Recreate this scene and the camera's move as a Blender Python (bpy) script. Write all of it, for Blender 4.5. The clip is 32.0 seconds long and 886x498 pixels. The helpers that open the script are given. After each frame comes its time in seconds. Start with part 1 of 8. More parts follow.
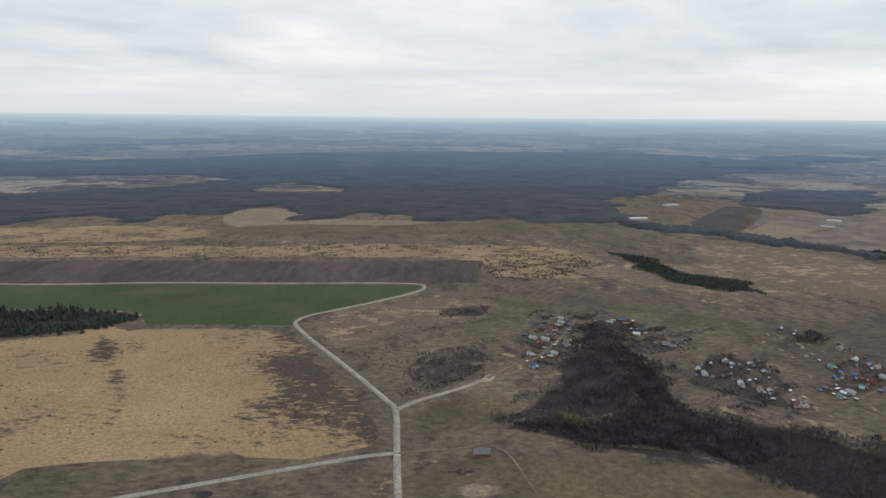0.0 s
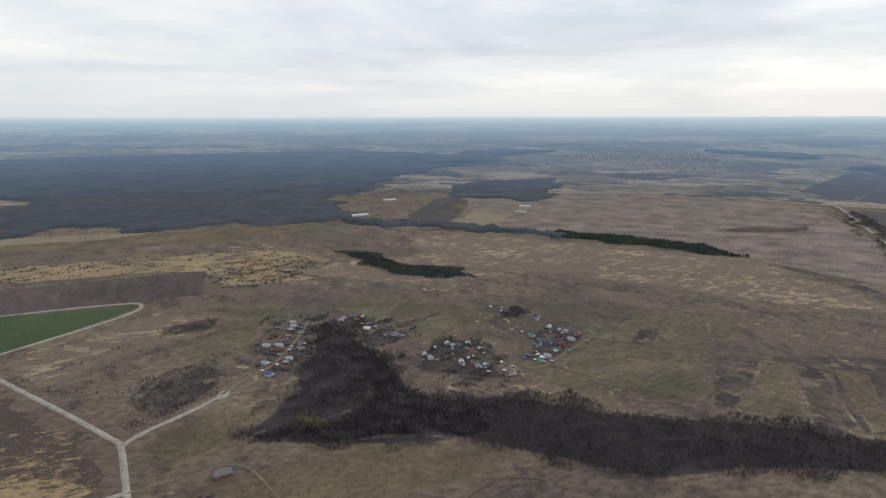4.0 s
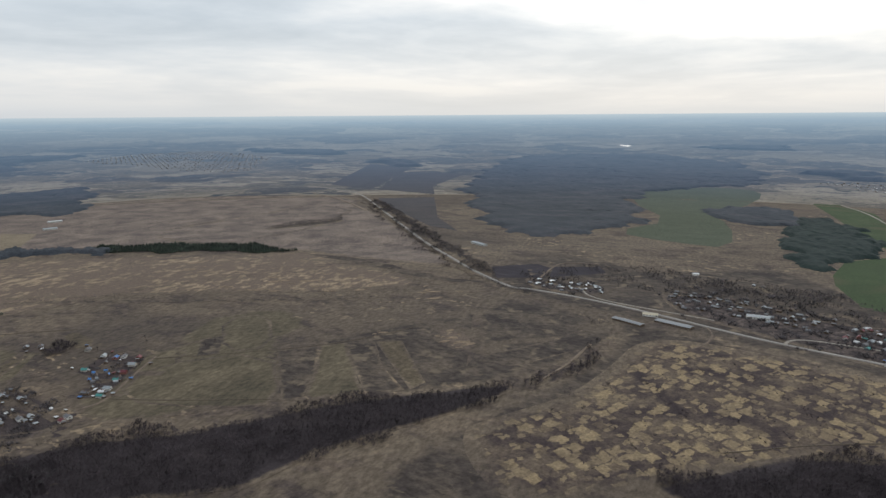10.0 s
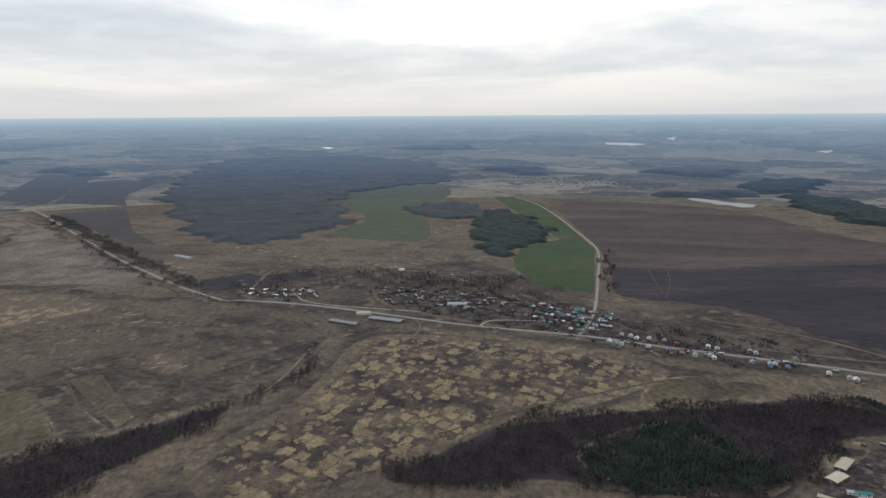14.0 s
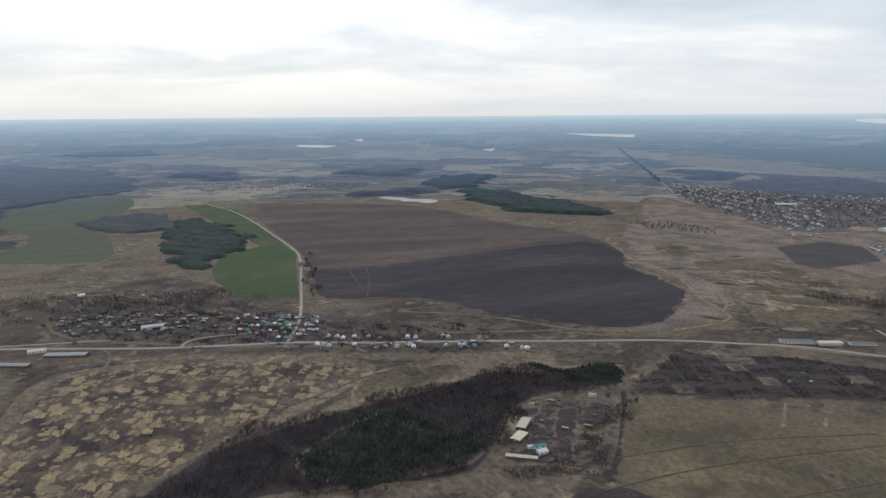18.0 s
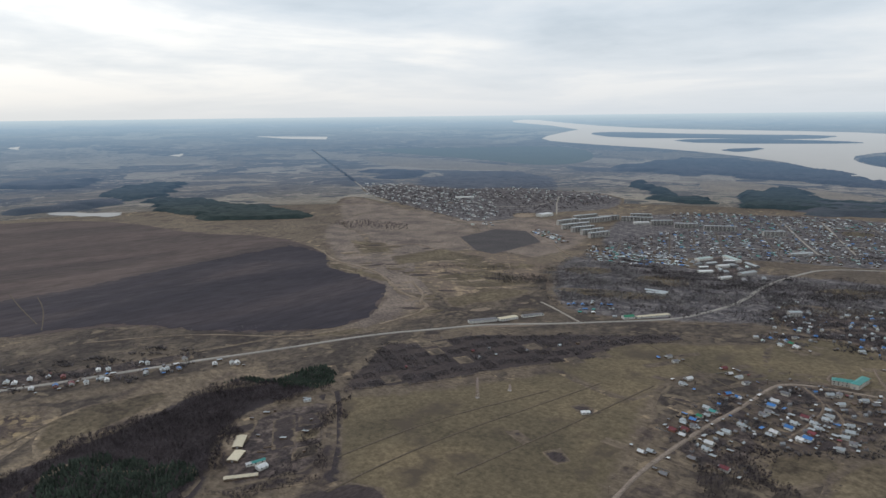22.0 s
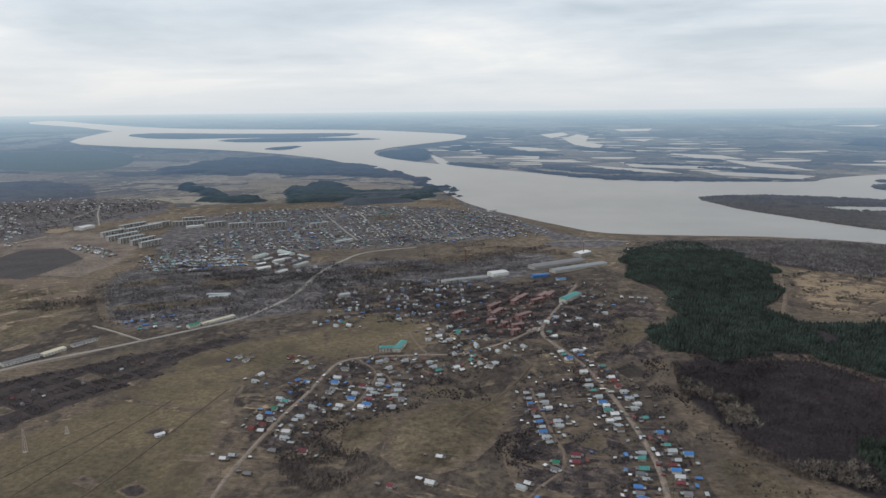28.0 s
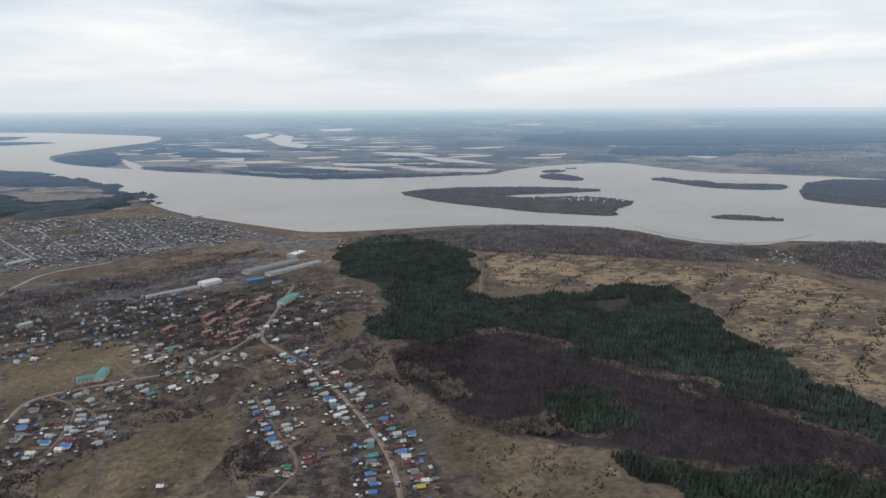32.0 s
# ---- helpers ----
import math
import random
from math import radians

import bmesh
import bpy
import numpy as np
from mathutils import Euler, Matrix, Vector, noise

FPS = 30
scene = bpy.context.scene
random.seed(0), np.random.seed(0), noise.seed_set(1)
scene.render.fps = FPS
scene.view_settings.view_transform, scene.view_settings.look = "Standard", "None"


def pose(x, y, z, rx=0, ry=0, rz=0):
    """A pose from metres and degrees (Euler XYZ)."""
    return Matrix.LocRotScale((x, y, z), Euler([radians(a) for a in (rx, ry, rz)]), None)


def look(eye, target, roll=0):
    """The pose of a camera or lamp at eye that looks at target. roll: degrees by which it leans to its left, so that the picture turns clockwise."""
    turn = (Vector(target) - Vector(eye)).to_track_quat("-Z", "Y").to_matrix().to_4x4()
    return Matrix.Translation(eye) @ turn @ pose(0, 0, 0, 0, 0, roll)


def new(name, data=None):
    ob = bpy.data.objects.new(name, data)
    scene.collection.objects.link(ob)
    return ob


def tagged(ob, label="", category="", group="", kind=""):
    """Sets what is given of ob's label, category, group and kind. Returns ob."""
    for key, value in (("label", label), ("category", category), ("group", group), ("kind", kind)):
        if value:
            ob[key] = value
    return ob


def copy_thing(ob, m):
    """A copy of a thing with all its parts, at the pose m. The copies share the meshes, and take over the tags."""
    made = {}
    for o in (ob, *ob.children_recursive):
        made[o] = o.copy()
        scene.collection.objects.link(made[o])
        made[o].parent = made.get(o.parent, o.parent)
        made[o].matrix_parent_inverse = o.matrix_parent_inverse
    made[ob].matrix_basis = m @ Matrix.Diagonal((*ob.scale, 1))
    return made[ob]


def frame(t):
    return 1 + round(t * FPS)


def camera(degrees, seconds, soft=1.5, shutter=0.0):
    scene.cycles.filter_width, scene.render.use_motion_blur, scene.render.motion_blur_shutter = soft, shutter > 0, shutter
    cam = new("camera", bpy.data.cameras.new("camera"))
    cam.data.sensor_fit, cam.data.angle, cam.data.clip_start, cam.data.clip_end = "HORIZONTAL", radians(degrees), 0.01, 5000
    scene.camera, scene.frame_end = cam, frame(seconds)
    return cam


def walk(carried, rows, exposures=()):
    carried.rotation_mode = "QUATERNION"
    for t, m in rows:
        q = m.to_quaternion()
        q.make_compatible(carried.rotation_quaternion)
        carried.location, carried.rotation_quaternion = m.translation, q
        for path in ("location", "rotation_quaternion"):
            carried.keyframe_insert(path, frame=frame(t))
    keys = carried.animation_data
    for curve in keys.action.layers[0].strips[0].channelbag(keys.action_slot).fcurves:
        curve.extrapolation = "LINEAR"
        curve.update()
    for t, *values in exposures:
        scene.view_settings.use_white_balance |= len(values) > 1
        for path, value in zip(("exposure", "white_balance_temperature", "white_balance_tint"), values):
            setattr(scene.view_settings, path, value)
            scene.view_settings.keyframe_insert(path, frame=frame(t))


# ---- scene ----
cam = camera(65.78, 32.0, soft=1.5)


def eye(t):
    """The climbing camera's place at t seconds."""
    q = t / 32.0
    return (0.0 + q * (3.023 + q * (-99.898 + q * 70.934)),
            0.0 + q * (-83.014 + q * (101.935 + q * -33.795)),
            320.0 + q * (77.719 + q * (44.802 + q * -57.652)))


# seconds, heading clockwise from north, tilt, lean (degrees)
PATH = [
    (0, -0.00, -10.85, 0.70), (0.5, 2.68, -10.88, 0.79), (1, 5.68, -10.88, 0.72), (1.5, 8.43, -10.87, 0.60),
    (2, 11.46, -10.83, 0.54), (2.5, 14.26, -10.83, 0.43), (3, 17.30, -10.84, 0.32), (3.5, 20.13, -10.86, 0.25),
    (5.5, 32.08, -10.94, 0.14), (6, 35.22, -10.94, 0.08), (6.5, 38.11, -10.95, 0.05), (7, 41.28, -10.95, 0.06),
    (7.5, 44.21, -10.97, 0.01), (8, 47.32, -10.99, 0.01), (8.5, 50.28, -11.00, -0.02), (9, 53.43, -11.01, -0.06),
    (9.5, 56.42, -11.02, -0.08), (10, 59.63, -11.05, -0.11), (10.5, 62.59, -11.07, 0.01), (11, 65.74, -11.07, 0.06),
    (11.5, 68.67, -11.07, 0.04), (12, 71.83, -11.03, -0.03), (12.5, 74.83, -11.05, -0.10), (13, 77.97, -11.02, -0.09),
    (13.5, 80.90, -11.01, -0.08), (15.5, 93.31, -11.01, -0.15), (16, 96.51, -10.99, -0.10), (16.5, 99.45, -10.99, -0.04),
    (17, 102.70, -11.00, -0.13), (17.5, 105.65, -11.01, -0.11), (18, 108.91, -10.98, -0.19), (18.5, 111.87, -10.99, -0.25),
    (19, 115.12, -10.98, -0.33), (19.5, 118.14, -11.01, -0.35), (20, 121.36, -11.04, -0.34), (20.5, 124.28, -11.03, -0.28),
    (21, 127.56, -11.01, -0.33), (21.5, 130.55, -11.00, -0.39), (22, 133.76, -11.00, -0.44), (22.5, 136.68, -10.98, -0.50),
    (23, 139.91, -11.01, -0.58), (23.5, 142.84, -11.03, -0.59), (24, 146.05, -11.08, -0.61), (24.5, 148.97, -11.11, -0.64),
    (25, 152.17, -11.18, -0.58), (25.5, 155.10, -11.21, -0.57), (26, 158.32, -11.24, -0.56), (26.5, 161.25, -11.25, -0.52),
    (28.5, 173.32, -11.41, -0.47), (29, 176.46, -11.46, -0.48), (29.5, 179.34, -11.51, -0.45), (30, 182.44, -11.54, -0.43),
    (30.5, 185.31, -11.55, -0.43), (31, 188.37, -11.55, -0.38), (31.5, 191.20, -11.56, -0.38), (32, 194.23, -11.52, -0.34),
]
walk(cam, [(t, pose(*eye(t), 90 + tilt, 0, -heading) @ pose(0, 0, 0, 0, 0, lean)) for t, heading, tilt, lean in PATH],
     exposures=[(0, -0.02, 6320, 10), (6, 0.03, 6280, 10), (9, -0.08, 6240, 10), (12, -0.24, 6180, 10), (14, -0.2, 6120, 10), (16, -0.10, 6080, 10), (18, -0.04, 6080, 10), (22, -0.05, 6180, 10), (26, -0.06, 6240, 10), (29, 0.0, 6260, 10), (32, 0.07, 6260, 10)])

# ---- sky and sun ----
SUN_AZ, SUN_EL = radians(78), radians(33)
world = bpy.data.worlds.new("sky")
scene.world = world
world.use_nodes = True
wn, wl = world.node_tree.nodes, world.node_tree.links
wn.clear()


def wnode(kind, **vals):
    n = wn.new(kind)
    for k, v in vals.items():
        n.inputs[k].default_value = v
    return n


def wramp(src, stops):
    n = wn.new("ShaderNodeValToRGB")
    el = n.color_ramp.elements
    while len(el) < len(stops):
        el.new(0.5)
    for e, (p, c) in zip(el, stops):
        e.position, e.color = p, (*c, 1)
    wl.new(src, n.inputs[0])
    return n


def wmath(op, a, b):
    n = wn.new("ShaderNodeMath")
    n.operation = op
    for i, v in enumerate((a, b)):
        if isinstance(v, (int, float)):
            n.inputs[i].default_value = v
        else:
            wl.new(v, n.inputs[i])
    return n.outputs[0]


def wmix(fac, a, b, mode="MIX"):
    n = wn.new("ShaderNodeMix")
    n.data_type, n.blend_type = "RGBA", mode
    for i, v in ((0, fac), (6, a), (7, b)):
        if isinstance(v, (int, float)):
            n.inputs[i].default_value = v
        elif isinstance(v, tuple):
            n.inputs[i].default_value = (*v, 1)
        else:
            wl.new(v, n.inputs[i])
    return n.outputs[2]


sky = wn.new("ShaderNodeTexSky")
sky.sky_type, sky.sun_disc = "NISHITA", False
sky.sun_elevation, sky.sun_rotation = SUN_EL, SUN_AZ
sky.air_density, sky.dust_density = 1.0, 3.0
where = wn.new("ShaderNodeTexCoord")
parts = wn.new("ShaderNodeSeparateXYZ")
wl.new(where.outputs["Generated"], parts.inputs[0])
# clouds lie on a flat layer: direction over height
lift = wmath("ADD", wmath("MAXIMUM", parts.outputs[2], 0.0), 0.09)
flat = wn.new("ShaderNodeCombineXYZ")
wl.new(wmath("DIVIDE", parts.outputs[0], lift), flat.inputs[0])
wl.new(wmath("DIVIDE", parts.outputs[1], lift), flat.inputs[1])
banks = wnode("ShaderNodeTexNoise", Scale=0.36, Detail=5.0, Roughness=0.48, Distortion=0.6)
wl.new(flat.outputs[0], banks.inputs["Vector"])
shreds = wnode("ShaderNodeTexNoise", Scale=1.7, Detail=8.0, Roughness=0.6, Distortion=0.2)
wl.new(flat.outputs[0], shreds.inputs["Vector"])
cloud_tone = wmath("ADD", wmath("MULTIPLY", banks.outputs[0], 0.8), wmath("MULTIPLY", shreds.outputs[0], 0.2))
clouds = wramp(cloud_tone, [(0.34, (0.59, 0.655, 0.70)), (0.44, (0.74, 0.79, 0.82)), (0.52, (0.86, 0.88, 0.88)), (0.60, (1.03, 1.005, 0.95))])
# the veiled sun brightens the cloud round it
aim = wn.new("ShaderNodeVectorMath")
aim.operation = "DOT_PRODUCT"
wl.new(where.outputs["Generated"], aim.inputs[0])
aim.inputs[1].default_value = (math.sin(SUN_AZ) * math.cos(SUN_EL), math.cos(SUN_AZ) * math.cos(SUN_EL), math.sin(SUN_EL))
veil = wramp(aim.outputs["Value"], [(0.0, (0, 0, 0)), (0.4, (0.0, 0.0, 0.0)), (0.7, (0.06, 0.055, 0.045)), (0.86, (0.13, 0.12, 0.10)), (0.92, (0.30, 0.28, 0.24)), (1.0, (0.5, 0.47, 0.42))])
rents = wramp(cloud_tone, [(0.42, (0.12,) * 3), (0.50, (0.55,) * 3), (0.57, (1.25,) * 3)])
lit = wmix(1.0, clouds.outputs[0], wmix(1.0, veil.outputs[0], rents.outputs[0], "MULTIPLY"), "ADD")
low = wramp(wmath("MAXIMUM", parts.outputs[2], 0.0), [(0.0, (0.74, 0.78, 0.80)), (0.03, (0.84, 0.85, 0.84)), (0.1, (0.88, 0.88, 0.86))])
lowmix = wramp(wmath("MAXIMUM", parts.outputs[2], 0.0), [(0.0, (0.95, 0.95, 0.95)), (0.025, (0.72, 0.72, 0.72)), (0.06, (0.32, 0.32, 0.32)), (0.13, (0, 0, 0))])
warm = wramp(aim.outputs["Value"], [(0.0, (0, 0, 0)), (0.4, (0.03, 0.012, -0.02)), (0.8, (0.10, 0.055, -0.03)), (1.0, (0.12, 0.06, -0.03))])
cover = wmix(lowmix.outputs[0], lit, wmix(1.0, low.outputs[0], warm.outputs[0], "ADD"))
thin = wmix(0.93, wmix(1.0, sky.outputs[0], (0.12, 0.12, 0.12), "MULTIPLY"), cover)
glow = wnode("ShaderNodeBackground", Strength=1.0)
wl.new(thin, glow.inputs[0])
wout = wn.new("ShaderNodeOutputWorld")
wl.new(glow.outputs[0], wout.inputs[0])

lamp = bpy.data.lights.new("sun", "SUN")
lamp.energy, lamp.angle, lamp.color = 0.9, radians(14), (1.0, 0.95, 0.87)
sun = new("sun", lamp)
sun.matrix_world = look((math.sin(SUN_AZ) * 900, math.cos(SUN_AZ) * 900, 900 * math.tan(SUN_EL)), (0, 0, 0))

# ---- land ----
NEAR, RIM = 3000.0, 4950.0


def rise(X, Y, x, y, sx, sy, turn, high):
    """A smooth rise (or hollow) of the land."""
    c, s = math.cos(turn), math.sin(turn)
    u, v = ((X - x) * c + (Y - y) * s) / sx, ((Y - y) * c - (X - x) * s) / sy
    return high * np.exp(-0.5 * (u * u + v * v))


def relief(X, Y):
    """The height of the land over the plan, in metres."""
    D = np.hypot(X, Y)
    fade = np.clip((3000 - D) / 1200, 0, 1)
    z = fade * (2.0 * np.sin(X / 155 + 1.3) * np.cos(Y / 194) + 1.4 * np.sin((X + Y) / 107) + 0.8 * np.sin(X / 66 - Y / 85))
    # the ravine below the crossing
    z = z + rise(X, Y, 60, -880, 26, 150, 0.38, -9) + rise(X, Y, 225, -745, 30, 70, 0.5, -7)
    return z + rise(X, Y, -528, -1616, 530, 272, 0.25, 38)


def spread(X, Y):
    """Plan to world: the land past NEAR is drawn in so that it closes at the rim, at eye height."""
    D = np.maximum(np.hypot(X, Y), 1e-6)
    az = np.degrees(np.arctan2(X, Y))
    s = np.clip(np.where(az < -80, az + 360, az) / 194.0, 0, 1)
    high = 320 + 91.4 * s - 26.6 * s ** 3
    r = np.where(D > NEAR, NEAR + (RIM - NEAR) * (1 - NEAR / np.maximum(D, NEAR)), D)
    far = np.clip((D - NEAR) / 600, 0, 1)
    k = r / D
    z = np.where(D > NEAR, high * (1 - k), 0) + relief(X, Y)
    return X * k - 25.9 * far * s, Y * k - 17.6 * far * np.minimum(1, 2.5 * s), z


def world_of(X, Y, up=0.0):
    """World places of plan points, as rows."""
    X, Y = np.asarray(X, float), np.asarray(Y, float)
    x, y, z = spread(X, Y)
    return np.stack([x, y, z + up], -1)


def inside(X, Y, poly):
    """Which plan points lie in the outline."""
    got = np.zeros(np.shape(X), bool)
    n = len(poly)
    for i in range(n):
        (x0, y0), (x1, y1) = poly[i], poly[(i + 1) % n]
        if y0 == y1:
            continue
        hit = ((y0 > Y) != (y1 > Y)) & (X < (x1 - x0) * (Y - y0) / (y1 - y0) + x0)
        got ^= hit
    return got


def wander(X, Y, size):
    """Plan points shifted to and fro, for uneven edges."""
    q = size * 2.2
    return (X + size * (np.sin(Y / q + 0.7) + 0.6 * np.sin(Y / q * 2.3 + X / q) + 0.4 * np.sin(X / q * 3.9)),
            Y + size * (np.sin(X / q + 2.1) + 0.6 * np.sin(X / q * 2.1 - Y / q) + 0.4 * np.sin(Y / q * 4.3)))


def rounded(poly, times=2, closed=True):
    """The outline with its corners cut."""
    for _ in range(times):
        out = [] if closed else [poly[0]]
        n = len(poly)
        for i in range(n if closed else n - 1):
            (x0, y0), (x1, y1) = poly[i], poly[(i + 1) % n]
            out += [(0.75 * x0 + 0.25 * x1, 0.75 * y0 + 0.25 * y1), (0.25 * x0 + 0.75 * x1, 0.25 * y0 + 0.75 * y1)]
        poly = out if closed else out + [poly[-1]]
    return poly


# ---- materials ----
def material(name, rough=0.9):
    m = bpy.data.materials.new(name)
    m.use_nodes = True
    b = m.node_tree.nodes["Principled BSDF"]
    b.inputs["Roughness"].default_value = rough
    b.inputs["Specular IOR Level"].default_value = 0.2
    return m, m.node_tree.nodes, m.node_tree.links, b


def noise_of(nodes, links, scale, detail=4, rough=0.55, kind="Position", stretch=None, warp=0.0):
    geo = nodes.new("ShaderNodeNewGeometry")
    n = nodes.new("ShaderNodeTexNoise")
    n.inputs["Scale"].default_value, n.inputs["Detail"].default_value = scale * 0.65, detail
    n.inputs["Roughness"].default_value, n.inputs["Distortion"].default_value = rough, warp
    src = geo.outputs["Position"]
    if stretch:
        mp = nodes.new("ShaderNodeMapping")
        mp.inputs["Rotation"].default_value = (0, 0, radians(stretch[0]))
        mp.inputs["Scale"].default_value = (1, stretch[1], 1)
        links.new(src, mp.inputs[0])
        src = mp.outputs[0]
    links.new(src, n.inputs["Vector"])
    return n.outputs[0]


def ramp_of(nodes, links, src, stops):
    n = nodes.new("ShaderNodeValToRGB")
    el = n.color_ramp.elements
    while len(el) < len(stops):
        el.new(0.5)
    for e, (p, c) in zip(el, stops):
        e.position, e.color = p, (*c, 1) if len(c) == 3 else c
    links.new(src, n.inputs[0])
    return n.outputs[0]


def blend(nodes, links, fac, a, b, mode="MIX"):
    n = nodes.new("ShaderNodeMix")
    n.data_type, n.blend_type = "RGBA", mode
    for i, v in ((0, fac), (6, a), (7, b)):
        if isinstance(v, (int, float)):
            n.inputs[i].default_value = v
        elif isinstance(v, tuple):
            n.inputs[i].default_value = (*v, 1)
        else:
            links.new(v, n.inputs[i])
    return n.outputs[2]


def bump(nodes, links, b, src, strength=0.5, dist=0.5):
    n = nodes.new("ShaderNodeBump")
    n.inputs["Strength"].default_value, n.inputs["Distance"].default_value = strength, dist
    links.new(src, n.inputs["Height"])
    links.new(n.outputs[0], b.inputs["Normal"])


def earth(c, k=0.93):
    """Soil and dead grass lean to red-brown."""
    return (c[0] * 1.0 * k, c[1] * 0.955 * k, c[2] * 1.01 * k)


def old_grass(n, l):
    """The colour of the open steppe: old grass, scrub stains, pale tussocks and mown streaks."""
    broad = noise_of(n, l, 0.0026, 7, 0.64, warp=0.3)
    col = ramp_of(n, l, broad, [(0.34, (0.076, 0.061, 0.050)), (0.44, (0.108, 0.085, 0.065)), (0.54, (0.132, 0.104, 0.077)), (0.62, (0.156, 0.122, 0.089)), (0.70, (0.200, 0.157, 0.113))])
    streak = noise_of(n, l, 0.03, 8, 0.72, stretch=(35, 0.6))
    col = blend(n, l, ramp_of(n, l, streak, [(0.39, (0.85,) * 3), (0.50, (0,) * 3)]), col, (0.056, 0.043, 0.041))
    cross = noise_of(n, l, 0.016, 8, 0.7, stretch=(-50, 0.5))
    col = blend(n, l, ramp_of(n, l, cross, [(0.53, (0,) * 3), (0.64, (0.5,) * 3)]), col, (0.178, 0.136, 0.098))
    tuft = noise_of(n, l, 0.07, 3, 0.6, stretch=(-20, 0.7))
    gate = ramp_of(n, l, noise_of(n, l, 0.005, 5, 0.6), [(0.50, (0,) * 3), (0.60, (1,) * 3)])
    pale = ramp_of(n, l, tuft, [(0.585, (0,) * 3), (0.625, (0.9,) * 3)])
    col = blend(n, l, blend(n, l, 1.0, gate, pale, "MULTIPLY"), col, (0.28, 0.212, 0.14))
    return blend(n, l, 1.0, col, ramp_of(n, l, noise_of(n, l, 0.12, 8, 0.76, stretch=(-25, 1.7)), [(0.38, (0.60,) * 3), (0.62, (1.34,) * 3)]), "MULTIPLY")


def faded(n, l, col):
    """Towards a loose edge the cover thins out into old grass."""
    at = n.new("ShaderNodeAttribute")
    at.attribute_name = "inner"
    rag = noise_of(n, l, 0.06, 6, 0.7)
    add = n.new("ShaderNodeMath")
    add.operation = "MULTIPLY_ADD"
    l.new(rag, add.inputs[0])
    add.inputs[1].default_value = 1.1
    l.new(at.outputs["Fac"], add.inputs[2])
    return blend(n, l, ramp_of(n, l, add.outputs[0], [(0.72, (0,) * 3), (1.0, (1,) * 3)]), old_grass(n, l), col)


def soil(name, stops, scale=0.02, fine=0.35, stretch=None, grain=0.35, rough=0.95, relief_m=0.4, wide=None):
    """Ground cover: broad stains, fine grain, a little relief."""
    m, n, l, b = material(name, rough)
    if name not in UNTINTED:
        stops = [(p, earth(c)) for p, c in stops]
        wide = wide and wide[:3] + (earth(wide[3]),)
    big = noise_of(n, l, scale, 6, 0.6, stretch=stretch, warp=0.4)
    col = ramp_of(n, l, big, stops)
    small = noise_of(n, l, fine, 6, 0.75, stretch=stretch)
    shade = ramp_of(n, l, small, [(0.36, (1 - grain * 1.2,) * 3), (0.64, (1 + grain,) * 3)])
    col = blend(n, l, 1.0, col, shade, "MULTIPLY")
    if wide:
        broad = noise_of(n, l, wide[0], 5, 0.55, warp=0.3)
        col = blend(n, l, ramp_of(n, l, broad, [(wide[1], (0, 0, 0)), (wide[2], (1, 1, 1))]), col, wide[3])
    l.new(faded(n, l, col) if name in FEATHER else col, b.inputs["Base Color"])
    bump(n, l, b, small, 0.5, relief_m)
    return m


UNTINTED = ("olive_grass", "brown_grass", "brown_slope", "hazed_town_soil", "winter_crop", "gravel", "worn_asphalt")
FEATHER = {"straw": 39, "hill_straw": 39, "burnt_straw": 32, "shrubby_straw": 39, "tussock_ground": 70, "meadow": 45, "olive_grass": 42, "garden_soil": 9, "brown_grass": 55, "brown_slope": 30, "grey_fallow": 70, "village_soil": 40, "hazed_town_soil": 40, "dashed_grass": 60, "leaf_litter": 22, "bare_sand": 12}


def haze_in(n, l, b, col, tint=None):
    """Painted haze of the far backdrop: colour dims, pale blue emission grows towards the rim."""
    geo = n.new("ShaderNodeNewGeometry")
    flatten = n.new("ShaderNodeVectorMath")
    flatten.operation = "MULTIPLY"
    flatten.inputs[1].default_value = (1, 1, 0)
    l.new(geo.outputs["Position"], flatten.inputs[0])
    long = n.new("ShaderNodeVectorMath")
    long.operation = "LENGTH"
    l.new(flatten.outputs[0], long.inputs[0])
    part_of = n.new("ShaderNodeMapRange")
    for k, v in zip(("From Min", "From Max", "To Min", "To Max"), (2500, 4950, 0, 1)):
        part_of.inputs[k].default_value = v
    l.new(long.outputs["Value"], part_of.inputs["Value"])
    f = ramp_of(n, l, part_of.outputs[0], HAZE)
    air = ramp_of(n, l, part_of.outputs[0], tint or HAZEGLOW)
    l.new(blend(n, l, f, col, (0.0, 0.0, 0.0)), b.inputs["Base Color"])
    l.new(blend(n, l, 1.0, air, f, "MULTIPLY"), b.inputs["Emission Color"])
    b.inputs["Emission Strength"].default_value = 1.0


# share of the painted haze, and its emission colour, outwards from 2500 m
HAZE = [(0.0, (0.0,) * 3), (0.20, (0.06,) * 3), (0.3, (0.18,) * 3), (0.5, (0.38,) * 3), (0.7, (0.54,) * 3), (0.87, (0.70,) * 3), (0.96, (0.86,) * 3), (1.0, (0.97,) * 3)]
HAZEGLOW = [(0.0, (0.125, 0.175, 0.26)), (0.4, (0.135, 0.205, 0.32)), (0.75, (0.215, 0.325, 0.445)), (0.93, (0.40, 0.53, 0.63)), (1.0, (0.58, 0.67, 0.70))]


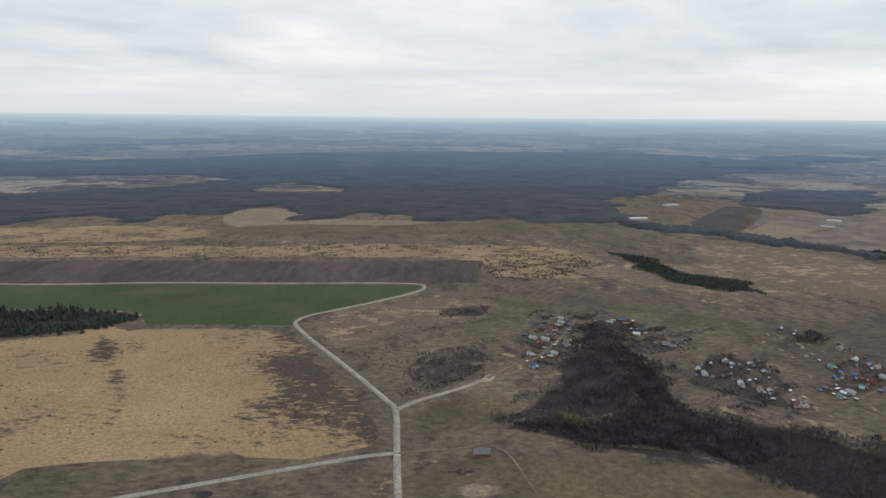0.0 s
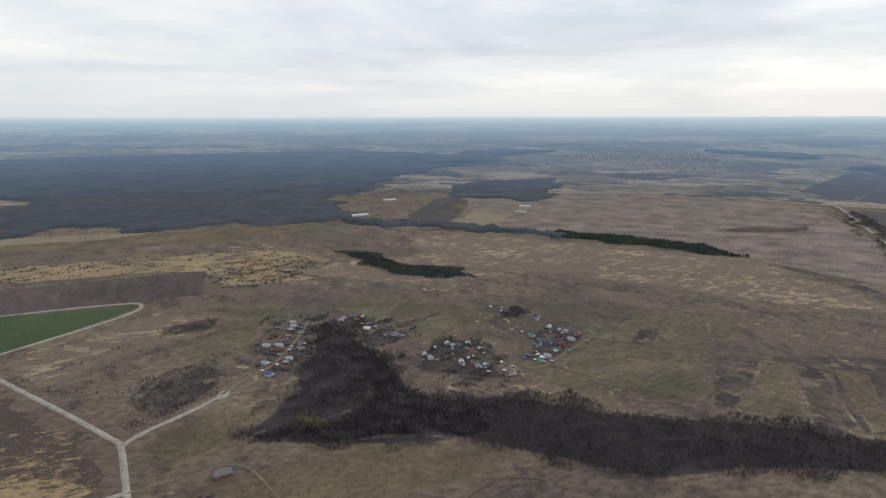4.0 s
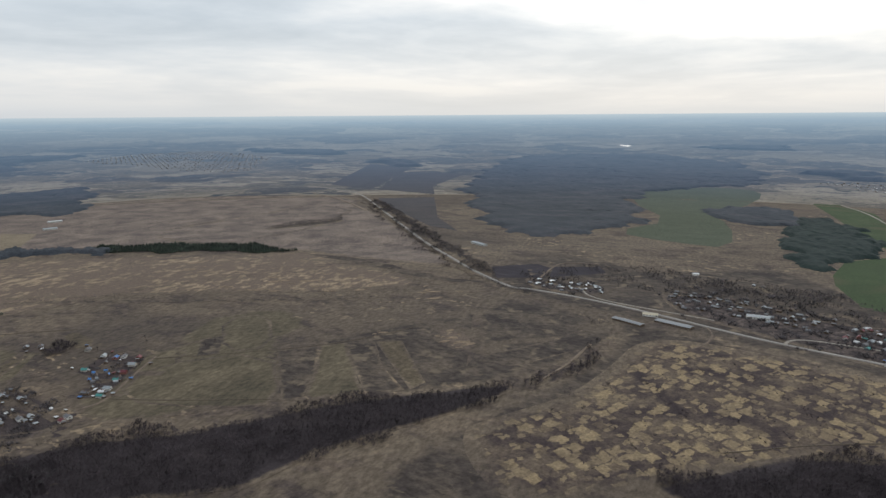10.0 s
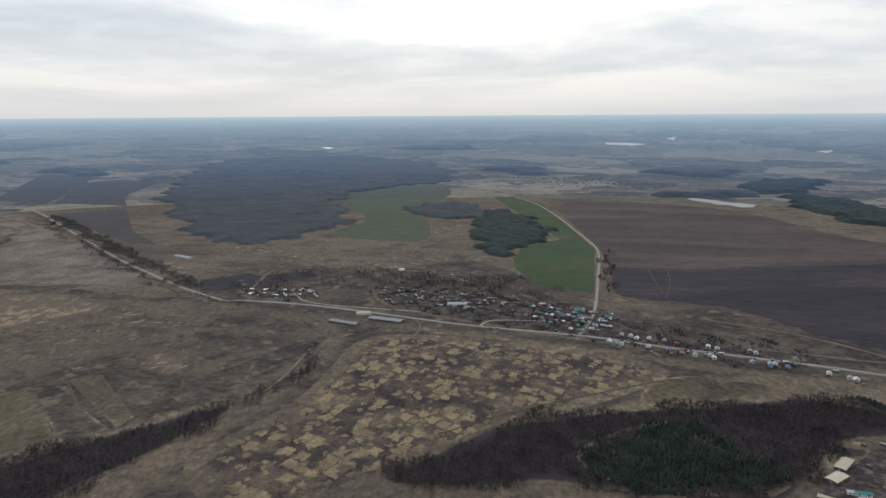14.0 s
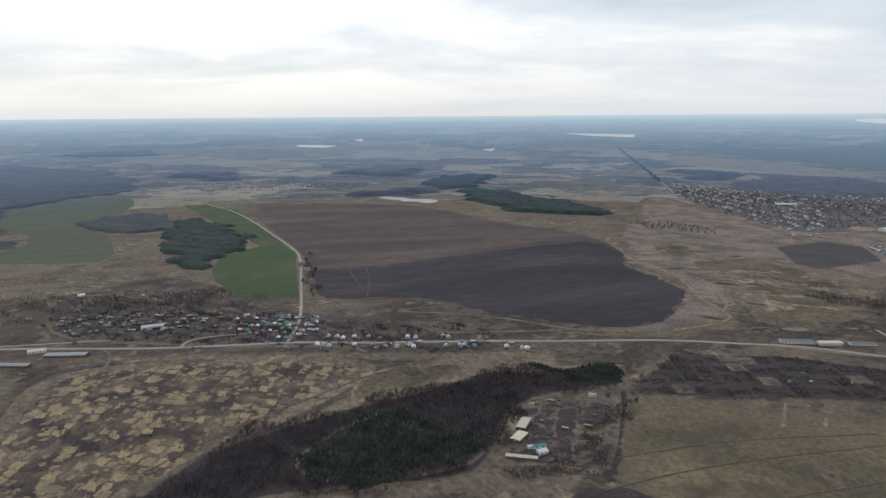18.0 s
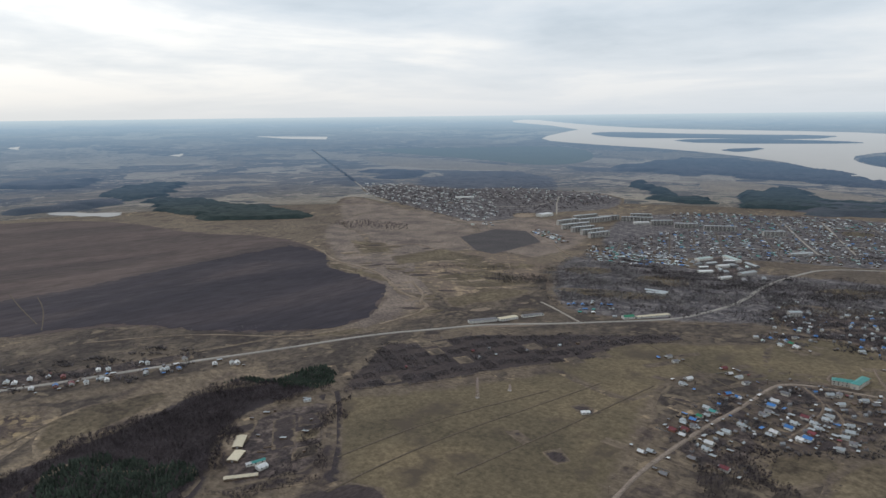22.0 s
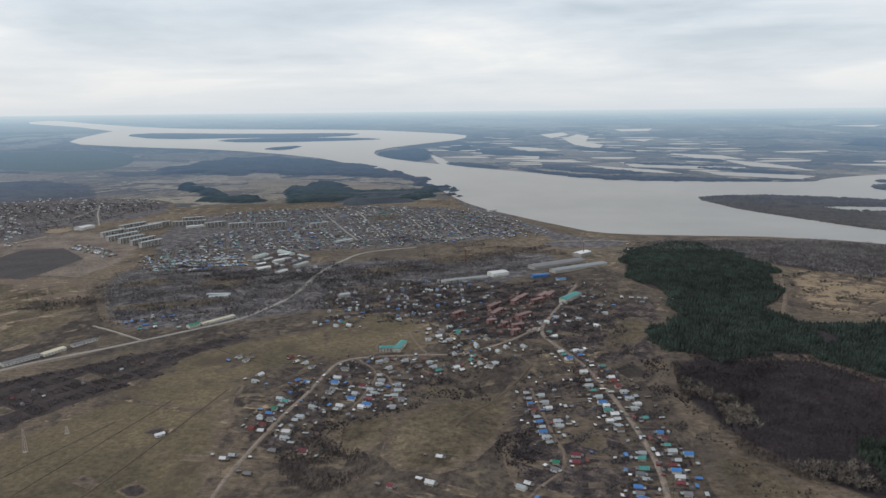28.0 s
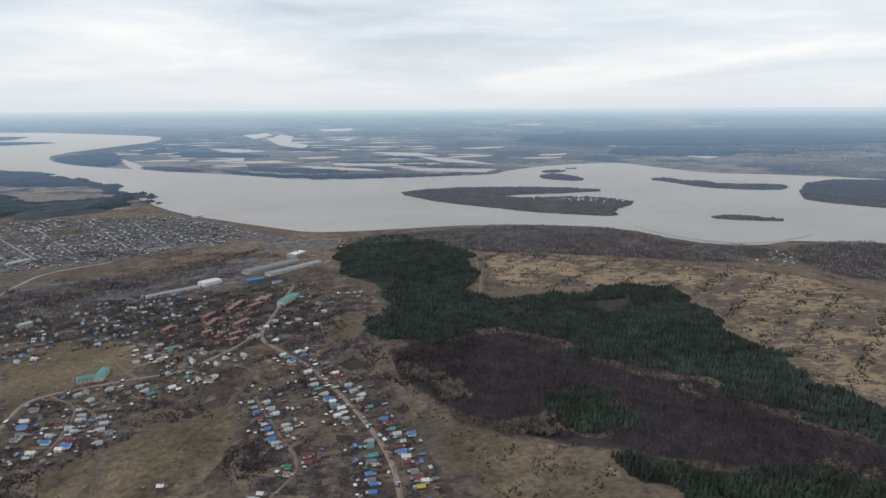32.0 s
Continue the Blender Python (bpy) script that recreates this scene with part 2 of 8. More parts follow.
def far_soil(name, stops, scale=60.0, fine=400.0, grain=0.3, fields=False):
    """Distant cover in long bands across the view, with haze painted in as colour and glow."""
    m, n, l, b = material(name, 0.95)
    geo = n.new("ShaderNodeNewGeometry")
    sep = n.new("ShaderNodeSeparateXYZ")
    l.new(geo.outputs["Position"], sep.inputs[0])
    turn = n.new("ShaderNodeMath")
    turn.operation = "ARCTAN2"
    l.new(sep.outputs[1], turn.inputs[0])
    l.new(sep.outputs[0], turn.inputs[1])
    away = n.new("ShaderNodeVectorMath")
    away.operation = "LENGTH"
    l.new(geo.outputs["Position"], away.inputs[0])
    vec = n.new("ShaderNodeCombineXYZ")
    widen = n.new("ShaderNodeMath")
    widen.operation = "MULTIPLY"
    widen.inputs[1].default_value = 3.0
    l.new(turn.outputs[0], widen.inputs[0])
    l.new(widen.outputs[0], vec.inputs[0])
    shrink = n.new("ShaderNodeMath")
    shrink.operation = "MULTIPLY"
    shrink.inputs[1].default_value = 0.0022
    l.new(away.outputs["Value"], shrink.inputs[0])
    l.new(shrink.outputs[0], vec.inputs[1])
    tex = []
    for s, d in ((scale / 10, 7), (fine / 10, 4)):
        t = n.new("ShaderNodeTexNoise")
        t.inputs["Scale"].default_value, t.inputs["Detail"].default_value, t.inputs["Roughness"].default_value = s, d, 0.62
        l.new(vec.outputs[0], t.inputs["Vector"])
        tex.append(t.outputs[0])
    col = ramp_of(n, l, tex[0], stops)
    if fields:
        # a patchwork of fields and woods, seen flat
        bent = n.new("ShaderNodeMix")
        bent.data_type, bent.blend_type, bent.clamp_factor = "RGBA", "LINEAR_LIGHT", False
        bent.inputs[0].default_value = 0.36
        soft = n.new("ShaderNodeTexNoise")
        soft.inputs["Scale"].default_value, soft.inputs["Detail"].default_value = 5.0, 5
        l.new(vec.outputs[0], soft.inputs["Vector"])
        l.new(vec.outputs[0], bent.inputs[6])
        l.new(soft.outputs["Color"], bent.inputs[7])
        long = n.new("ShaderNodeMapping")
        long.inputs["Scale"].default_value = (1.0, 1.5, 0)
        l.new(bent.outputs[2], long.inputs[0])
        plots = n.new("ShaderNodeTexVoronoi")
        plots.inputs["Scale"].default_value = 3.4
        l.new(long.outputs[0], plots.inputs["Vector"])
        patch = ramp_of(n, l, plots.outputs["Color"], fields)
        col = blend(n, l, 0.8, col, patch)
        # hedges, tree rows and stubble strips in long thin lines
        for k, (wide, cut, tone) in enumerate((((0.55, 2.6), (0.56, 0.62), (0.30, 0.25, 0.19)), ((0.8, 3.4), (0.565, 0.61), (0.026, 0.032, 0.036)), ((2.2, 7.0), (0.59, 0.63), (0.34, 0.30, 0.25)), ((1.6, 6.0), (0.575, 0.61), (0.030, 0.036, 0.038)))):
            thin_ = n.new("ShaderNodeMapping")
            thin_.inputs["Scale"].default_value, thin_.inputs["Location"].default_value = (*wide, 0), (3.1 * k, 1.7 * k, 0)
            l.new(bent.outputs[2] if k < 2 else vec.outputs[0], thin_.inputs[0])
            lines = n.new("ShaderNodeTexNoise")
            lines.inputs["Scale"].default_value, lines.inputs["Detail"].default_value, lines.inputs["Roughness"].default_value = 5.0, 7, 0.66
            l.new(thin_.outputs[0], lines.inputs["Vector"])
            col = blend(n, l, ramp_of(n, l, lines.outputs[0], [(cut[0], (0,) * 3), (cut[1], (0.85,) * 3)]), col, tone)
    col = blend(n, l, 1.0, col, ramp_of(n, l, tex[1], [(0.34, (1 - grain,) * 3), (0.66, (1 + grain,) * 3)]), "MULTIPLY")
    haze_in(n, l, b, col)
    return m


def steppe_material():
    m, n, l, b = material("steppe", 0.95)
    l.new(old_grass(n, l), b.inputs["Base Color"])
    bump(n, l, b, noise_of(n, l, 0.4, 5, 0.7), 0.5, 0.5)
    return m


def straw_material(name, tan, dark, cut, scale, warp=0.25, stretch=(10, 0.6), rough=0.68):
    """Pale dry grass broken by dark burnt or shrubby streaks."""
    m, n, l, b = material(name, 0.95)
    tone = noise_of(n, l, 0.008, 5, 0.6)
    col = ramp_of(n, l, tone, [(0.3, tuple(0.72 * c for c in tan)), (0.65, tan), (0.85, tuple(1.15 * c for c in tan))])
    gaps = noise_of(n, l, scale, 8, rough, stretch=stretch, warp=warp)
    # the dark streaks come in clusters
    herd = n.new("ShaderNodeMath")
    herd.operation = "MULTIPLY_ADD"
    l.new(noise_of(n, l, 0.013, 3, 0.5), herd.inputs[0])
    herd.inputs[1].default_value = 0.5
    l.new(gaps, herd.inputs[2])
    less = n.new("ShaderNodeMath")
    less.operation = "SUBTRACT"
    l.new(herd.outputs[0], less.inputs[0])
    less.inputs[1].default_value = 0.25
    gaps = less.outputs[0]
    if name == "burnt_straw":
        # the burn thins out towards its edge
        at, lift_ = n.new("ShaderNodeAttribute"), n.new("ShaderNodeMath")
        at.attribute_name, lift_.operation = "inner", "MULTIPLY_ADD"
        l.new(at.outputs["Fac"], lift_.inputs[0])
        lift_.inputs[1].default_value = -0.20
        l.new(gaps, lift_.inputs[2])
        gaps, cut = lift_.outputs[0], cut - 0.20
    mask = ramp_of(n, l, gaps, [(cut - 0.05, (1,) * 3), (cut + 0.03, (0,) * 3)])
    col = blend(n, l, mask, col, dark)
    small = noise_of(n, l, 0.45, 5, 0.7)
    col = blend(n, l, 1.0, col, ramp_of(n, l, small, [(0.38, (0.74,) * 3), (0.62, (1.20,) * 3)]), "MULTIPLY")
    l.new(col if name == "burnt_straw" else faded(n, l, col), b.inputs["Base Color"])
    bump(n, l, b, small, 0.5, 0.4)
    return m


def tussock_material():
    """Mown tan cushions parted by dark scrub."""
    m, n, l, b = material("tussock_ground", 0.95)
    geo = n.new("ShaderNodeNewGeometry")
    wob = n.new("ShaderNodeTexNoise")
    wob.inputs["Scale"].default_value, wob.inputs["Detail"].default_value = 0.07, 5
    l.new(geo.outputs["Position"], wob.inputs["Vector"])
    add = n.new("ShaderNodeMix")
    add.data_type, add.blend_type = "RGBA", "LINEAR_LIGHT"
    add.inputs[0].default_value = 9.0
    add.clamp_factor = False
    l.new(geo.outputs["Position"], add.inputs[6])
    l.new(wob.outputs["Color"], add.inputs[7])
    base = noise_of(n, l, 0.03, 7, 0.68, warp=0.4)
    col = ramp_of(n, l, base, [(0.38, (0.038, 0.028, 0.030)), (0.5, (0.072, 0.054, 0.047)), (0.62, (0.130, 0.100, 0.073))])
    for size, turn, share, tan in ((0.048, 0.45, 0.44, (0.27, 0.205, 0.122)), (0.09, 0.5, 0.58, (0.225, 0.172, 0.108))):
        mp = n.new("ShaderNodeMapping")
        mp.inputs["Rotation"].default_value, mp.inputs["Scale"].default_value = (0, 0, turn), (1, 1.25, 0)
        l.new(add.outputs[2], mp.inputs[0])
        cells = n.new("ShaderNodeTexVoronoi")
        cells.inputs["Scale"].default_value = size
        cells.distance, cells.inputs["Randomness"].default_value = "CHEBYCHEV", 0.75
        l.new(mp.outputs[0], cells.inputs["Vector"])
        mown = ramp_of(n, l, cells.outputs["Color"], [(share - 0.02, (0,) * 3), (share + 0.02, (0.55,) * 3), (share + 0.3, (1,) * 3)])
        rim_ = ramp_of(n, l, cells.outputs["Distance"], [(0.34, (1,) * 3), (0.46, (0,) * 3)])
        col = blend(n, l, blend(n, l, 1.0, mown, rim_, "MULTIPLY"), col, tan)
    small = noise_of(n, l, 0.4, 5, 0.7)
    col = blend(n, l, 1.0, col, ramp_of(n, l, small, [(0.36, (0.66,) * 3), (0.64, (1.28,) * 3)]), "MULTIPLY")
    l.new(faded(n, l, col), b.inputs["Base Color"])
    bump(n, l, b, small, 0.5, 0.5)
    return m


STEPPE = steppe_material()
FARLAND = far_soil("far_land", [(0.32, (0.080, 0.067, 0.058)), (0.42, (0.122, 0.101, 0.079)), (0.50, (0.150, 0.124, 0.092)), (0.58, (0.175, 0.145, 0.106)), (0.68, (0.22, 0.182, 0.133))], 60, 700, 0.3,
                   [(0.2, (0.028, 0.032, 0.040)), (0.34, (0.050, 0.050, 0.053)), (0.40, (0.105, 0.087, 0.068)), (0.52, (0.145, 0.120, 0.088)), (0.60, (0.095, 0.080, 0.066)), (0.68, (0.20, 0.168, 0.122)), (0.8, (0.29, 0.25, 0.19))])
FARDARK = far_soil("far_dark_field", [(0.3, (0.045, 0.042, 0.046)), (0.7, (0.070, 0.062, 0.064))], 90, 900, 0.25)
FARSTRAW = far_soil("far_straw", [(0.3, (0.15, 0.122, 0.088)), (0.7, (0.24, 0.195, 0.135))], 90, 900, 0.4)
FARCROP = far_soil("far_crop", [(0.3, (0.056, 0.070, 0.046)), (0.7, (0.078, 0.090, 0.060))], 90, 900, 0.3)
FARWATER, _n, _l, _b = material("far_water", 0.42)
# emission pales the water with distance, painting in haze and mirrored sky
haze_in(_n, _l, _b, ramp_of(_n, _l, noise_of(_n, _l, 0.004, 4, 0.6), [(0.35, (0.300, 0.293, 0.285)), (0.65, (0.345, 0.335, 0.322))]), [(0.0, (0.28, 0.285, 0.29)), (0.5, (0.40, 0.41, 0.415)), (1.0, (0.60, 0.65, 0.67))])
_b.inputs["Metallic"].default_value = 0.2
bump(_n, _l, _b, noise_of(_n, _l, 0.02, 6, 0.65, stretch=(20, 0.4)), 0.1, 1.0)
STRAW = straw_material("straw", (0.325, 0.233, 0.132), (0.115, 0.083, 0.058), 0.405, 0.075, 0.0, (4, 1.9), 0.78)
BURNT = straw_material("burnt_straw", (0.325, 0.233, 0.132), (0.070, 0.053, 0.044), 0.56, 0.085, 0.0, (4, 1.9), 0.8)
HILLSTRAW = straw_material("hill_straw", (0.27, 0.203, 0.135), (0.090, 0.069, 0.057), 0.525, 0.055, 0.0, (8, 1.8), 0.76)
SHRUBBY = straw_material("shrubby_straw", (0.30, 0.222, 0.132), (0.10, 0.076, 0.058), 0.47, 0.04, 0.0, (4, 2.0), 0.74)
DASHES = straw_material("dashed_grass", (0.31, 0.238, 0.160), (0.140, 0.106, 0.083), 0.585, 0.050, 0.0, (-35, 1.7), 0.66)
TUSSOCK = tussock_material()
FALLOW = soil("grey_fallow", [(0.34, (0.112, 0.094, 0.080)), (0.5, (0.170, 0.142, 0.115)), (0.66, (0.235, 0.195, 0.152))], 0.02, 0.25, grain=0.4)
MEADOW = soil("meadow", [(0.34, (0.090, 0.077, 0.049)), (0.5, (0.122, 0.103, 0.063)), (0.66, (0.160, 0.131, 0.078))], 0.012, 0.22, grain=0.3, wide=(0.02, 0.55, 0.66, (0.080, 0.066, 0.047)))
SLOPE = soil("brown_slope", [(0.34, (0.062, 0.049, 0.036)), (0.5, (0.102, 0.081, 0.055)), (0.66, (0.152, 0.121, 0.080))], 0.018, 0.16, grain=0.4)
# paler, bluer village soil for the far town, haze mixed into the colour
TOWNPALE = soil("hazed_town_soil", [(0.36, (0.050, 0.047, 0.054)), (0.5, (0.100, 0.091, 0.097)), (0.64, (0.175, 0.157, 0.155))], 0.08, 0.22, grain=0.45)
TOWNSOIL = soil("village_soil", [(0.36, (0.030, 0.026, 0.027)), (0.5, (0.062, 0.051, 0.047)), (0.64, (0.128, 0.106, 0.088))], 0.09, 0.3, grain=0.5)
OLIVE = soil("olive_grass", [(0.34, (0.076, 0.064, 0.044)), (0.5, (0.104, 0.086, 0.058)), (0.66, (0.142, 0.116, 0.078))], 0.014, 0.12, stretch=(-25, 1.7), grain=0.35)
PLOUGH = soil("plough", [(0.36, (0.060, 0.048, 0.046)), (0.5, (0.081, 0.064, 0.058)), (0.64, (0.108, 0.085, 0.074))], 0.010, 0.10, stretch=(-8, 0.25), grain=0.25)
DARKPLOUGH = soil("dark_plough", [(0.36, (0.028, 0.026, 0.034)), (0.52, (0.040, 0.036, 0.043)), (0.66, (0.064, 0.053, 0.055))], 0.010, 0.10, stretch=(-8, 0.25), grain=0.25)
GREEN = soil("winter_crop", [(0.3, (0.037, 0.058, 0.026)), (0.55, (0.045, 0.071, 0.030)), (0.75, (0.063, 0.083, 0.040))], 0.012, 0.35, grain=0.25, wide=(0.008, 0.52, 0.68, (0.075, 0.076, 0.042)))
BROWNGRASS = soil("brown_grass", [(0.36, (0.040, 0.032, 0.030)), (0.5, (0.066, 0.053, 0.045)), (0.64, (0.106, 0.084, 0.065))], 0.022, 0.16, stretch=(30, 0.7), grain=0.42, wide=(0.05, 0.57, 0.66, (0.150, 0.119, 0.086)))
GARDEN = soil("garden_soil", [(0.3, (0.040, 0.034, 0.035)), (0.6, (0.060, 0.049, 0.045)), (0.8, (0.085, 0.069, 0.058))], 0.05, 0.5, stretch=(0, 0.4))
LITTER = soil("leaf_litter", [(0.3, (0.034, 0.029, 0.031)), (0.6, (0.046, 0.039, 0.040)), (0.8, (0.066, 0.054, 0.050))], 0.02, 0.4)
GRAVEL = soil("gravel", [(0.3, (0.24, 0.215, 0.185)), (0.7, (0.34, 0.31, 0.27))], 0.05, 0.6)
TANGRAVEL = soil("tan_gravel", [(0.3, (0.19, 0.160, 0.125)), (0.7, (0.28, 0.24, 0.19))], 0.05, 0.6)
ASPHALT = soil("worn_asphalt", [(0.3, (0.22, 0.205, 0.19)), (0.7, (0.31, 0.29, 0.265))], 0.03, 0.6, grain=0.2)
DIRT = soil("dirt_track", [(0.3, (0.13, 0.105, 0.08)), (0.7, (0.21, 0.17, 0.125))], 0.05, 0.6)
FAINT = soil("faint_track", [(0.3, (0.086, 0.072, 0.052)), (0.7, (0.108, 0.090, 0.063))], 0.05, 0.6)
BANK = soil("pale_bank", [(0.3, (0.17, 0.138, 0.10)), (0.7, (0.26, 0.215, 0.155))], 0.03, 0.4)
PALETUFT = soil("pale_tufts", [(0.36, (0.15, 0.118, 0.078)), (0.64, (0.27, 0.212, 0.138))], 0.05, 0.3, grain=0.4)
SAND = soil("bare_sand", [(0.3, (0.20, 0.16, 0.115)), (0.7, (0.30, 0.25, 0.175))], 0.03, 0.4)
# far woods and flood cover: blue-grey base colours already hold some distance haze
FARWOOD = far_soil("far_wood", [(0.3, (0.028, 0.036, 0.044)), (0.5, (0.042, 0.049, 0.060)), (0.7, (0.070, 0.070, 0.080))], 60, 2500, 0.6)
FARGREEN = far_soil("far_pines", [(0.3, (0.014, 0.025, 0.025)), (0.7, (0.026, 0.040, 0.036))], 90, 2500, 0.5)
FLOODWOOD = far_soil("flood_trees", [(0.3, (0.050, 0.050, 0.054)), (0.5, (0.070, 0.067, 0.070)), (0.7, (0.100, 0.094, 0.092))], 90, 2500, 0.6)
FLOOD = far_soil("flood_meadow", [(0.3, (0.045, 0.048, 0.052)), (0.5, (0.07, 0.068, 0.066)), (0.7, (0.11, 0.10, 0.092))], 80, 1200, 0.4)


def wood_material(name, lo, hi):
    """Bark, twigs or needles: each tree a little different."""
    m, n, l, b = material(name, 0.9)
    geo = n.new("ShaderNodeNewGeometry")
    tone = ramp_of(n, l, geo.outputs["Random Per Island"], [(0.0, lo), (1.0, hi)])
    broad = noise_of(n, l, 0.012, 4, 0.6)
    tone = blend(n, l, 1.0, tone, ramp_of(n, l, broad, [(0.35, (0.75,) * 3), (0.65, (1.25,) * 3)]), "MULTIPLY")
    clump = noise_of(n, l, 0.07, 3, 0.6)
    l.new(blend(n, l, 1.0, tone, ramp_of(n, l, clump, [(0.38, (0.62,) * 3), (0.62, (1.35,) * 3)]), "MULTIPLY"), b.inputs["Base Color"])
    return m


TWIG = wood_material("bare_twigs", (0.035, 0.029, 0.034), (0.072, 0.058, 0.063))
# lighter, greyer copy of the bare twigs, with distance haze put into its colour
HAZETWIG = wood_material("hazed_grey_twigs", (0.052, 0.047, 0.052), (0.108, 0.096, 0.099))
# far hill pines: needle colour lightened and blued to paint in haze
HILLPINE = wood_material("hazed_pine_needles", (0.023, 0.034, 0.029), (0.037, 0.049, 0.040))
# palest twig copy: haze, and light lost between dense crowns, put into colour
RIDGE = wood_material("hazed_pale_twigs", (0.125, 0.117, 0.122), (0.215, 0.20, 0.197))
BIRCH = wood_material("pale_twigs", (0.09, 0.075, 0.062), (0.19, 0.165, 0.14))
WILLOW = wood_material("budding_twigs", (0.07, 0.068, 0.03), (0.12, 0.112, 0.05))
NEEDLE = wood_material("pine_needles", (0.019, 0.028, 0.022), (0.034, 0.045, 0.033))
BARK = wood_material("bark", (0.05, 0.035, 0.025), (0.10, 0.07, 0.05))


def paint(name, col, rough=0.6, spread_=0.18, scale=0.6, metal=0.0, streak=None):
    """Painted or weathered building surface with stains."""
    m, n, l, b = material(name, rough)
    b.inputs["Metallic"].default_value = metal
    geo = n.new("ShaderNodeObjectInfo")
    stain = noise_of(n, l, scale, 5, 0.65, stretch=streak)
    c = ramp_of(n, l, stain, [(0.3, tuple(v * (1 - spread_) for v in col)), (0.7, tuple(min(1, v * (1 + spread_ * 0.5)) for v in col))])
    c = blend(n, l, 1.0, c, ramp_of(n, l, geo.outputs["Random"], [(0.0, (0.82,) * 3), (1.0, (1.12,) * 3)]), "MULTIPLY")
    l.new(c, b.inputs["Base Color"])
    return m


ROOFS = {
    "b": (paint("blue_metal_roof", (0.06, 0.17, 0.40), 0.45), "blue metal"),
    "t": (paint("turquoise_roof", (0.07, 0.24, 0.225), 0.5), "turquoise painted"),
    "n": (paint("green_roof", (0.03, 0.17, 0.10), 0.5), "green painted"),
    "s": (paint("silver_slate_roof", (0.33, 0.36, 0.38), 0.55), "pale grey slate"),
    "w": (paint("white_roof", (0.58, 0.59, 0.60), 0.5), "whitish metal"),
    "g": (paint("grey_roof", (0.17, 0.17, 0.18), 0.7), "dark grey slate"),
    "r": (paint("red_roof", (0.16, 0.045, 0.055), 0.55), "dark red"),
    "k": (paint("brown_roof", (0.13, 0.095, 0.08), 0.7), "weathered brown"),
    "y": (paint("yellow_roof", (0.36, 0.33, 0.06), 0.55), "yellow"),
    "c": (paint("cream_roof", (0.50, 0.45, 0.34), 0.7), "cream"),
    "d": (paint("dull_grey_roof", (0.235, 0.25, 0.265), 0.7), "dull grey"),
    "a": (paint("aqua_roof", (0.36, 0.44, 0.43), 0.6), "pale aqua"),
    "p": (paint("pink_roof", (0.23, 0.15, 0.145), 0.7), "faded pink-red"),
}
WALLS = [paint("pale_wall", (0.46, 0.43, 0.38), 0.85), paint("log_wall", (0.13, 0.095, 0.07), 0.85), paint("brick_wall", (0.24, 0.11, 0.085), 0.85), paint("white_wall", (0.62, 0.61, 0.58), 0.85)]
GREYBOARD = paint("grey_board", (0.20, 0.195, 0.20), 0.85)
CONCRETE = paint("panel_concrete", (0.37, 0.355, 0.335), 0.85)
REDBRICK = paint("red_brick", (0.215, 0.125, 0.115), 0.85)
GLASS, _n, _l, _b = material("window_glass", 0.1)
_b.inputs["Base Color"].default_value = (0.03, 0.035, 0.04, 1)
_b.inputs["Specular IOR Level"].default_value = 0.6
FRAME = paint("window_frame", (0.6, 0.6, 0.58), 0.6)
STEEL = paint("grey_steel", (0.35, 0.35, 0.36), 0.5)
REDWHITE = paint("mast_red", (0.50, 0.40, 0.38), 0.6)


def mesh_np(name, verts, faces, mats, sides=3, index=None):
    """A mesh out of arrays of places and corners."""
    verts, faces = np.asarray(verts, np.float32), np.asarray(faces, np.int32)
    me = bpy.data.meshes.new(name)
    me.vertices.add(len(verts))
    me.vertices.foreach_set("co", verts.ravel())
    me.loops.add(faces.size)
    me.loops.foreach_set("vertex_index", faces.ravel())
    me.polygons.add(len(faces))
    me.polygons.foreach_set("loop_start", np.arange(len(faces), dtype=np.int32) * sides)
    for m in mats if isinstance(mats, (list, tuple)) else [mats]:
        me.materials.append(m)
    if index is not None:
        me.polygons.foreach_set("material_index", np.asarray(index, np.int32))
    me.update(calc_edges=True)
    return me


def part(name, bm, mat, parent=None, label=""):
    """Links a bmesh as one mesh object under a thing or a part."""
    me = bpy.data.meshes.new(name)
    bm.to_mesh(me)
    bm.free()
    for m in mat if isinstance(mat, (list, tuple)) else [mat]:
        me.materials.append(m)
    ob = new(name, me)
    if parent:
        ob.parent = parent
    return tagged(ob, label)


# the ground, one sheet out to the rim
def ground_sheet():
    rs = [0.0, 60, 140, 220, 300, 380]
    while rs[-1] < NEAR:
        rs.append(rs[-1] * 1.012 + 2)
    D = list(rs)
    for k in range(1, 61):
        D.append(NEAR / (1 - 0.9992 * (k / 60) ** 0.9))
    az = np.radians(np.arange(0, 360, 0.5))
    A, DD = np.meshgrid(az, np.array(D))
    P = world_of(DD * np.sin(A), DD * np.cos(A)).reshape(-1, 3)
    m, edge = len(az), len(rs)
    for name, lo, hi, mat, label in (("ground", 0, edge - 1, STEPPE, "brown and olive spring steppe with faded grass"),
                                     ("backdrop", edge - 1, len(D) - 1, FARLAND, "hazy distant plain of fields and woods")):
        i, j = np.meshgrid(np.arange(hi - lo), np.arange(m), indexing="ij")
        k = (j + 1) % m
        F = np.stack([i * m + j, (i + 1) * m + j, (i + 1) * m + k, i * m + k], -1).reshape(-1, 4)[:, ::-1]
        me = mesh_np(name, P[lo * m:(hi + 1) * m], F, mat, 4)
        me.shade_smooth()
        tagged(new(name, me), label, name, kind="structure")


ground_sheet()


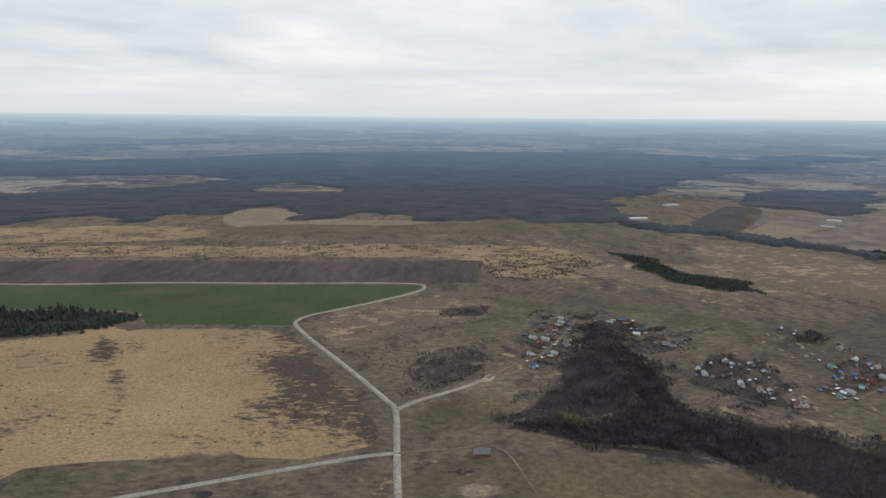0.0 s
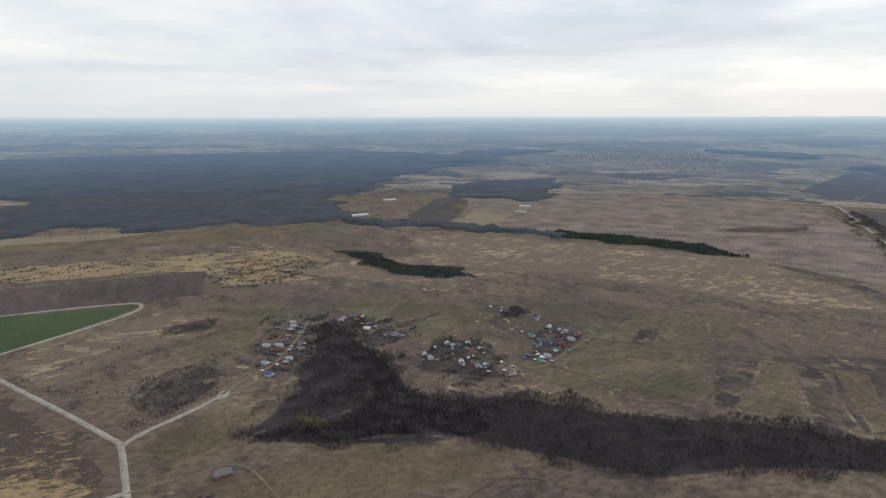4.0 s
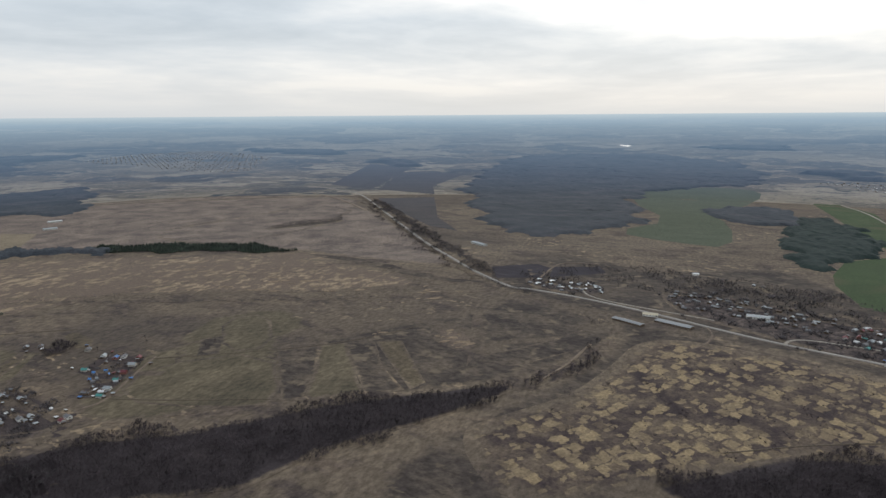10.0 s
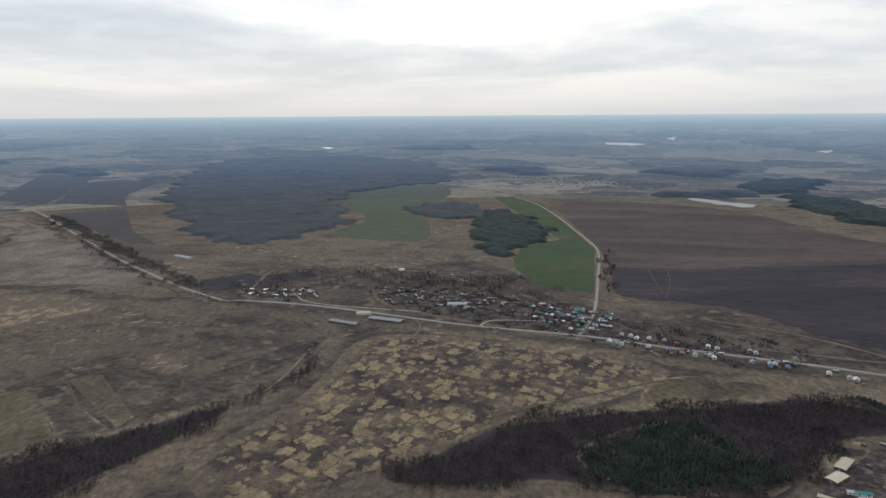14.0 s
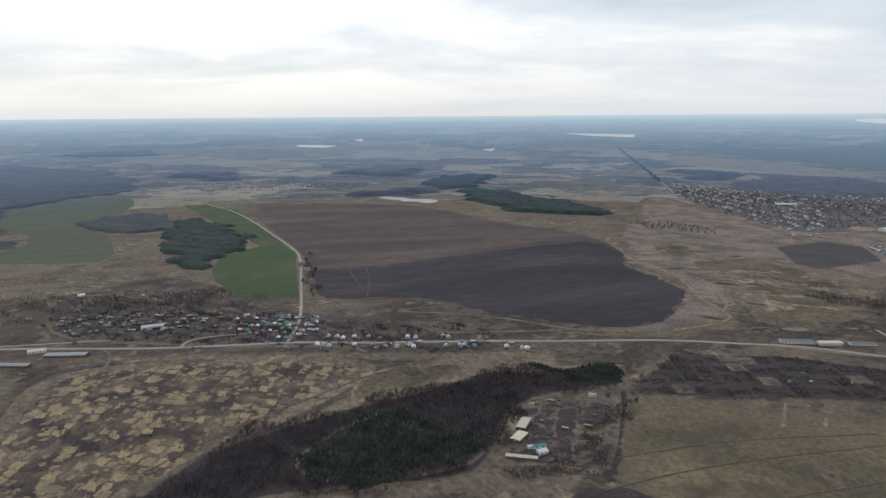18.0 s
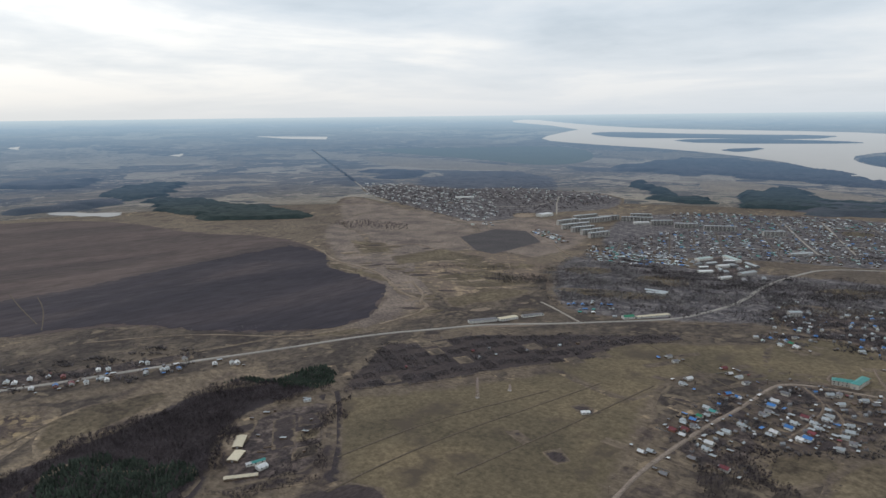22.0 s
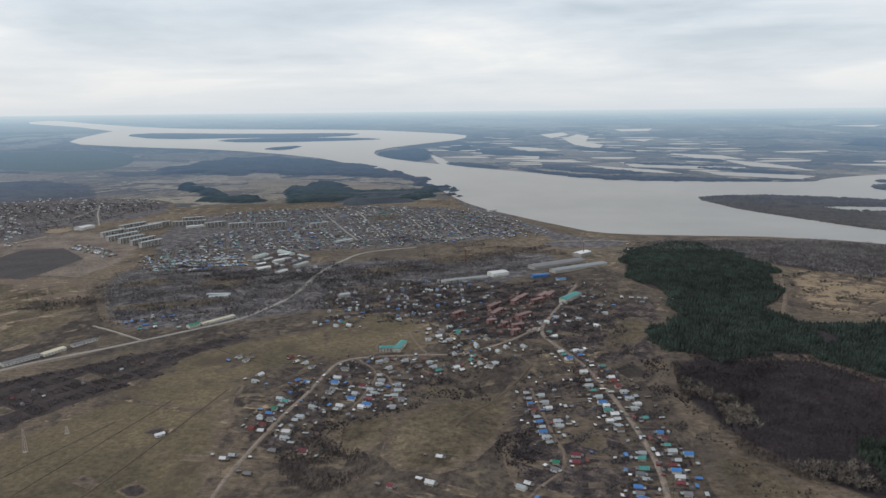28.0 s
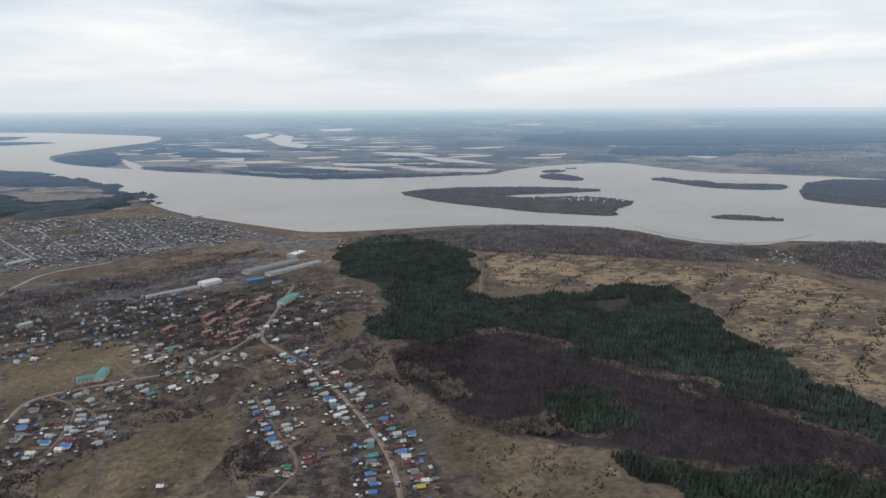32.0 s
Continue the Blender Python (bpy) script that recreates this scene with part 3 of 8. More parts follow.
def skirt(bm):
    """Closes the rim of a sheet down to the soil."""
    rim = [e for e in bm.edges if e.is_boundary]
    for e in rim:
        e.smooth = False
    made = bmesh.ops.extrude_edge_only(bm, edges=rim)["geom"]
    for v in made:
        if isinstance(v, bmesh.types.BMVert):
            v.co.z -= 1.0
        elif isinstance(v, bmesh.types.BMFace):
            v.smooth = False


def torn(poly, size, seed=1):
    """The outline with bays and spits, for shores and wood edges."""
    rnd, out = random.Random(seed), []
    for (x0, y0), (x1, y1) in zip(poly, poly[1:] + poly[:1]):
        n = max(1, int(math.hypot(x1 - x0, y1 - y0) / (size * 1.6)))
        for k in range(n):
            q = k / n
            out.append((x0 + (x1 - x0) * q + rnd.uniform(-size, size), y0 + (y1 - y0) * q + rnd.uniform(-size, size)))
    return out


def drape(name, poly, mat, up, label, category, kind="structure", cell=None, smooth=2, group="", feather=None, hard=None):
    """A field, road or pool laid over the land; feather: metres over which it fades out, hard: which edges stay sharp."""
    if smooth:
        poly = rounded(poly, smooth)
    feather = FEATHER.get(mat.name, 0) if feather is None else feather
    xs, ys = [p[0] for p in poly], [p[1] for p in poly]
    far = min(math.hypot(*p) for p in poly)
    cell = cell or (max(13, far * 0.017) if feather else max(18, far * 0.02))
    up *= 0.5
    bm = bmesh.new()
    bm.faces.new([bm.verts.new((x, y, 0)) for x, y in poly])
    for axis, lo, hi in ((0, min(xs), max(xs)), (1, min(ys), max(ys))):
        v = math.floor(lo / cell + 1) * cell
        step = cell
        if (hi - lo) / cell > 90:
            step = (hi - lo) / 90
        while v < hi:
            no = (1, 0, 0) if axis == 0 else (0, 1, 0)
            co = (v, 0, 0) if axis == 0 else (0, v, 0)
            bmesh.ops.bisect_plane(bm, geom=bm.faces[:] + bm.edges[:] + bm.verts[:], plane_co=co, plane_no=no)
            v += step
    bmesh.ops.triangulate(bm, faces=bm.faces[:])
    X, Y = np.array([v.co.x for v in bm.verts]), np.array([v.co.y for v in bm.verts])
    inner = bm.verts.layers.float.new("inner")
    near = np.full(len(X), 1e9)
    if feather:
        for i in range(len(poly)):
            (x0, y0), (x1, y1) = poly[i], poly[(i + 1) % len(poly)]
            if hard and hard((x0 + x1) / 2, (y0 + y1) / 2):
                continue
            q = np.clip(((X - x0) * (x1 - x0) + (Y - y0) * (y1 - y0)) / max(1e-6, (x1 - x0) ** 2 + (y1 - y0) ** 2), 0, 1)
            near = np.minimum(near, np.hypot(X - x0 - q * (x1 - x0), Y - y0 - q * (y1 - y0)))
    fade = np.clip(near / max(feather, 1e-3), 0, 1)
    W = world_of(X, Y, up)
    for v, w, f in zip(bm.verts, W, fade):
        v.co = w
        v[inner] = f
    bmesh.ops.recalc_face_normals(bm, faces=bm.faces[:])
    if sum(f.normal.z for f in bm.faces) < 0:
        bmesh.ops.reverse_faces(bm, faces=bm.faces[:])
    for f in bm.faces:
        f.smooth = True
    skirt(bm)
    ob = part(name, bm, mat)
    return tagged(ob, label, category, group, kind)


ROADS = []


def strip(name, line, width, mat, up, label, category="road", smooth=2, uneven=0.0, kind="structure"):
    """A road along a line."""
    line, width = rounded(line, smooth, False), width * 0.88
    ROADS.append(line)
    pts = [line[0]]
    for p in line[1:]:
        q = pts[-1]
        d = math.dist(p, q)
        n = max(1, int(d / 20))
        pts += [(q[0] + (p[0] - q[0]) * k / n, q[1] + (p[1] - q[1]) * k / n) for k in range(1, n + 1)]
    rnd = random.Random(len(pts))
    V, Fc = [], []
    for i, p in enumerate(pts):
        a, b = pts[max(0, i - 1)], pts[min(len(pts) - 1, i + 1)]
        d = max(math.dist(a, b), 1e-6)
        nx, ny = -(b[1] - a[1]) / d, (b[0] - a[0]) / d
        w0, w1 = [width / 2 * (1 + uneven * rnd.uniform(-1, 1)) for _ in "ab"]
        sides = [(p[0] + nx * w0, p[1] + ny * w0), (p[0], p[1]), (p[0] - nx * w1, p[1] - ny * w1)]
        V += [sides[0]] + sides + [sides[2]]
        if i:
            k = 5 * i
            Fc += [(k + j - 5, k + j, k + j + 1, k + j - 4) for j in range(4)]
    V = np.array(V)
    W = world_of(V[:, 0], V[:, 1], up * 0.6)
    W[2::5, 2] += 0.12
    W[0::5, 2] -= 1.0
    W[4::5, 2] -= 1.0
    me = mesh_np(name, W, [f[::-1] for f in Fc], mat, 4)
    if me.polygons[1].normal.z < 0:
        me.flip_normals()
    return tagged(new(name, me), label, category, "", kind)


def canopy(name, poly, mat, high, cell, label, holes=(), ragged=0.35, category="wood", smooth=1, stray=1.6):
    """A far wood: a closed rough crown layer with ragged edges."""
    rnd = np.random.RandomState(int(abs(poly[0][0])) % 9999)
    if smooth:
        poly = rounded(poly, smooth)
    xs, ys = np.array(poly)[:, 0], np.array(poly)[:, 1]
    pad = cell * (2 + 2 * stray)
    gx, gy = np.arange(xs.min() - pad, xs.max() + pad, cell), np.arange(ys.min() - pad, ys.max() + pad, cell)
    X, Y = np.meshgrid(gx, gy)
    X, Y = X + rnd.uniform(-0.35, 0.35, X.shape) * cell, Y + rnd.uniform(-0.35, 0.35, X.shape) * cell
    wx, wy = wander(X, Y, cell * stray)
    on = inside(wx, wy, poly)
    for h in holes:
        on &= ~inside(wx, wy, h)
    cellon = on[:-1, :-1] | on[1:, :-1] | on[:-1, 1:] | on[1:, 1:]
    up = np.where(on, high * (1 + ragged * rnd.uniform(-1, 1, X.shape)), 0.0)
    W = world_of(X.ravel(), Y.ravel())
    D = np.hypot(X.ravel(), Y.ravel())
    W[:, 2] += up.ravel() * np.where(D > NEAR, (NEAR + (RIM - NEAR) * (1 - NEAR / np.maximum(D, NEAR))) / D, 1) - 0.3
    i, j = np.nonzero(cellon)
    m = X.shape[1]
    F = np.stack([i * m + j, i * m + j + 1, (i + 1) * m + j + 1, (i + 1) * m + j], -1)
    used = np.unique(F)
    remap = np.zeros(len(W), int)
    remap[used] = np.arange(len(used))
    T = remap[F]
    tri = np.concatenate([T[:, [0, 1, 2]], T[:, [0, 2, 3]]])
    me = mesh_np(name, W[used], tri, mat)
    return tagged(new(name, me), label, category, "", "stuff")

# ---- trees ----
def spike(a, b, w, sides=3, turn=0.0):
    """A thin tapered twig from a to b."""
    a, b = np.array(a, float), np.array(b, float)
    d = (b - a) / max(np.linalg.norm(b - a), 1e-6)
    u = np.cross(d, (0.3, 0.9, 0.1) if abs(d[2]) > 0.8 else (0, 0, 1))
    u /= np.linalg.norm(u)
    v = np.cross(d, u)
    ring = [a + w * (math.cos(turn + k * 2 * math.pi / sides) * u + math.sin(turn + k * 2 * math.pi / sides) * v) for k in range(sides)]
    return ring + [b], [(k, (k + 1) % sides, sides) for k in range(sides)]


def joined(pieces):
    V, F = [], []
    for v, f in pieces:
        o = len(V)
        V += list(v)
        F += [tuple(i + o for i in t) for t in f]
    return np.array(V), np.array(F)


def bare_shape(seed, limbs=5, wide=0.46, w=0.16, twigs=19):
    """A leafless tree one metre high: a stem, limbs and a round cloud of fine twigs."""
    r = random.Random(seed)
    out = [spike((0, 0, -0.03), (r.uniform(-.03, .03), r.uniform(-.03, .03), 0.72), 0.024 * w / 0.2)]
    for k in range(limbs):
        a = k * 2.4 + r.uniform(-.5, .5)
        z = r.uniform(0.12, 0.62)
        reach = wide * r.uniform(0.55, 1.0) * (1.2 - 0.8 * z)
        tip = (math.cos(a) * reach, math.sin(a) * reach, min(1.0, z + r.uniform(0.2, 0.45)))
        out.append(spike((0, 0, z), tip, 0.04 * w / 0.2, turn=a))
    for k in range(twigs):
        a, up = k * 2.4 + r.uniform(-.4, .4), 1 - 1.7 * (k + 0.5) / twigs + r.uniform(-.1, .1)
        side = math.sqrt(max(0.05, 1 - up * up))
        q = r.uniform(0.82, 1.08)
        tip = np.array((wide * q * side * math.cos(a), wide * q * side * math.sin(a), 0.56 + 0.42 * q * up))
        root = np.array((tip[0] * 0.4, tip[1] * 0.4, 0.36 + 0.45 * (tip[2] - 0.36)))
        e = np.array((-math.sin(a + 0.6), math.cos(a + 0.6), 0.25)) * 0.22 * w
        out.append((np.array([root - e, root + e, tip + e * 0.35]), [(0, 1, 2)]))
    return joined(out)


def pine_shape(seed, tiers=4, sides=6):
    """A conifer one metre high: a stem and ragged drooping tiers."""
    r = random.Random(seed)
    V, F = [np.array(p) for p in spike((0, 0, -0.03), (0, 0, 0.5), 0.02)[0]], list(spike((0, 0, 0), (0, 0, 1), 0.02)[1])
    for k in range(tiers):
        z0, z1 = 0.16 + 0.68 * k / tiers, 0.16 + 0.68 * k / tiers + 0.30 - 0.012 * k
        rad = 0.25 * (1 - k / (tiers + 0.6)) ** 0.8 + 0.02
        o = len(V)
        tw = r.uniform(0, 6)
        for j in range(sides):
            q = rad * r.uniform(0.7, 1.15)
            V.append(np.array((q * math.cos(tw + j * 6.2832 / sides), q * math.sin(tw + j * 6.2832 / sides), z0 + r.uniform(-.05, .03))))
        V.append(np.array((r.uniform(-.01, .01), r.uniform(-.01, .01), min(1.0, z1))))
        F += [(o + j, o + (j + 1) % sides, o + sides) for j in range(sides)]
    return np.array(V), np.array(F)


def shrub_shape(seed):
    r = random.Random(seed)
    out = []
    for k in range(8):
        a = k * 0.785 + r.uniform(-.4, .4)
        q = r.uniform(0.25, 0.75)
        out.append(spike((0, 0, -0.05), (q * math.cos(a), q * math.sin(a), r.uniform(0.6, 1.0)), 0.13, turn=a))
    return joined(out)


BARES = [bare_shape(s) for s in range(4)]
THIN = [bare_shape(s + 9, 4, 0.36, 0.19, 12) for s in range(3)]
PINES = [pine_shape(s) for s in range(4)]
SHRUBS = [shrub_shape(s) for s in range(3)]


def scatter(poly, gap, seed, holes=(), smooth=1, thin=None, stray=13.0):
    """Jittered places in an outline, gap metres apart."""
    rnd = np.random.RandomState(seed)
    if smooth:
        poly = rounded(poly, smooth)
    P = np.array(poly)
    X, Y = np.meshgrid(np.arange(P[:, 0].min(), P[:, 0].max(), gap), np.arange(P[:, 1].min(), P[:, 1].max(), gap))
    X, Y = (X + rnd.uniform(-.5, .5, X.shape) * gap).ravel(), (Y + rnd.uniform(-.5, .5, X.shape) * gap).ravel()
    wx, wy = wander(X, Y, stray)
    on = inside(wx, wy, poly)
    for h in holes:
        on &= ~inside(wx, wy, h)
    if thin is not None:
        # clumps: keep where a slow wave pattern is high
        f = np.sin(X / thin[0] + 1.7) * np.cos(Y / (thin[0] * 0.8)) + 0.6 * np.sin((X - 1.3 * Y) / (thin[0] * 0.6)) + rnd.uniform(-.5, .5, X.shape)
        on &= f > thin[1]
    return X[on], Y[on]


def plant(name, X, Y, shapes, high, mat, label, category, seed=0, spread_=0.3, fat=1.0, lift=0.0):
    """Many trees of a kind as one stand."""
    rnd = np.random.RandomState(seed + 5)
    n = len(X)
    if not n:
        return None
    W = world_of(X, Y, lift)
    D = np.hypot(X, Y)
    far = np.where(D > NEAR, (NEAR + (RIM - NEAR) * (1 - NEAR / np.maximum(D, NEAR))) / D, 1)
    lumps = 1 + 0.22 * np.sin(X / 8.3 + 1.3 * np.sin(Y / 17)) * np.cos(Y / 9.1 + 0.9 * np.sin(X / 13))
    h = high * (1 + spread_ * rnd.uniform(-1, 1, n)) * lumps * far
    a = rnd.uniform(0, 6.283, n)
    pick = rnd.randint(0, len(shapes), n)
    VV, FF, o = [], [], 0
    for k, (V, F) in enumerate(shapes):
        i = np.nonzero(pick == k)[0]
        if not len(i):
            continue
        c, s = np.cos(a[i])[:, None], np.sin(a[i])[:, None]
        q = (h[i] * fat * rnd.uniform(0.8, 1.25, len(i)))[:, None]
        x, y = (V[:, 0] * c - V[:, 1] * s) * q, (V[:, 0] * s + V[:, 1] * c) * q
        z = V[:, 2] * h[i][:, None]
        pts = np.stack([x + W[i, 0:1], y + W[i, 1:2], z + W[i, 2:3]], -1).reshape(-1, 3)
        VV.append(pts)
        FF.append((F[None] + (np.arange(len(i)) * len(V))[:, None, None]).reshape(-1, 3) + o)
        o += len(pts)
    me = mesh_np(name, np.concatenate(VV), np.concatenate(FF), mat)
    return tagged(new(name, me), label, category, "", "stuff")


def bare_stand(poly, label, gap=4.6, high=9, seed=1, holes=(), mat=TWIG, smooth=1, floor=True, shapes=BARES, fat=1.0, thin=None):
    if floor:
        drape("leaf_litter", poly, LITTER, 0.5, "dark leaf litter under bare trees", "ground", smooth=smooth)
    X, Y = scatter(poly, gap, seed, holes, smooth, thin)
    return plant("bare_wood", X, Y, shapes, high, mat, label, "wood", seed, 0.35, fat)


def pine_stand(poly, label, gap=4.2, high=11, seed=2, holes=(), smooth=1, floor=True, thin=None, fat=1.25, mat=NEEDLE):
    if floor:
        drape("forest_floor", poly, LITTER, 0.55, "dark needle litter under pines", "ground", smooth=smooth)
    X, Y = scatter(poly, gap, seed, holes, smooth, thin)
    return plant("pine_wood", X, Y, PINES, high, mat, label, "wood", seed, 0.3, fat)


def shrubs(poly, label, gap=7, high=1.8, seed=3, thin=(25, 0.5), mat=TWIG, holes=(), name="scrub"):
    tall = high > 3.4 and mat in (TWIG, HAZETWIG)
    X, Y = scatter(poly, gap * (0.68 if tall else 0.8), seed, holes, 1, (thin[0] * 0.6, thin[1] + 0.15))
    return plant(name, X, Y, THIN + BARES[:1] if tall else SHRUBS, high * 0.85, mat, label, "scrub", seed, 0.5)


def orchard(poly, label):
    """Bare bushes in many small oblong garden plots with bare paths between."""
    X, Y = scatter(poly, 3.1, 37, (), 0, None, 3.0)
    (ax, ay), (bx, by) = [(757, -597), (670, -828)]
    a = math.atan2(by - ay, bx - ax)
    u, v = X * math.cos(a) + Y * math.sin(a), -X * math.sin(a) + Y * math.cos(a)
    i, j = np.floor(u / 26).astype(int), np.floor((v + 7 * np.sin(np.floor(u / 26) * 1.9)) / 41).astype(int)
    du, dv = u - i * 26, v + 7 * np.sin(i * 1.9) - j * 41
    lot = np.abs(np.sin(i * 12.9898 + j * 78.233) * 43758.5453) % 1.0
    for p, q in sorted({(int(p), int(q)) for p, q, k in zip(i, j, lot) if k <= 0.10}):
        corners = [(p * 26 + w, q * 41 - 7 * math.sin(p * 1.9) + z) for w, z in ((1, 1), (25, 1), (25, 30), (1, 30))]
        drape("garden_plot", [(w * math.cos(a) - z * math.sin(a), w * math.sin(a) + z * math.cos(a)) for w, z in corners], BROWNGRASS, 0.6, "unplanted tan garden plot", "garden", smooth=0, feather=4)
    on = (du > 2.5) & (du < 24) & (dv > 2) & (dv < 18 + 21 * lot) & (lot > 0.10)
    return plant("orchard", X[on], Y[on], SHRUBS, 2.6, HAZETWIG, label, "orchard", 37, 0.35, 0.9)

# ---- fields ----
TUSSOCK_LINE = [(614, 333), (674, 306), (770, 256), (910, 243), (1030, 240), (1076, 162), (1049, -8), (1012, -146), (950, -257), (880, -205), (792, -102), (750, -34), (658, 60), (595, 124), (535, 167), (515, 240)]
drape("field", [(-980, 1236), (-524, 1278), (-53, 1295), (-34, 1278), (-174, 1112), (-227, 1050), (-237, 1021), (-461, 1028), (-490, 1073), (-607, 1104), (-865, 1085)], GREEN, 0.4, "green winter crop field beside a gravel road", "field", smooth=0)
drape("field", [(-1147, 1455), (-485, 1498), (92, 1524), (69, 1316), (-423, 1300), (-990, 1248)], PLOUGH, 0.4, "brown ploughed field strip beyond the road", "field", smooth=0)
drape("dry_meadow", [(-716, 888), (-574, 977), (-456, 1016), (-236, 1010), (-202, 910), (-145.5, 770.2), (-110.7, 695.9), (-94.5, 625.7), (-120.8, 617.2), (-151.9, 609.3), (-252.7, 589.7), (-336.9, 551.7), (-442.9, 527.8)], STRAW, 0.3, "straw-yellow dry grass with dark burnt streaks", "meadow")
drape("dry_meadow", torn([(-305, 880), (-245, 985), (-195, 930), (-130, 810), (-88, 720), (-66, 631), (-121.4, 610), (-190, 600), (-250, 680), (-262, 769)], 12), BURNT, 0.45, "scorched dry grass with dark streaks", "meadow", feather=75, hard=lambda x, y: x + (y - 630) * 0.47 > -140)
drape("dry_meadow", torn([(-560, 1015), (-490, 1012), (-405, 860), (-330, 690), (-300, 640), (-345, 660), (-430, 790), (-510, 919)], 9), BURNT, 0.5, "dark burnt strip in dry grass", "meadow", feather=28)
drape("dry_meadow", [(-1307, 1666), (-607, 1665), (98, 1781), (350, 1697), (390, 1369), (86, 1330), (112, 1541), (-371, 1550), (-1156, 1467)], SHRUBBY, 0.3, "straw-yellow meadow with young shrubs", "meadow")
drape("dry_meadow", [(-745, 2327), (-539, 2449), (-455, 2146), (-8, 2149), (-25, 2081), (-439, 1987), (-640, 1941)], FARSTRAW, 0.3, "pale straw grass by the wood edge", "meadow")
drape("dry_meadow", [(-1463, 1871), (-972, 1992), (-672, 1991), (-594, 1753), (-964, 1679), (-1297, 1652)], SHRUBBY, 0.3, "straw meadow streaked with scrub", "meadow")
drape("field", [(-672, 1991), (-8, 2070), (205, 2135), (518, 2102), (457, 1986), (251, 1929), (-132, 1873), (-608, 1796)], MEADOW, 0.35, "pale fallow field by the forest", "field")
drape("field", [(2033, 583), (2312, 462), (2771, 725), (3218, 807), (3484, 629), (3533, 386), (3264, 280), (2753, 308), (2604, 416), (2320, 278), (1893, 219), (1924, 370)], FARCROP, 0.4, "dull green winter crop field by a wood", "field", smooth=1)
drape("field", [(3059, 85), (3069, -10), (2839, -123), (2235, -194), (1845, -234), (1392, -184), (1426, -69), (1594, -21), (1688, -15), (1875, -39), (1992, -149), (2556, -27)], GREEN, 0.4, "bright green winter crop field beside a lane", "field", smooth=0)
drape("field", [(2835, -158), (2944, -398), (2797, -764), (2565, -908), (2164, -968), (1914, -1128), (1588, -1107), (1417, -988), (1259, -985), (1150, -964), (1065, -888), (976, -780), (983, -686), (1053, -597), (1178, -493), (1280, -415), (1352, -219), (1763, -255), (2143, -223)], PLOUGH, 0.4, "wide brown ploughed field", "field", smooth=1)
drape("field", torn([(1623, -244), (1647, -523), (1705, -851), (1742, -1082), (1571, -1088), (1416, -990), (1259, -983), (1150, -962), (1071, -890), (984, -784), (991, -691), (1062, -601), (1188, -497), (1292, -418), (1366, -227)], 9), DARKPLOUGH, 0.75, "dark freshly ploughed soil", "field", smooth=1)
drape("field", [(2739, 2265), (4062, 2982), (3862, 2507), (2635, 1934)], FARDARK, 0.4, "dark ploughed field", "field", smooth=0)
drape("field", [(2659, 1901), (3547, 2385), (3681, 1984), (2924, 1764), (2612, 1560)], FARDARK, 0.4, "dark ploughed field", "field", smooth=0)
drape("field", [(2365, 1694), (2508, 1499), (2014, 1188), (1791, 985), (1829, 1108), (2103, 1426)], FARDARK, 0.4, "dark ploughed field", "field", smooth=0)
drape("field", [(1386, 670), (1466, 588), (1445, 545), (1352, 527), (1305, 615)], DARKPLOUGH, 0.4, "black ploughed plot", "field", smooth=0)
drape("field", [(1460, 545), (1519, 456), (1469, 421), (1359, 517)], DARKPLOUGH, 0.4, "black ploughed plot", "field", smooth=0)
drape("dry_meadow", TUSSOCK_LINE, TUSSOCK, 0.3, "tan tussock meadow broken by dark patches", "meadow")
drape("dry_meadow", [(-526, -1656), (-726, -1547), (-1085, -1378), (-1209, -1338), (-1231, -1098), (-1178, -802), (-837, -551), (-793, -746), (-795, -856), (-791, -987), (-841, -1138), (-853, -1275), (-605, -1278), (-444, -1306)], HILLSTRAW, 0.3, "straw-coloured hill meadow with scattered young pines", "meadow")
drape("field", [(6745, -4971), (5859, -5814), (5379, -6933), (4362, -6432), (3239, -4877), (3163, -4101), (4067, -4391), (5515, -4648)], FARCROP, 0.4, "dull green winter crop field above the river", "field")
drape("field", [(5459, -4165), (4673, -4211), (3059, -3969), (3076, -3617), (3748, -3384), (4430, -3441)], FARSTRAW, 0.4, "pale fallow field beyond the town", "field")
drape("dry_meadow", [(1876, -3921), (1330, -3766), (768, -3484), (953, -3292), (1254, -3552), (1522, -3176)], FARSTRAW, 0.3, "pale dry field above the river", "meadow")
drape("meadow", [(724.3, -520.5), (700.2, -549.5), (641, -643), (559, -853), (530, -941), (463, -984), (419, -872), (366.1, -726.2), (320.6, -597.9), (295.0, -513.7), (380.8, -401.0), (460.1, -399.4), (528.3, -378.4)], MEADOW, 0.3, "olive meadow crossed by faint tracks", "meadow")
drape("garden_ground", [(751, -561), (784, -622), (849, -708), (801, -754), (779, -853), (683, -931), (650, -979), (580, -1021), (527, -1085), (479, -1119), (504, -1043), (562, -961), (545, -905), (576, -850), (630, -747), (656, -658), (671, -628), (720, -545)], GARDEN, 0.4, "dark orchard soil with bare fruit bushes", "garden", feather=10)
drape("orchard_block", [(1481, -1534), (1500, -1721), (1400, -1761), (1240, -1637), (1228, -1410), (1301, -1417)], FARDARK, 0.4, "grey bare orchard block by the town", "orchard", smooth=0)
drape("dry_meadow", [(-529, -1618), (-721, -1536), (-1070, -1379), (-877, -1209), (-853, -1275), (-610, -1288), (-452, -1315)], HILLSTRAW, 0.5, "brown-streaked dry meadow behind the pines", "meadow")
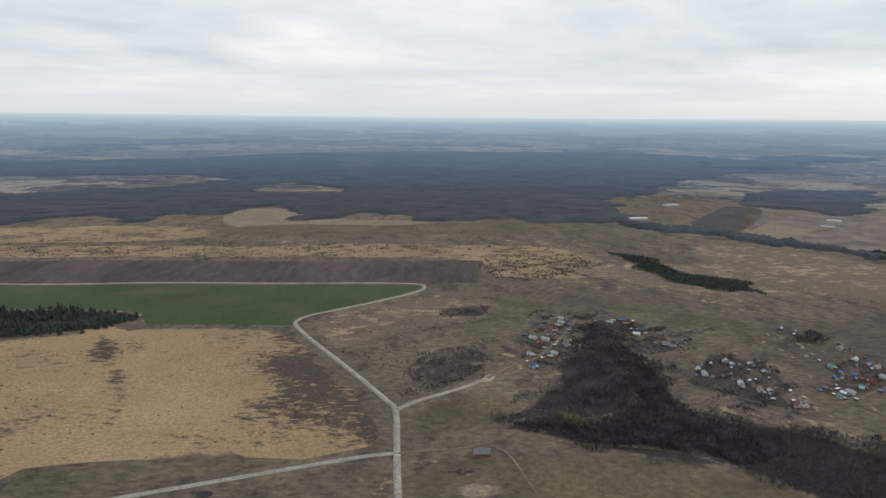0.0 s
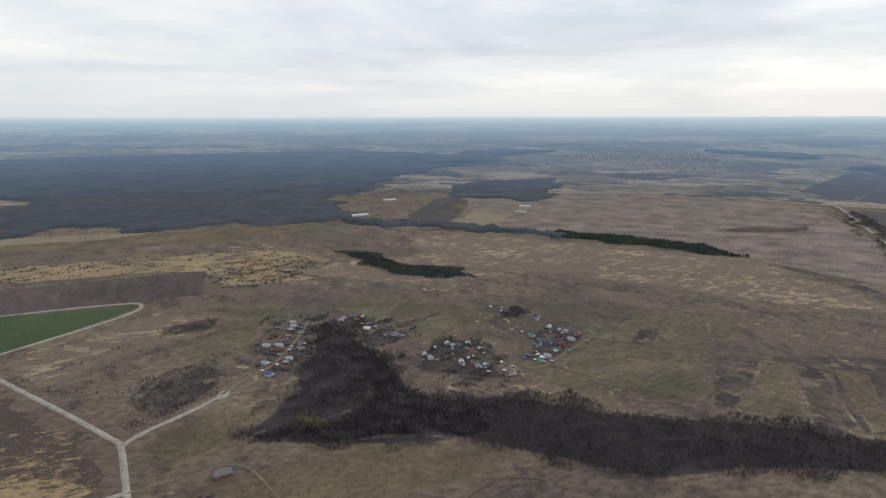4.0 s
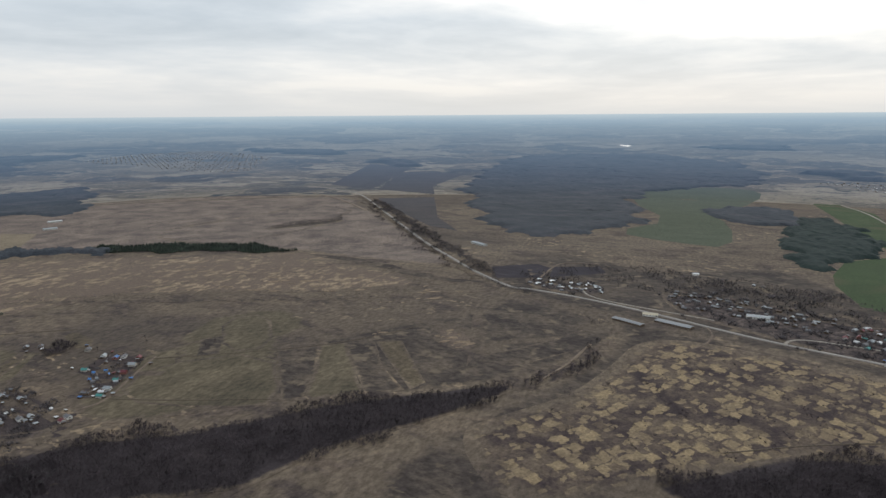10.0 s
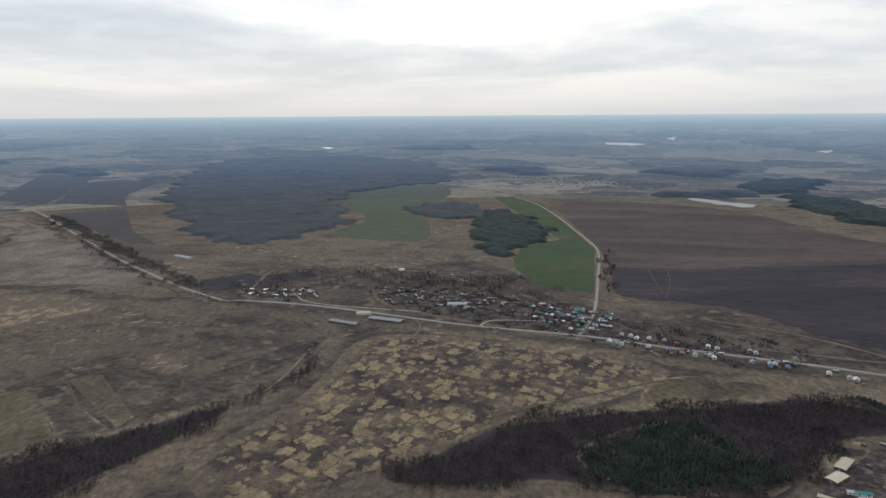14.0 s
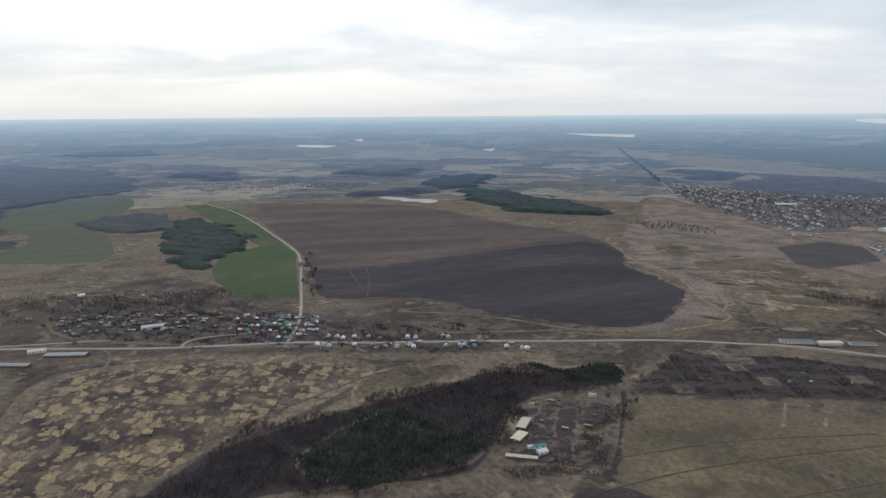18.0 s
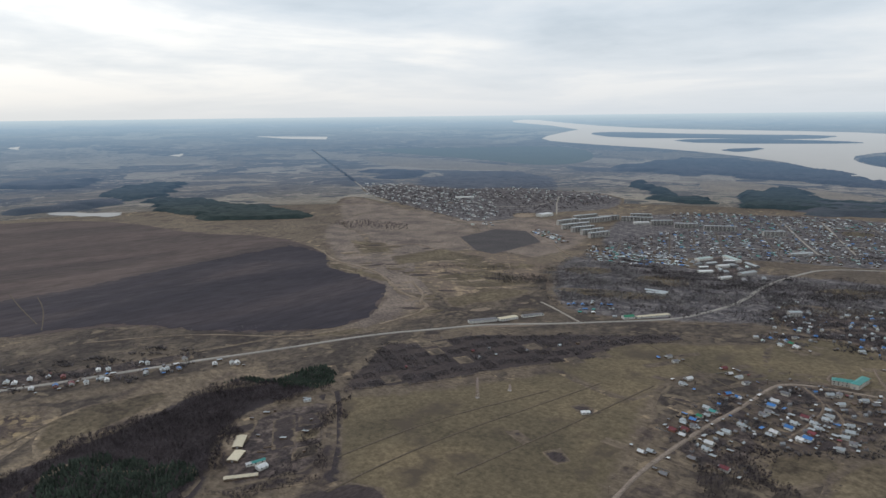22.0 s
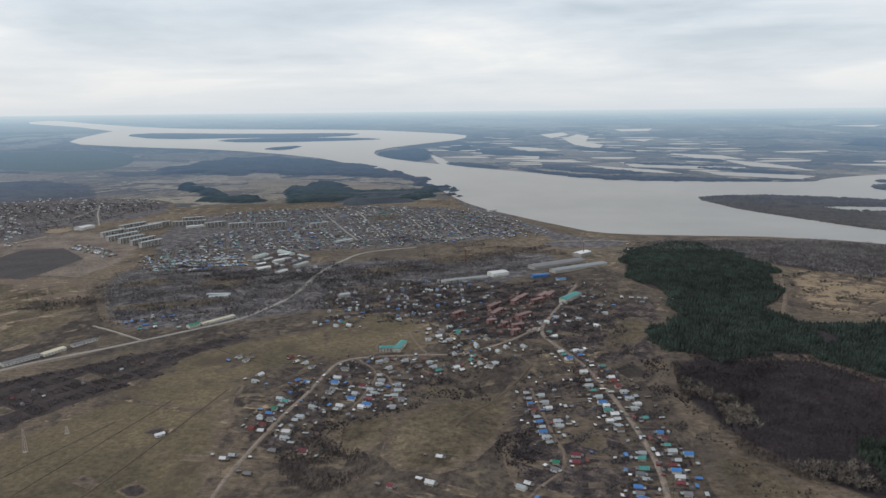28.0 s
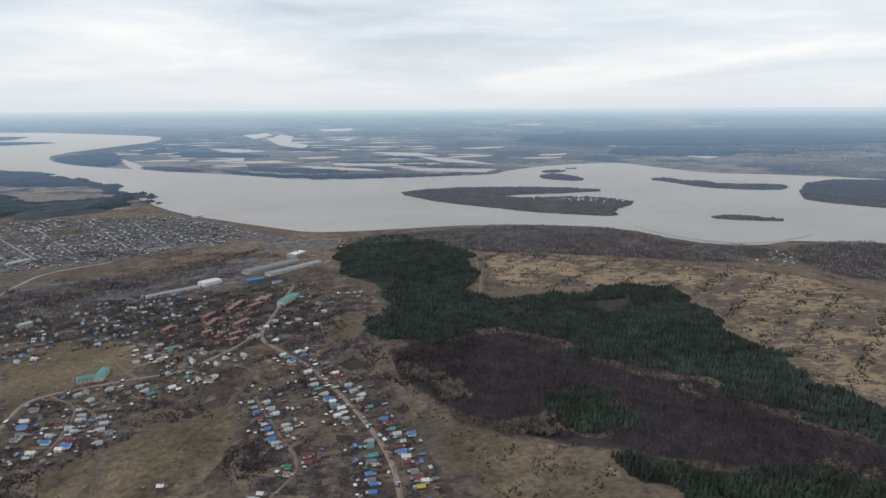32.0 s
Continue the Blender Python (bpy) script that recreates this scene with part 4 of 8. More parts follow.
drape("fallow", [(1997, -1340), (2179, -1676), (2066, -1943), (1715, -2040), (1290, -2022), (1083, -1653), (1092, -1318), (1126, -1112), (941, -919), (911, -714), (972, -661), (1068, -908), (1399, -1012), (1642, -1125)], FALLOW, 0.22, "grey-brown fallow land along the stream", "meadow")
drape("fallow", [(567, -3330), (266, -2777), (78, -2407), (-61, -2152), (-234, -2097), (-110, -1829), (-1, -2072), (143, -2319), (341, -2690)], TOWNPALE, 0.22, "grey-brown river bank below the town", "meadow", feather=30)
drape("fallow", [(2649, -1871), (2637, -2011), (1949, -1818), (1516, -1726), (1432, -1472), (1074, -1431), (952, -1404), (921, -1190), (1041, -1054), (1300, -1057), (1761, -1363), (1931, -1386)], FALLOW, 0.22, "grey-brown fallow land by the stream", "meadow")
drape("fallow", [(802, 2139), (1231, 2697), (1562, 2623), (2004, 2458), (2391, 1908), (2218, 1645), (1642, 1385), (1261, 1437), (1077, 1564), (938, 1833)], FALLOW, 0.22, "pale fallow slope before the far plain", "meadow", feather=60)
drape("fallow", [(1340, 1801), (1662, 1780), (2279, 1811), (2039, 1459), (1528, 906), (1345, 705), (1309, 1001), (1328, 1248), (1207, 1623)], FALLOW, 0.22, "grey-brown fallow land along the main road", "meadow")
# brown rough grass of the village valley and the eastern slopes
drape("rough_grass", [(817, -1056), (640, -1396), (307, -1675), (-82, -1749), (-259, -1359), (-162, -1109), (-192.2, -876.1), (-258.4, -730.0), (-290.1, -575.2), (-114.0, -536.0), (75.5, -583.4), (122.7, -540.5), (262.8, -507.5), (274.7, -628.4), (504, -904)], BROWNGRASS, 0.2, "brown rough grass of the village valley", "meadow")
drape("rough_grass", [(427.1, 359.1), (610.5, 349.9), (794.3, 292.8), (1065, 264), (1167, 368), (1095, 121), (995, -239), (937, -357), (790.4, -159.4), (693.9, 14.9), (593.6, 127.4), (491.4, 169.1)], BROWNGRASS, 0.2, "brown rough grass below the village", "meadow")
drape("rough_grass", [(461.6, 714.5), (731, 711), (1101, 526), (1086, 334), (935, 282), (751.4, 351.0), (607.6, 513.0)], BROWNGRASS, 0.2, "brown fallow land above the gully", "meadow")
drape("rough_grass", [(1520, 318), (1744, 108), (1596, -8), (1368, -173), (1249, -182), (1161, -487), (961, -692), (881, -792), (836, -755), (933, -400), (1002, -150), (1095, 121), (1160, 411), (1244, 634), (1369, 693), (1654, 580)], BROWNGRASS, 0.2, "brown rough land round the roadside village", "meadow")
drape("rough_grass", [(1263, -1126), (1050, -1205), (913, -1454), (713, -1358), (551, -1699), (373, -1210), (584, -1044), (760, -889), (916, -856)], BROWNGRASS, 0.2, "brown rough land along the stream", "meadow")
drape("rough_grass", [(1033, -575), (933, -675), (925, -837), (894, -975), (804, -871), (827, -715), (795, -619), (743, -544), (849, -470)], BROWNGRASS, 0.22, "dark rough grass below the main road", "meadow", feather=30)
# strips and patches of old fields
for line, mat, soft in (([(576, 808), (704, 693), (570.9, 550.8), (519.5, 607.6), (474.1, 744.8)], OLIVE, 14), ([(785, 891), (856, 846), (718, 705), (660, 754)], OLIVE, 14), ([(709, 688), (763, 654), (672.2, 583.7), (598.1, 540.7), (577.4, 557.3)], BROWNGRASS, 8), ([(763, 654), (794, 629), (715, 550), (654.6, 491.7), (595.3, 538.2), (672.2, 583.7)], OLIVE, 8), ([(794, 629), (824, 593), (745, 524), (686.3, 446.4), (654.4, 487.1), (715, 550)], BROWNGRASS, 8), ([(824, 593), (847, 558), (723.2, 438.1), (691.6, 441.7)], SLOPE, 8), ([(689, 831), (718, 813), (653, 752), (631, 773)], BROWNGRASS, 5), ([(389, 860), (521, 991), (533, 973), (407, 845)], BROWNGRASS, 6)):
    drape("meadow", line, mat, 0.38, "faded grass plot on open land", "meadow", smooth=0 if soft < 13 else 1, feather=soft)
for line, mat, soft in (([(368, 926), (500, 1009), (511, 991), (404, 909)], SLOPE, 6), ([(337, 998), (430, 1051), (440, 1029), (334, 967)], BROWNGRASS, 6), ([(299.0, 804.9), (369, 909), (402, 904), (436, 865), (430.6, 782.7), (413.7, 731.1), (382.4, 732.9), (339.1, 769.5)], GARDEN, 12), ([(505, 872), (576, 903), (600, 841), (474.1, 759.0), (462, 784), (505, 823)], GARDEN, 8), ([(376.3, 714.2), (428.8, 757.1), (434.2, 744.5), (373.8, 688.7)], GARDEN, 6), ([(593, 1050), (623, 1052), (603, 945), (556, 941)], SLOPE, 10), ([(127, 999), (211, 1138), (241, 1140), (149, 975)], OLIVE, 10), ([(248, 931), (391, 1154), (411, 1155), (303, 982)], OLIVE, 8)):
    drape("meadow", line, mat, 0.38, "faded grass plot on open land", "meadow", smooth=0 if soft < 13 else 1, feather=soft)
for line, mat, soft in (([(412, 884), (514, 982), (525, 970), (443, 885)], BROWNGRASS, 8), ([(-38.7, 727.1), (54.2, 785.7), (92.8, 761.5), (110.8, 699.6), (47.6, 673.3), (-28.1, 636.2)], MEADOW, 30), ([(-32.4, 611.2), (66.8, 623.8), (204.9, 621.7), (318.3, 571.5), (333.3, 509.0), (-26.9, 508.1)], MEADOW, 40), ([(-395.2, 565.4), (-329.2, 585.0), (-239.8, 597.3), (-163.1, 610.6), (-163.0, 588.9), (-239.4, 555.9), (-298.7, 525.8), (-355.2, 502.7)], OLIVE, 20), ([(935, -226), (911, -391), (861, -340), (821.7, -202.5), (823.8, -172.6)], SLOPE, 18), ([(616.4, 328.5), (864, 449), (935, 395), (1012, 296), (1114, 307), (1160, 411), (1162, 593)], BROWNGRASS, 60)):
    drape("meadow", line, mat, 0.38, "faded grass plot on open land", "meadow", smooth=0 if soft < 13 else 1, feather=soft)
for line, mat, soft in (([(674, -845), (595, -986), (479, -1058), (423, -1131), (314, -1199), (210, -1206), (183, -1122), (187, -1050), (290, -1019), (314, -978), (345, -961), (420, -934), (407.0, -798.2), (467, -779)], MEADOW, 40), ([(392, -1156), (329, -1252), (235, -1221), (181, -1102), (214, -1069), (298, -1042), (347, -1015)], MEADOW, 30), ([(181.1, -804.4), (136.8, -865.9), (47, -936), (22, -900), (39.3, -784.3), (72.0, -682.8), (166.2, -687.2)], SLOPE, 30), ([(167, -907), (118, -930), (92, -917), (112.7, -882.5), (152.9, -884.8)], OLIVE, 14), ([(256.4, -771.6), (202.8, -822.2), (159.2, -813.0), (173.2, -741.8), (217.2, -709.6)], SLOPE, 30)):
    drape("meadow", line, mat, 0.38, "faded grass plot on open land", "meadow", smooth=0 if soft < 13 else 1, feather=soft)
for line, mat, soft in (([(-127, -1229), (-182, -1258), (-188, -1190), (-153, -1111), (-121, -1072), (-95, -1092)], SLOPE, 30), ([(-184.7, -802.5), (-234.8, -796.9), (-283.9, -722.1), (-361.7, -618.7), (-385.4, -548.3), (-216.0, -597.9), (-200.5, -693.6)], SLOPE, 40), ([(-40.2, -852.1), (-86.2, -806.9), (-88.5, -762.7), (-50.1, -773.3)], SLOPE, 20), ([(797, -1467), (697, -1516), (662, -1411), (778, -1378)], SLOPE, 14), ([(-57.4, 864.1), (15, 936), (69, 966), (73.7, 862.5), (12.9, 772.2), (-36.9, 754.2)], BROWNGRASS, 22), ([(-12, 1134), (96, 1153), (62, 1067), (7, 1082)], BROWNGRASS, 14), ([(736.7, -506.2), (730, -545), (528.1, -396.8), (529.5, -371.0), (613.4, -434.4)], LITTER, 8)):
    drape("meadow", line, mat, 0.38, "faded grass plot on open land", "meadow", smooth=0 if soft < 13 else 1, feather=soft)
for line, mat, soft in (([(714.0, -450.5), (698.5, -484.3), (555.9, -384.5), (574.2, -351.1)], GARDEN, 10), ([(1249, -182), (1321, -427), (1108, -625), (988, -690), (1040, -441), (1096, -211)], BROWNGRASS, 25), ([(1442, 619), (1530, 417), (1561, 174), (1476, -83), (1317, -191), (1270, -30), (1367, 264), (1275, 501)], BROWNGRASS, 30), ([(454, -1581), (320, -1669), (334, -1551), (428, -1496)], SLOPE, 14), ([(319, -1733), (190, -1836), (154, -1771), (275, -1656)], SLOPE, 14), ([(897, -1197), (729, -1293), (620, -1325), (732, -1206)], SLOPE, 14), ([(434, -1393), (315, -1470), (261, -1451), (360, -1355)], SLOPE, 14), ([(979, -1395), (895, -1468), (848, -1418), (924, -1341)], SLOPE, 14)):
    drape("meadow", line, mat, 0.38, "faded grass plot on open land", "meadow", smooth=0 if soft < 13 else 1, feather=soft)
for line, mat, soft in (([(1247, -1245), (1069, -1380), (1011, -1349), (1121, -1203)], SLOPE, 16), ([(1112, -1127), (948, -1245), (921, -1190), (1019, -1062)], SLOPE, 16)):
    drape("meadow", line, mat, 0.38, "faded grass plot on open land", "meadow", smooth=0 if soft < 13 else 1, feather=soft)
for line in ([(528, 1472), (748, 1234), (898, 966), (1130, 665), (1217, 584), (1191, 584), (906, 911), (733, 1211)], [(1551, 1556), (1828, 1451), (1754, 1404), (1527, 1508)], [(694, 1904), (824, 1886), (1065, 1741), (1050, 1690), (796, 1826), (679, 1865)], [(1304, 1226), (1326, 979), (1250, 737), (1278, 615), (1251, 614), (1206, 739), (1263, 965)],
             [(1069, 2596), (1237, 2571), (817, 1870), (710, 1945)], [(838, 436), (913, 379), (1114, 307), (1009, 271), (908, 326), (821.4, 362.9)]):
    drape("gully_grass", line, BROWNGRASS, 0.42, "rough grass along a dry gully", "meadow", feather=9)
drape("field", [(801, 2181), (1069, 2596), (1165, 2592), (825, 1920), (710, 1945)], FARDARK, 0.45, "brown fallow field by the far copse", "field", smooth=0)
drape("field", [(863, 1940), (1050, 2193), (1128, 2062), (973, 1876)], FARSTRAW, 0.5, "dotted pale fallow strip", "field", smooth=0)
drape("farmyard", [(718.6, -353.1), (733.0, -431.8), (713.0, -515.5), (577.0, -405.2), (570.4, -377.5), (599.0, -302.3)], TOWNSOIL, 0.6, "bare trodden farm yard earth", "yard", smooth=0, feather=16)
drape("farmyard", [(726.0, -359.8), (725.0, -402.4), (683.4, -378.8), (649.9, -323.9)], SAND, 0.85, "pale trodden sand between sheds", "yard")

for line in ([(512, 858), (631, 859), (795, 765), (667, 627), (576, 567), (416, 683), (432, 769)], [(22, 1201), (111, 1241), (218, 1165), (185, 1086), (119, 962), (40, 880), (6, 866)], [(249, 1183), (386, 1186), (555, 1027), (476, 882), (419, 921), (307, 884), (328, 990)], [(729, 938), (912, 871), (856, 729), (744, 720), (617, 607), (515, 678)]):
    drape("meadow", line, OLIVE, 0.3, "olive spring grass on old plots", "meadow", smooth=1, feather=45)


def patches(poly, count, size, mats, seed, name, label, turn=0.0, long=2.6):
    """Small torn patches strewn over an outline."""
    rnd = random.Random(seed)
    xs, ys = [p[0] for p in poly], [p[1] for p in poly]
    made = 0
    while made < count:
        x, y = rnd.uniform(min(xs), max(xs)), rnd.uniform(min(ys), max(ys))
        if not inside(np.array([x]), np.array([y]), poly)[0]:
            continue
        made += 1
        a, r = turn + rnd.uniform(-0.5, 0.5), size * rnd.uniform(0.4, 1.3)
        ring = []
        for k in range(9):
            u, v = r * long * math.cos(k * 0.698) * rnd.uniform(0.6, 1.2), r * math.sin(k * 0.698) * rnd.uniform(0.6, 1.2)
            ring.append((x + u * math.cos(a) - v * math.sin(a), y + u * math.sin(a) + v * math.cos(a)))
        drape(name, ring, rnd.choice(mats), (3.2 if FARWATER in mats else 0.5) + 0.02 * (made % 20), label, "ground", "stuff", smooth=1, feather=0)


patches([(1619, -1124), (1645, -1286), (1426, -1394), (1275, -1413), (1054, -1183), (955, -958), (891, -851), (991, -860), (1208, -1035), (1342, -1012)], 34, 9, (BANK, SAND, SLOPE, GARDEN), 3, "eroded_patch", "pale eroded soil and dark turf along the stream", 0.9)
patches([(1486, -1043), (1613, -1230), (1449, -1348), (1157, -1276), (905, -1233), (774, -1100), (834, -961), (917, -891), (1074, -973), (1265, -967)], 34, 9, (BANK, SLOPE, SLOPE, GARDEN), 4, "eroded_patch", "pale eroded soil and dark turf along the stream", 0.9)
patches([(913, 546), (935, 507), (900, 459), (861, 457), (861, 496)], 10, 4, (PALETUFT,), 20, "grass_patch", "pale dry grass patch on the slope", -0.6, 2.2)
patches([(870, 638), (882, 599), (855, 581), (838, 609)], 4, 4, (PALETUFT,), 21, "grass_patch", "pale dry grass patch on the slope", -0.6, 2.2)
patches([(892, 528), (910, 487), (884, 439), (852, 461)], 8, 5, (PALETUFT,), 22, "grass_patch", "pale dry grass patch on the slope", -0.6, 2.2)
patches([(103, 1614), (405, 1627), (383, 1343), (98, 1341)], 26, 11, (PALETUFT,), 23, "grass_patch", "pale dry grass patch on the slope", 0.1, 2.2)
patches([(-186, 1071), (-91, 1148), (-76, 1079), (-137, 985)], 16, 5, (PALETUFT,), 24, "grass_patch", "pale dry grass patch on the slope", 0.1, 2.2)
patches([(1102, 1358), (1193, 647), (1122, 513), (1076, 655), (908, 1127)], 40, 7, (PALETUFT,), 25, "grass_patch", "pale dry grass patch on the slope", -0.6, 2.2)
patches([(-523, -1482), (-829, -1544), (-982, -1369), (-988, -1108), (-837, -903), (-881, -1184), (-731, -1349)], 40, 10, (PALETUFT,), 26, "grass_patch", "pale dry grass patch on the slope", 0.1, 2.2)
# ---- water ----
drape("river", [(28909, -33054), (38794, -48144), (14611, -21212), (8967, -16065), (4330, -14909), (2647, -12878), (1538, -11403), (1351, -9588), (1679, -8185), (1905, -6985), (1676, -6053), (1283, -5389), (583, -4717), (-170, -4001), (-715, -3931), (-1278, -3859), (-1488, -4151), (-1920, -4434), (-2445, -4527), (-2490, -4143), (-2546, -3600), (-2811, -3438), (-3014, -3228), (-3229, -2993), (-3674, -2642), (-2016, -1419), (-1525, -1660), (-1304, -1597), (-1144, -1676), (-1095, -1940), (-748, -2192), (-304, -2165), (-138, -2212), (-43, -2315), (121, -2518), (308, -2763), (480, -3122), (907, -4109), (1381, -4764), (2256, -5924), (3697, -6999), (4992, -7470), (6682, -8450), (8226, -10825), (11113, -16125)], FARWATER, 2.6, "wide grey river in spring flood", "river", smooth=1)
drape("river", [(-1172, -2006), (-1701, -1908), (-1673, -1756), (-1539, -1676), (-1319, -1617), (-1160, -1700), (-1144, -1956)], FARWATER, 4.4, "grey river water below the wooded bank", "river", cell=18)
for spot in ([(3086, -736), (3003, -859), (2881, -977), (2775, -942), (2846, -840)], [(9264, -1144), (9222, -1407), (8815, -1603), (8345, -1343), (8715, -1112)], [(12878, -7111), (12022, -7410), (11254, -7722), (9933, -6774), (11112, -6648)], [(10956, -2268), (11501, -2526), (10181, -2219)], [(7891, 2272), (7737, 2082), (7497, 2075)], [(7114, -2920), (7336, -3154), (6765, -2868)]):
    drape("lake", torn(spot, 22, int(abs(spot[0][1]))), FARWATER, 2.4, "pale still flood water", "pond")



for spot in ([(1152, -6108), (1007, -5734), (697, -4755), (792, -4776), (974, -5313)],
             [(613, -6604), (180, -6012), (192, -5666), (464, -6010)],
             [(-10, -9661), (-237, -11411), (-391, -10602), (-289, -8703), (-456, -7928), (-354, -7121), (-139, -8018)],
             [(-437, -5263), (-750, -5017), (-1219, -4851), (-1009, -4644), (-485, -4865)],
             [(-172, -4991), (-611, -4593), (-725, -4347), (-377, -4511)],
             [(-1193, -5742), (-1517, -5004), (-1563, -4614), (-1258, -5009)],
             [(-1034, -14182), (-1801, -14778), (-1553, -13173), (-1054, -12993)],
             [(-807, -9412), (-1164, -9492), (-1009, -8813)],
             [(-870, -4534), (-1448, -4269), (-1306, -4056), (-928, -4260)],
             [(580, -7484), (342, -7419), (-11, -6807), (308, -6703)],
             [(872, -7040), (685, -6802), (388, -6296), (589, -6347)],
             [(-3410, -6723), (-3737, -6867), (-3497, -6477)],
             [(-3305, -5005), (-3514, -4824), (-3290, -4637)],
             [(-947, -6376), (-1319, -6106), (-1407, -5616), (-1054, -5777)],
             [(-5772, -16438), (-7117, -17234), (-6285, -15547)],
             [(-6460, -10638), (-7096, -9821), (-6509, -9252)],
             [(350, -11346), (-9, -12366), (-99, -11194), (147, -9907)]):
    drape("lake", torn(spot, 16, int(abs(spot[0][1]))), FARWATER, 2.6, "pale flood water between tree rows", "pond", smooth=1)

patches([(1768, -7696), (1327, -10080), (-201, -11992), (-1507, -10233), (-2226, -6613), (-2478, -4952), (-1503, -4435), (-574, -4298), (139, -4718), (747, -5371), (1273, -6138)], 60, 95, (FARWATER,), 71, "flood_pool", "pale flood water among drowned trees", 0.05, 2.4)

# ---- roads ----
strip("road", [(-26.6, 417.4), (-36.4, 540.9), (-42.9, 621.0), (-49.8, 721.0), (-58.5, 735.2), (-90.2, 788.1), (-136.1, 864.0), (-185, 945), (-223, 1010), (-233, 1038), (-222, 1069), (-174, 1112), (-85, 1198), (-40, 1249), (-33, 1283), (-48, 1304), (-203, 1307), (-529, 1291), (-990, 1248)], 8.2, GRAVEL, 0.6, "pale gravel country road")
strip("road", [(-49.6, 718.1), (-32.9, 739.1), (-0.6, 761.9), (33.7, 788.2), (57.2, 812.5)], 7.5, GRAVEL, 0.7, "pale gravel lane to the hamlet")
drape("turning_place", [(48.5, 808.4), (62.6, 829.8), (69.4, 824.5), (63.8, 805.6), (53.5, 797.9)], GRAVEL, 0.75, "wide gravel turning place", "road")
strip("track", [(57.2, 812.5), (87.9, 853.5), (120.5, 877.3), (150, 925), (188, 1004), (219, 1076)], 5.2, DIRT, 1.4, "worn dirt lane through the hamlet", uneven=0.2)
strip("road", [(-45.7, 620.9), (-76.4, 614.2), (-146.1, 584.0), (-213.2, 552.4), (-270.3, 525.9), (-345.4, 487.3)], 7.5, GRAVEL, 0.7, "pale gravel country road")
strip("track", [(-42.9, 621.0), (-11.0, 627.1), (28.3, 632.7), (44, 640), (62, 628), (72, 601.5), (78, 570.6), (84, 548)], 3, DIRT, 0.9, "thin dirt drive past the farm hut", uneven=0.2)
strip("road", [(2626, 2320), (2556, 2044), (2457, 1850), (2136, 1528), (1743, 1137), (1528, 906), (1367, 732), (1290, 621), (1244, 548), (1252, 531), (1239, 439), (1211, 332), (1180, 228), (1150, 127), (1130, 59), (1103, -66), (1078, -160), (1041, -249), (1021, -338), (999, -425), (990, -464), (957, -550), (924, -642), (888, -738), (839, -828), (803, -906), (762, -951), (705, -1007), (627, -1095), (565, -1173), (545, -1256), (527, -1375), (544, -1541), (528, -1673), (508, -1810), (379, -1907)], 10.5, ASPHALT, 0.6, "pale paved main road through the valley")
strip("road", [(1093, -128), (1191, -159), (1273, -174), (1464, -199), (1804, -242), (1932, -236), (2259, -196), (2786, -121), (3069, -10)], 7.5, GRAVEL, 0.7, "pale gravel lane along the green field")
strip("road", [(1125, 39), (1161, 31), (1173, -9), (1160, -130)], 6, GRAVEL, 0.7, "gravel side street of the village")
strip("road", [(1152, 156), (1122, 141), (1068, 140), (1029, 157)], 4.5, DIRT, 0.6, "dirt lane off the main road", uneven=0.2)
strip("road", [(1310, 432), (1225, 375), (1203, 153)], 5.2, GRAVEL, 0.7, "pale gravel service road")
strip("verge", [(2400, 1790), (2136, 1515), (1743, 1125), (1528, 893), (1367, 720), (1285, 640)], 64, LITTER, 0.35, "dark litter under the roadside shelter belt", "verge", uneven=0.3)
strip("track", [(443.4, 752.6), (469.5, 748.9), (526, 784), (604, 829)], 5, DIRT, 0.6, "dirt lane beside the hamlet yards", uneven=0.2)
strip("road", [(2612, 1560), (2494, 1799), (2457, 1850)], 6, DIRT, 0.7, "far dirt field road")
strip("road", [(1348, 532), (1445, 545), (1517, 546), (1541, 463)], 6, DIRT, 0.9, "dirt field road between black plots")
strip("road", [(306.0, -519.4), (310.2, -569.1), (320.2, -636.2), (319.1, -706.0), (318.5, -789.7), (311, -874), (312, -973), (298, -1000), (261, -1018), (174, -1033), (92, -1065), (53, -1099), (14, -1155)], 6.8, TANGRAVEL, 0.6, "tan gravel village road", uneven=0.12)
strip("road", [(-65, -1451), (-39, -1333), (-16, -1236), (7, -1144), (-32, -1082), (-72, -1011), (-104, -911), (-128.6, -810.1), (-140.8, -735.4), (-141.4, -685.1), (-138.7, -638.5), (-124.0, -541.4)], 7.8, TANGRAVEL, 0.7, "tan gravel village street", uneven=0.08)
strip("road", [(8, -931), (-0.2, -894.1), (-12.1, -852.4), (-24.7, -794.8), (-39.6, -755.5), (-37.9, -717.2), (-19.4, -692.2), (-7.8, -670.6), (5.4, -625.5)], 5.2, DIRT, 0.6, "narrow dirt village street", uneven=0.2)
strip("road", [(280, -1001), (232, -951), (232, -873), (238.3, -830.8)], 4.8, DIRT, 0.6, "narrow dirt lane between houses", uneven=0.2)
strip("road", [(240, -960), (205, -926), (188.8, -842.3)], 4.8, DIRT, 0.6, "narrow dirt lane between houses", uneven=0.2)
strip("road", [(231, -1140), (202, -1076), (174, -1033)], 5.2, DIRT, 0.65, "dirt lane past the school", uneven=0.2)
strip("road", [(246, -1028), (266, -1050), (269, -1078), (255, -1096)], 4.5, DIRT, 0.66, "dirt loop round the school", uneven=0.2)
strip("road", [(208, -1023), (177, -982), (159, -959)], 4.8, DIRT, 0.66, "narrow dirt lane between houses", uneven=0.2)
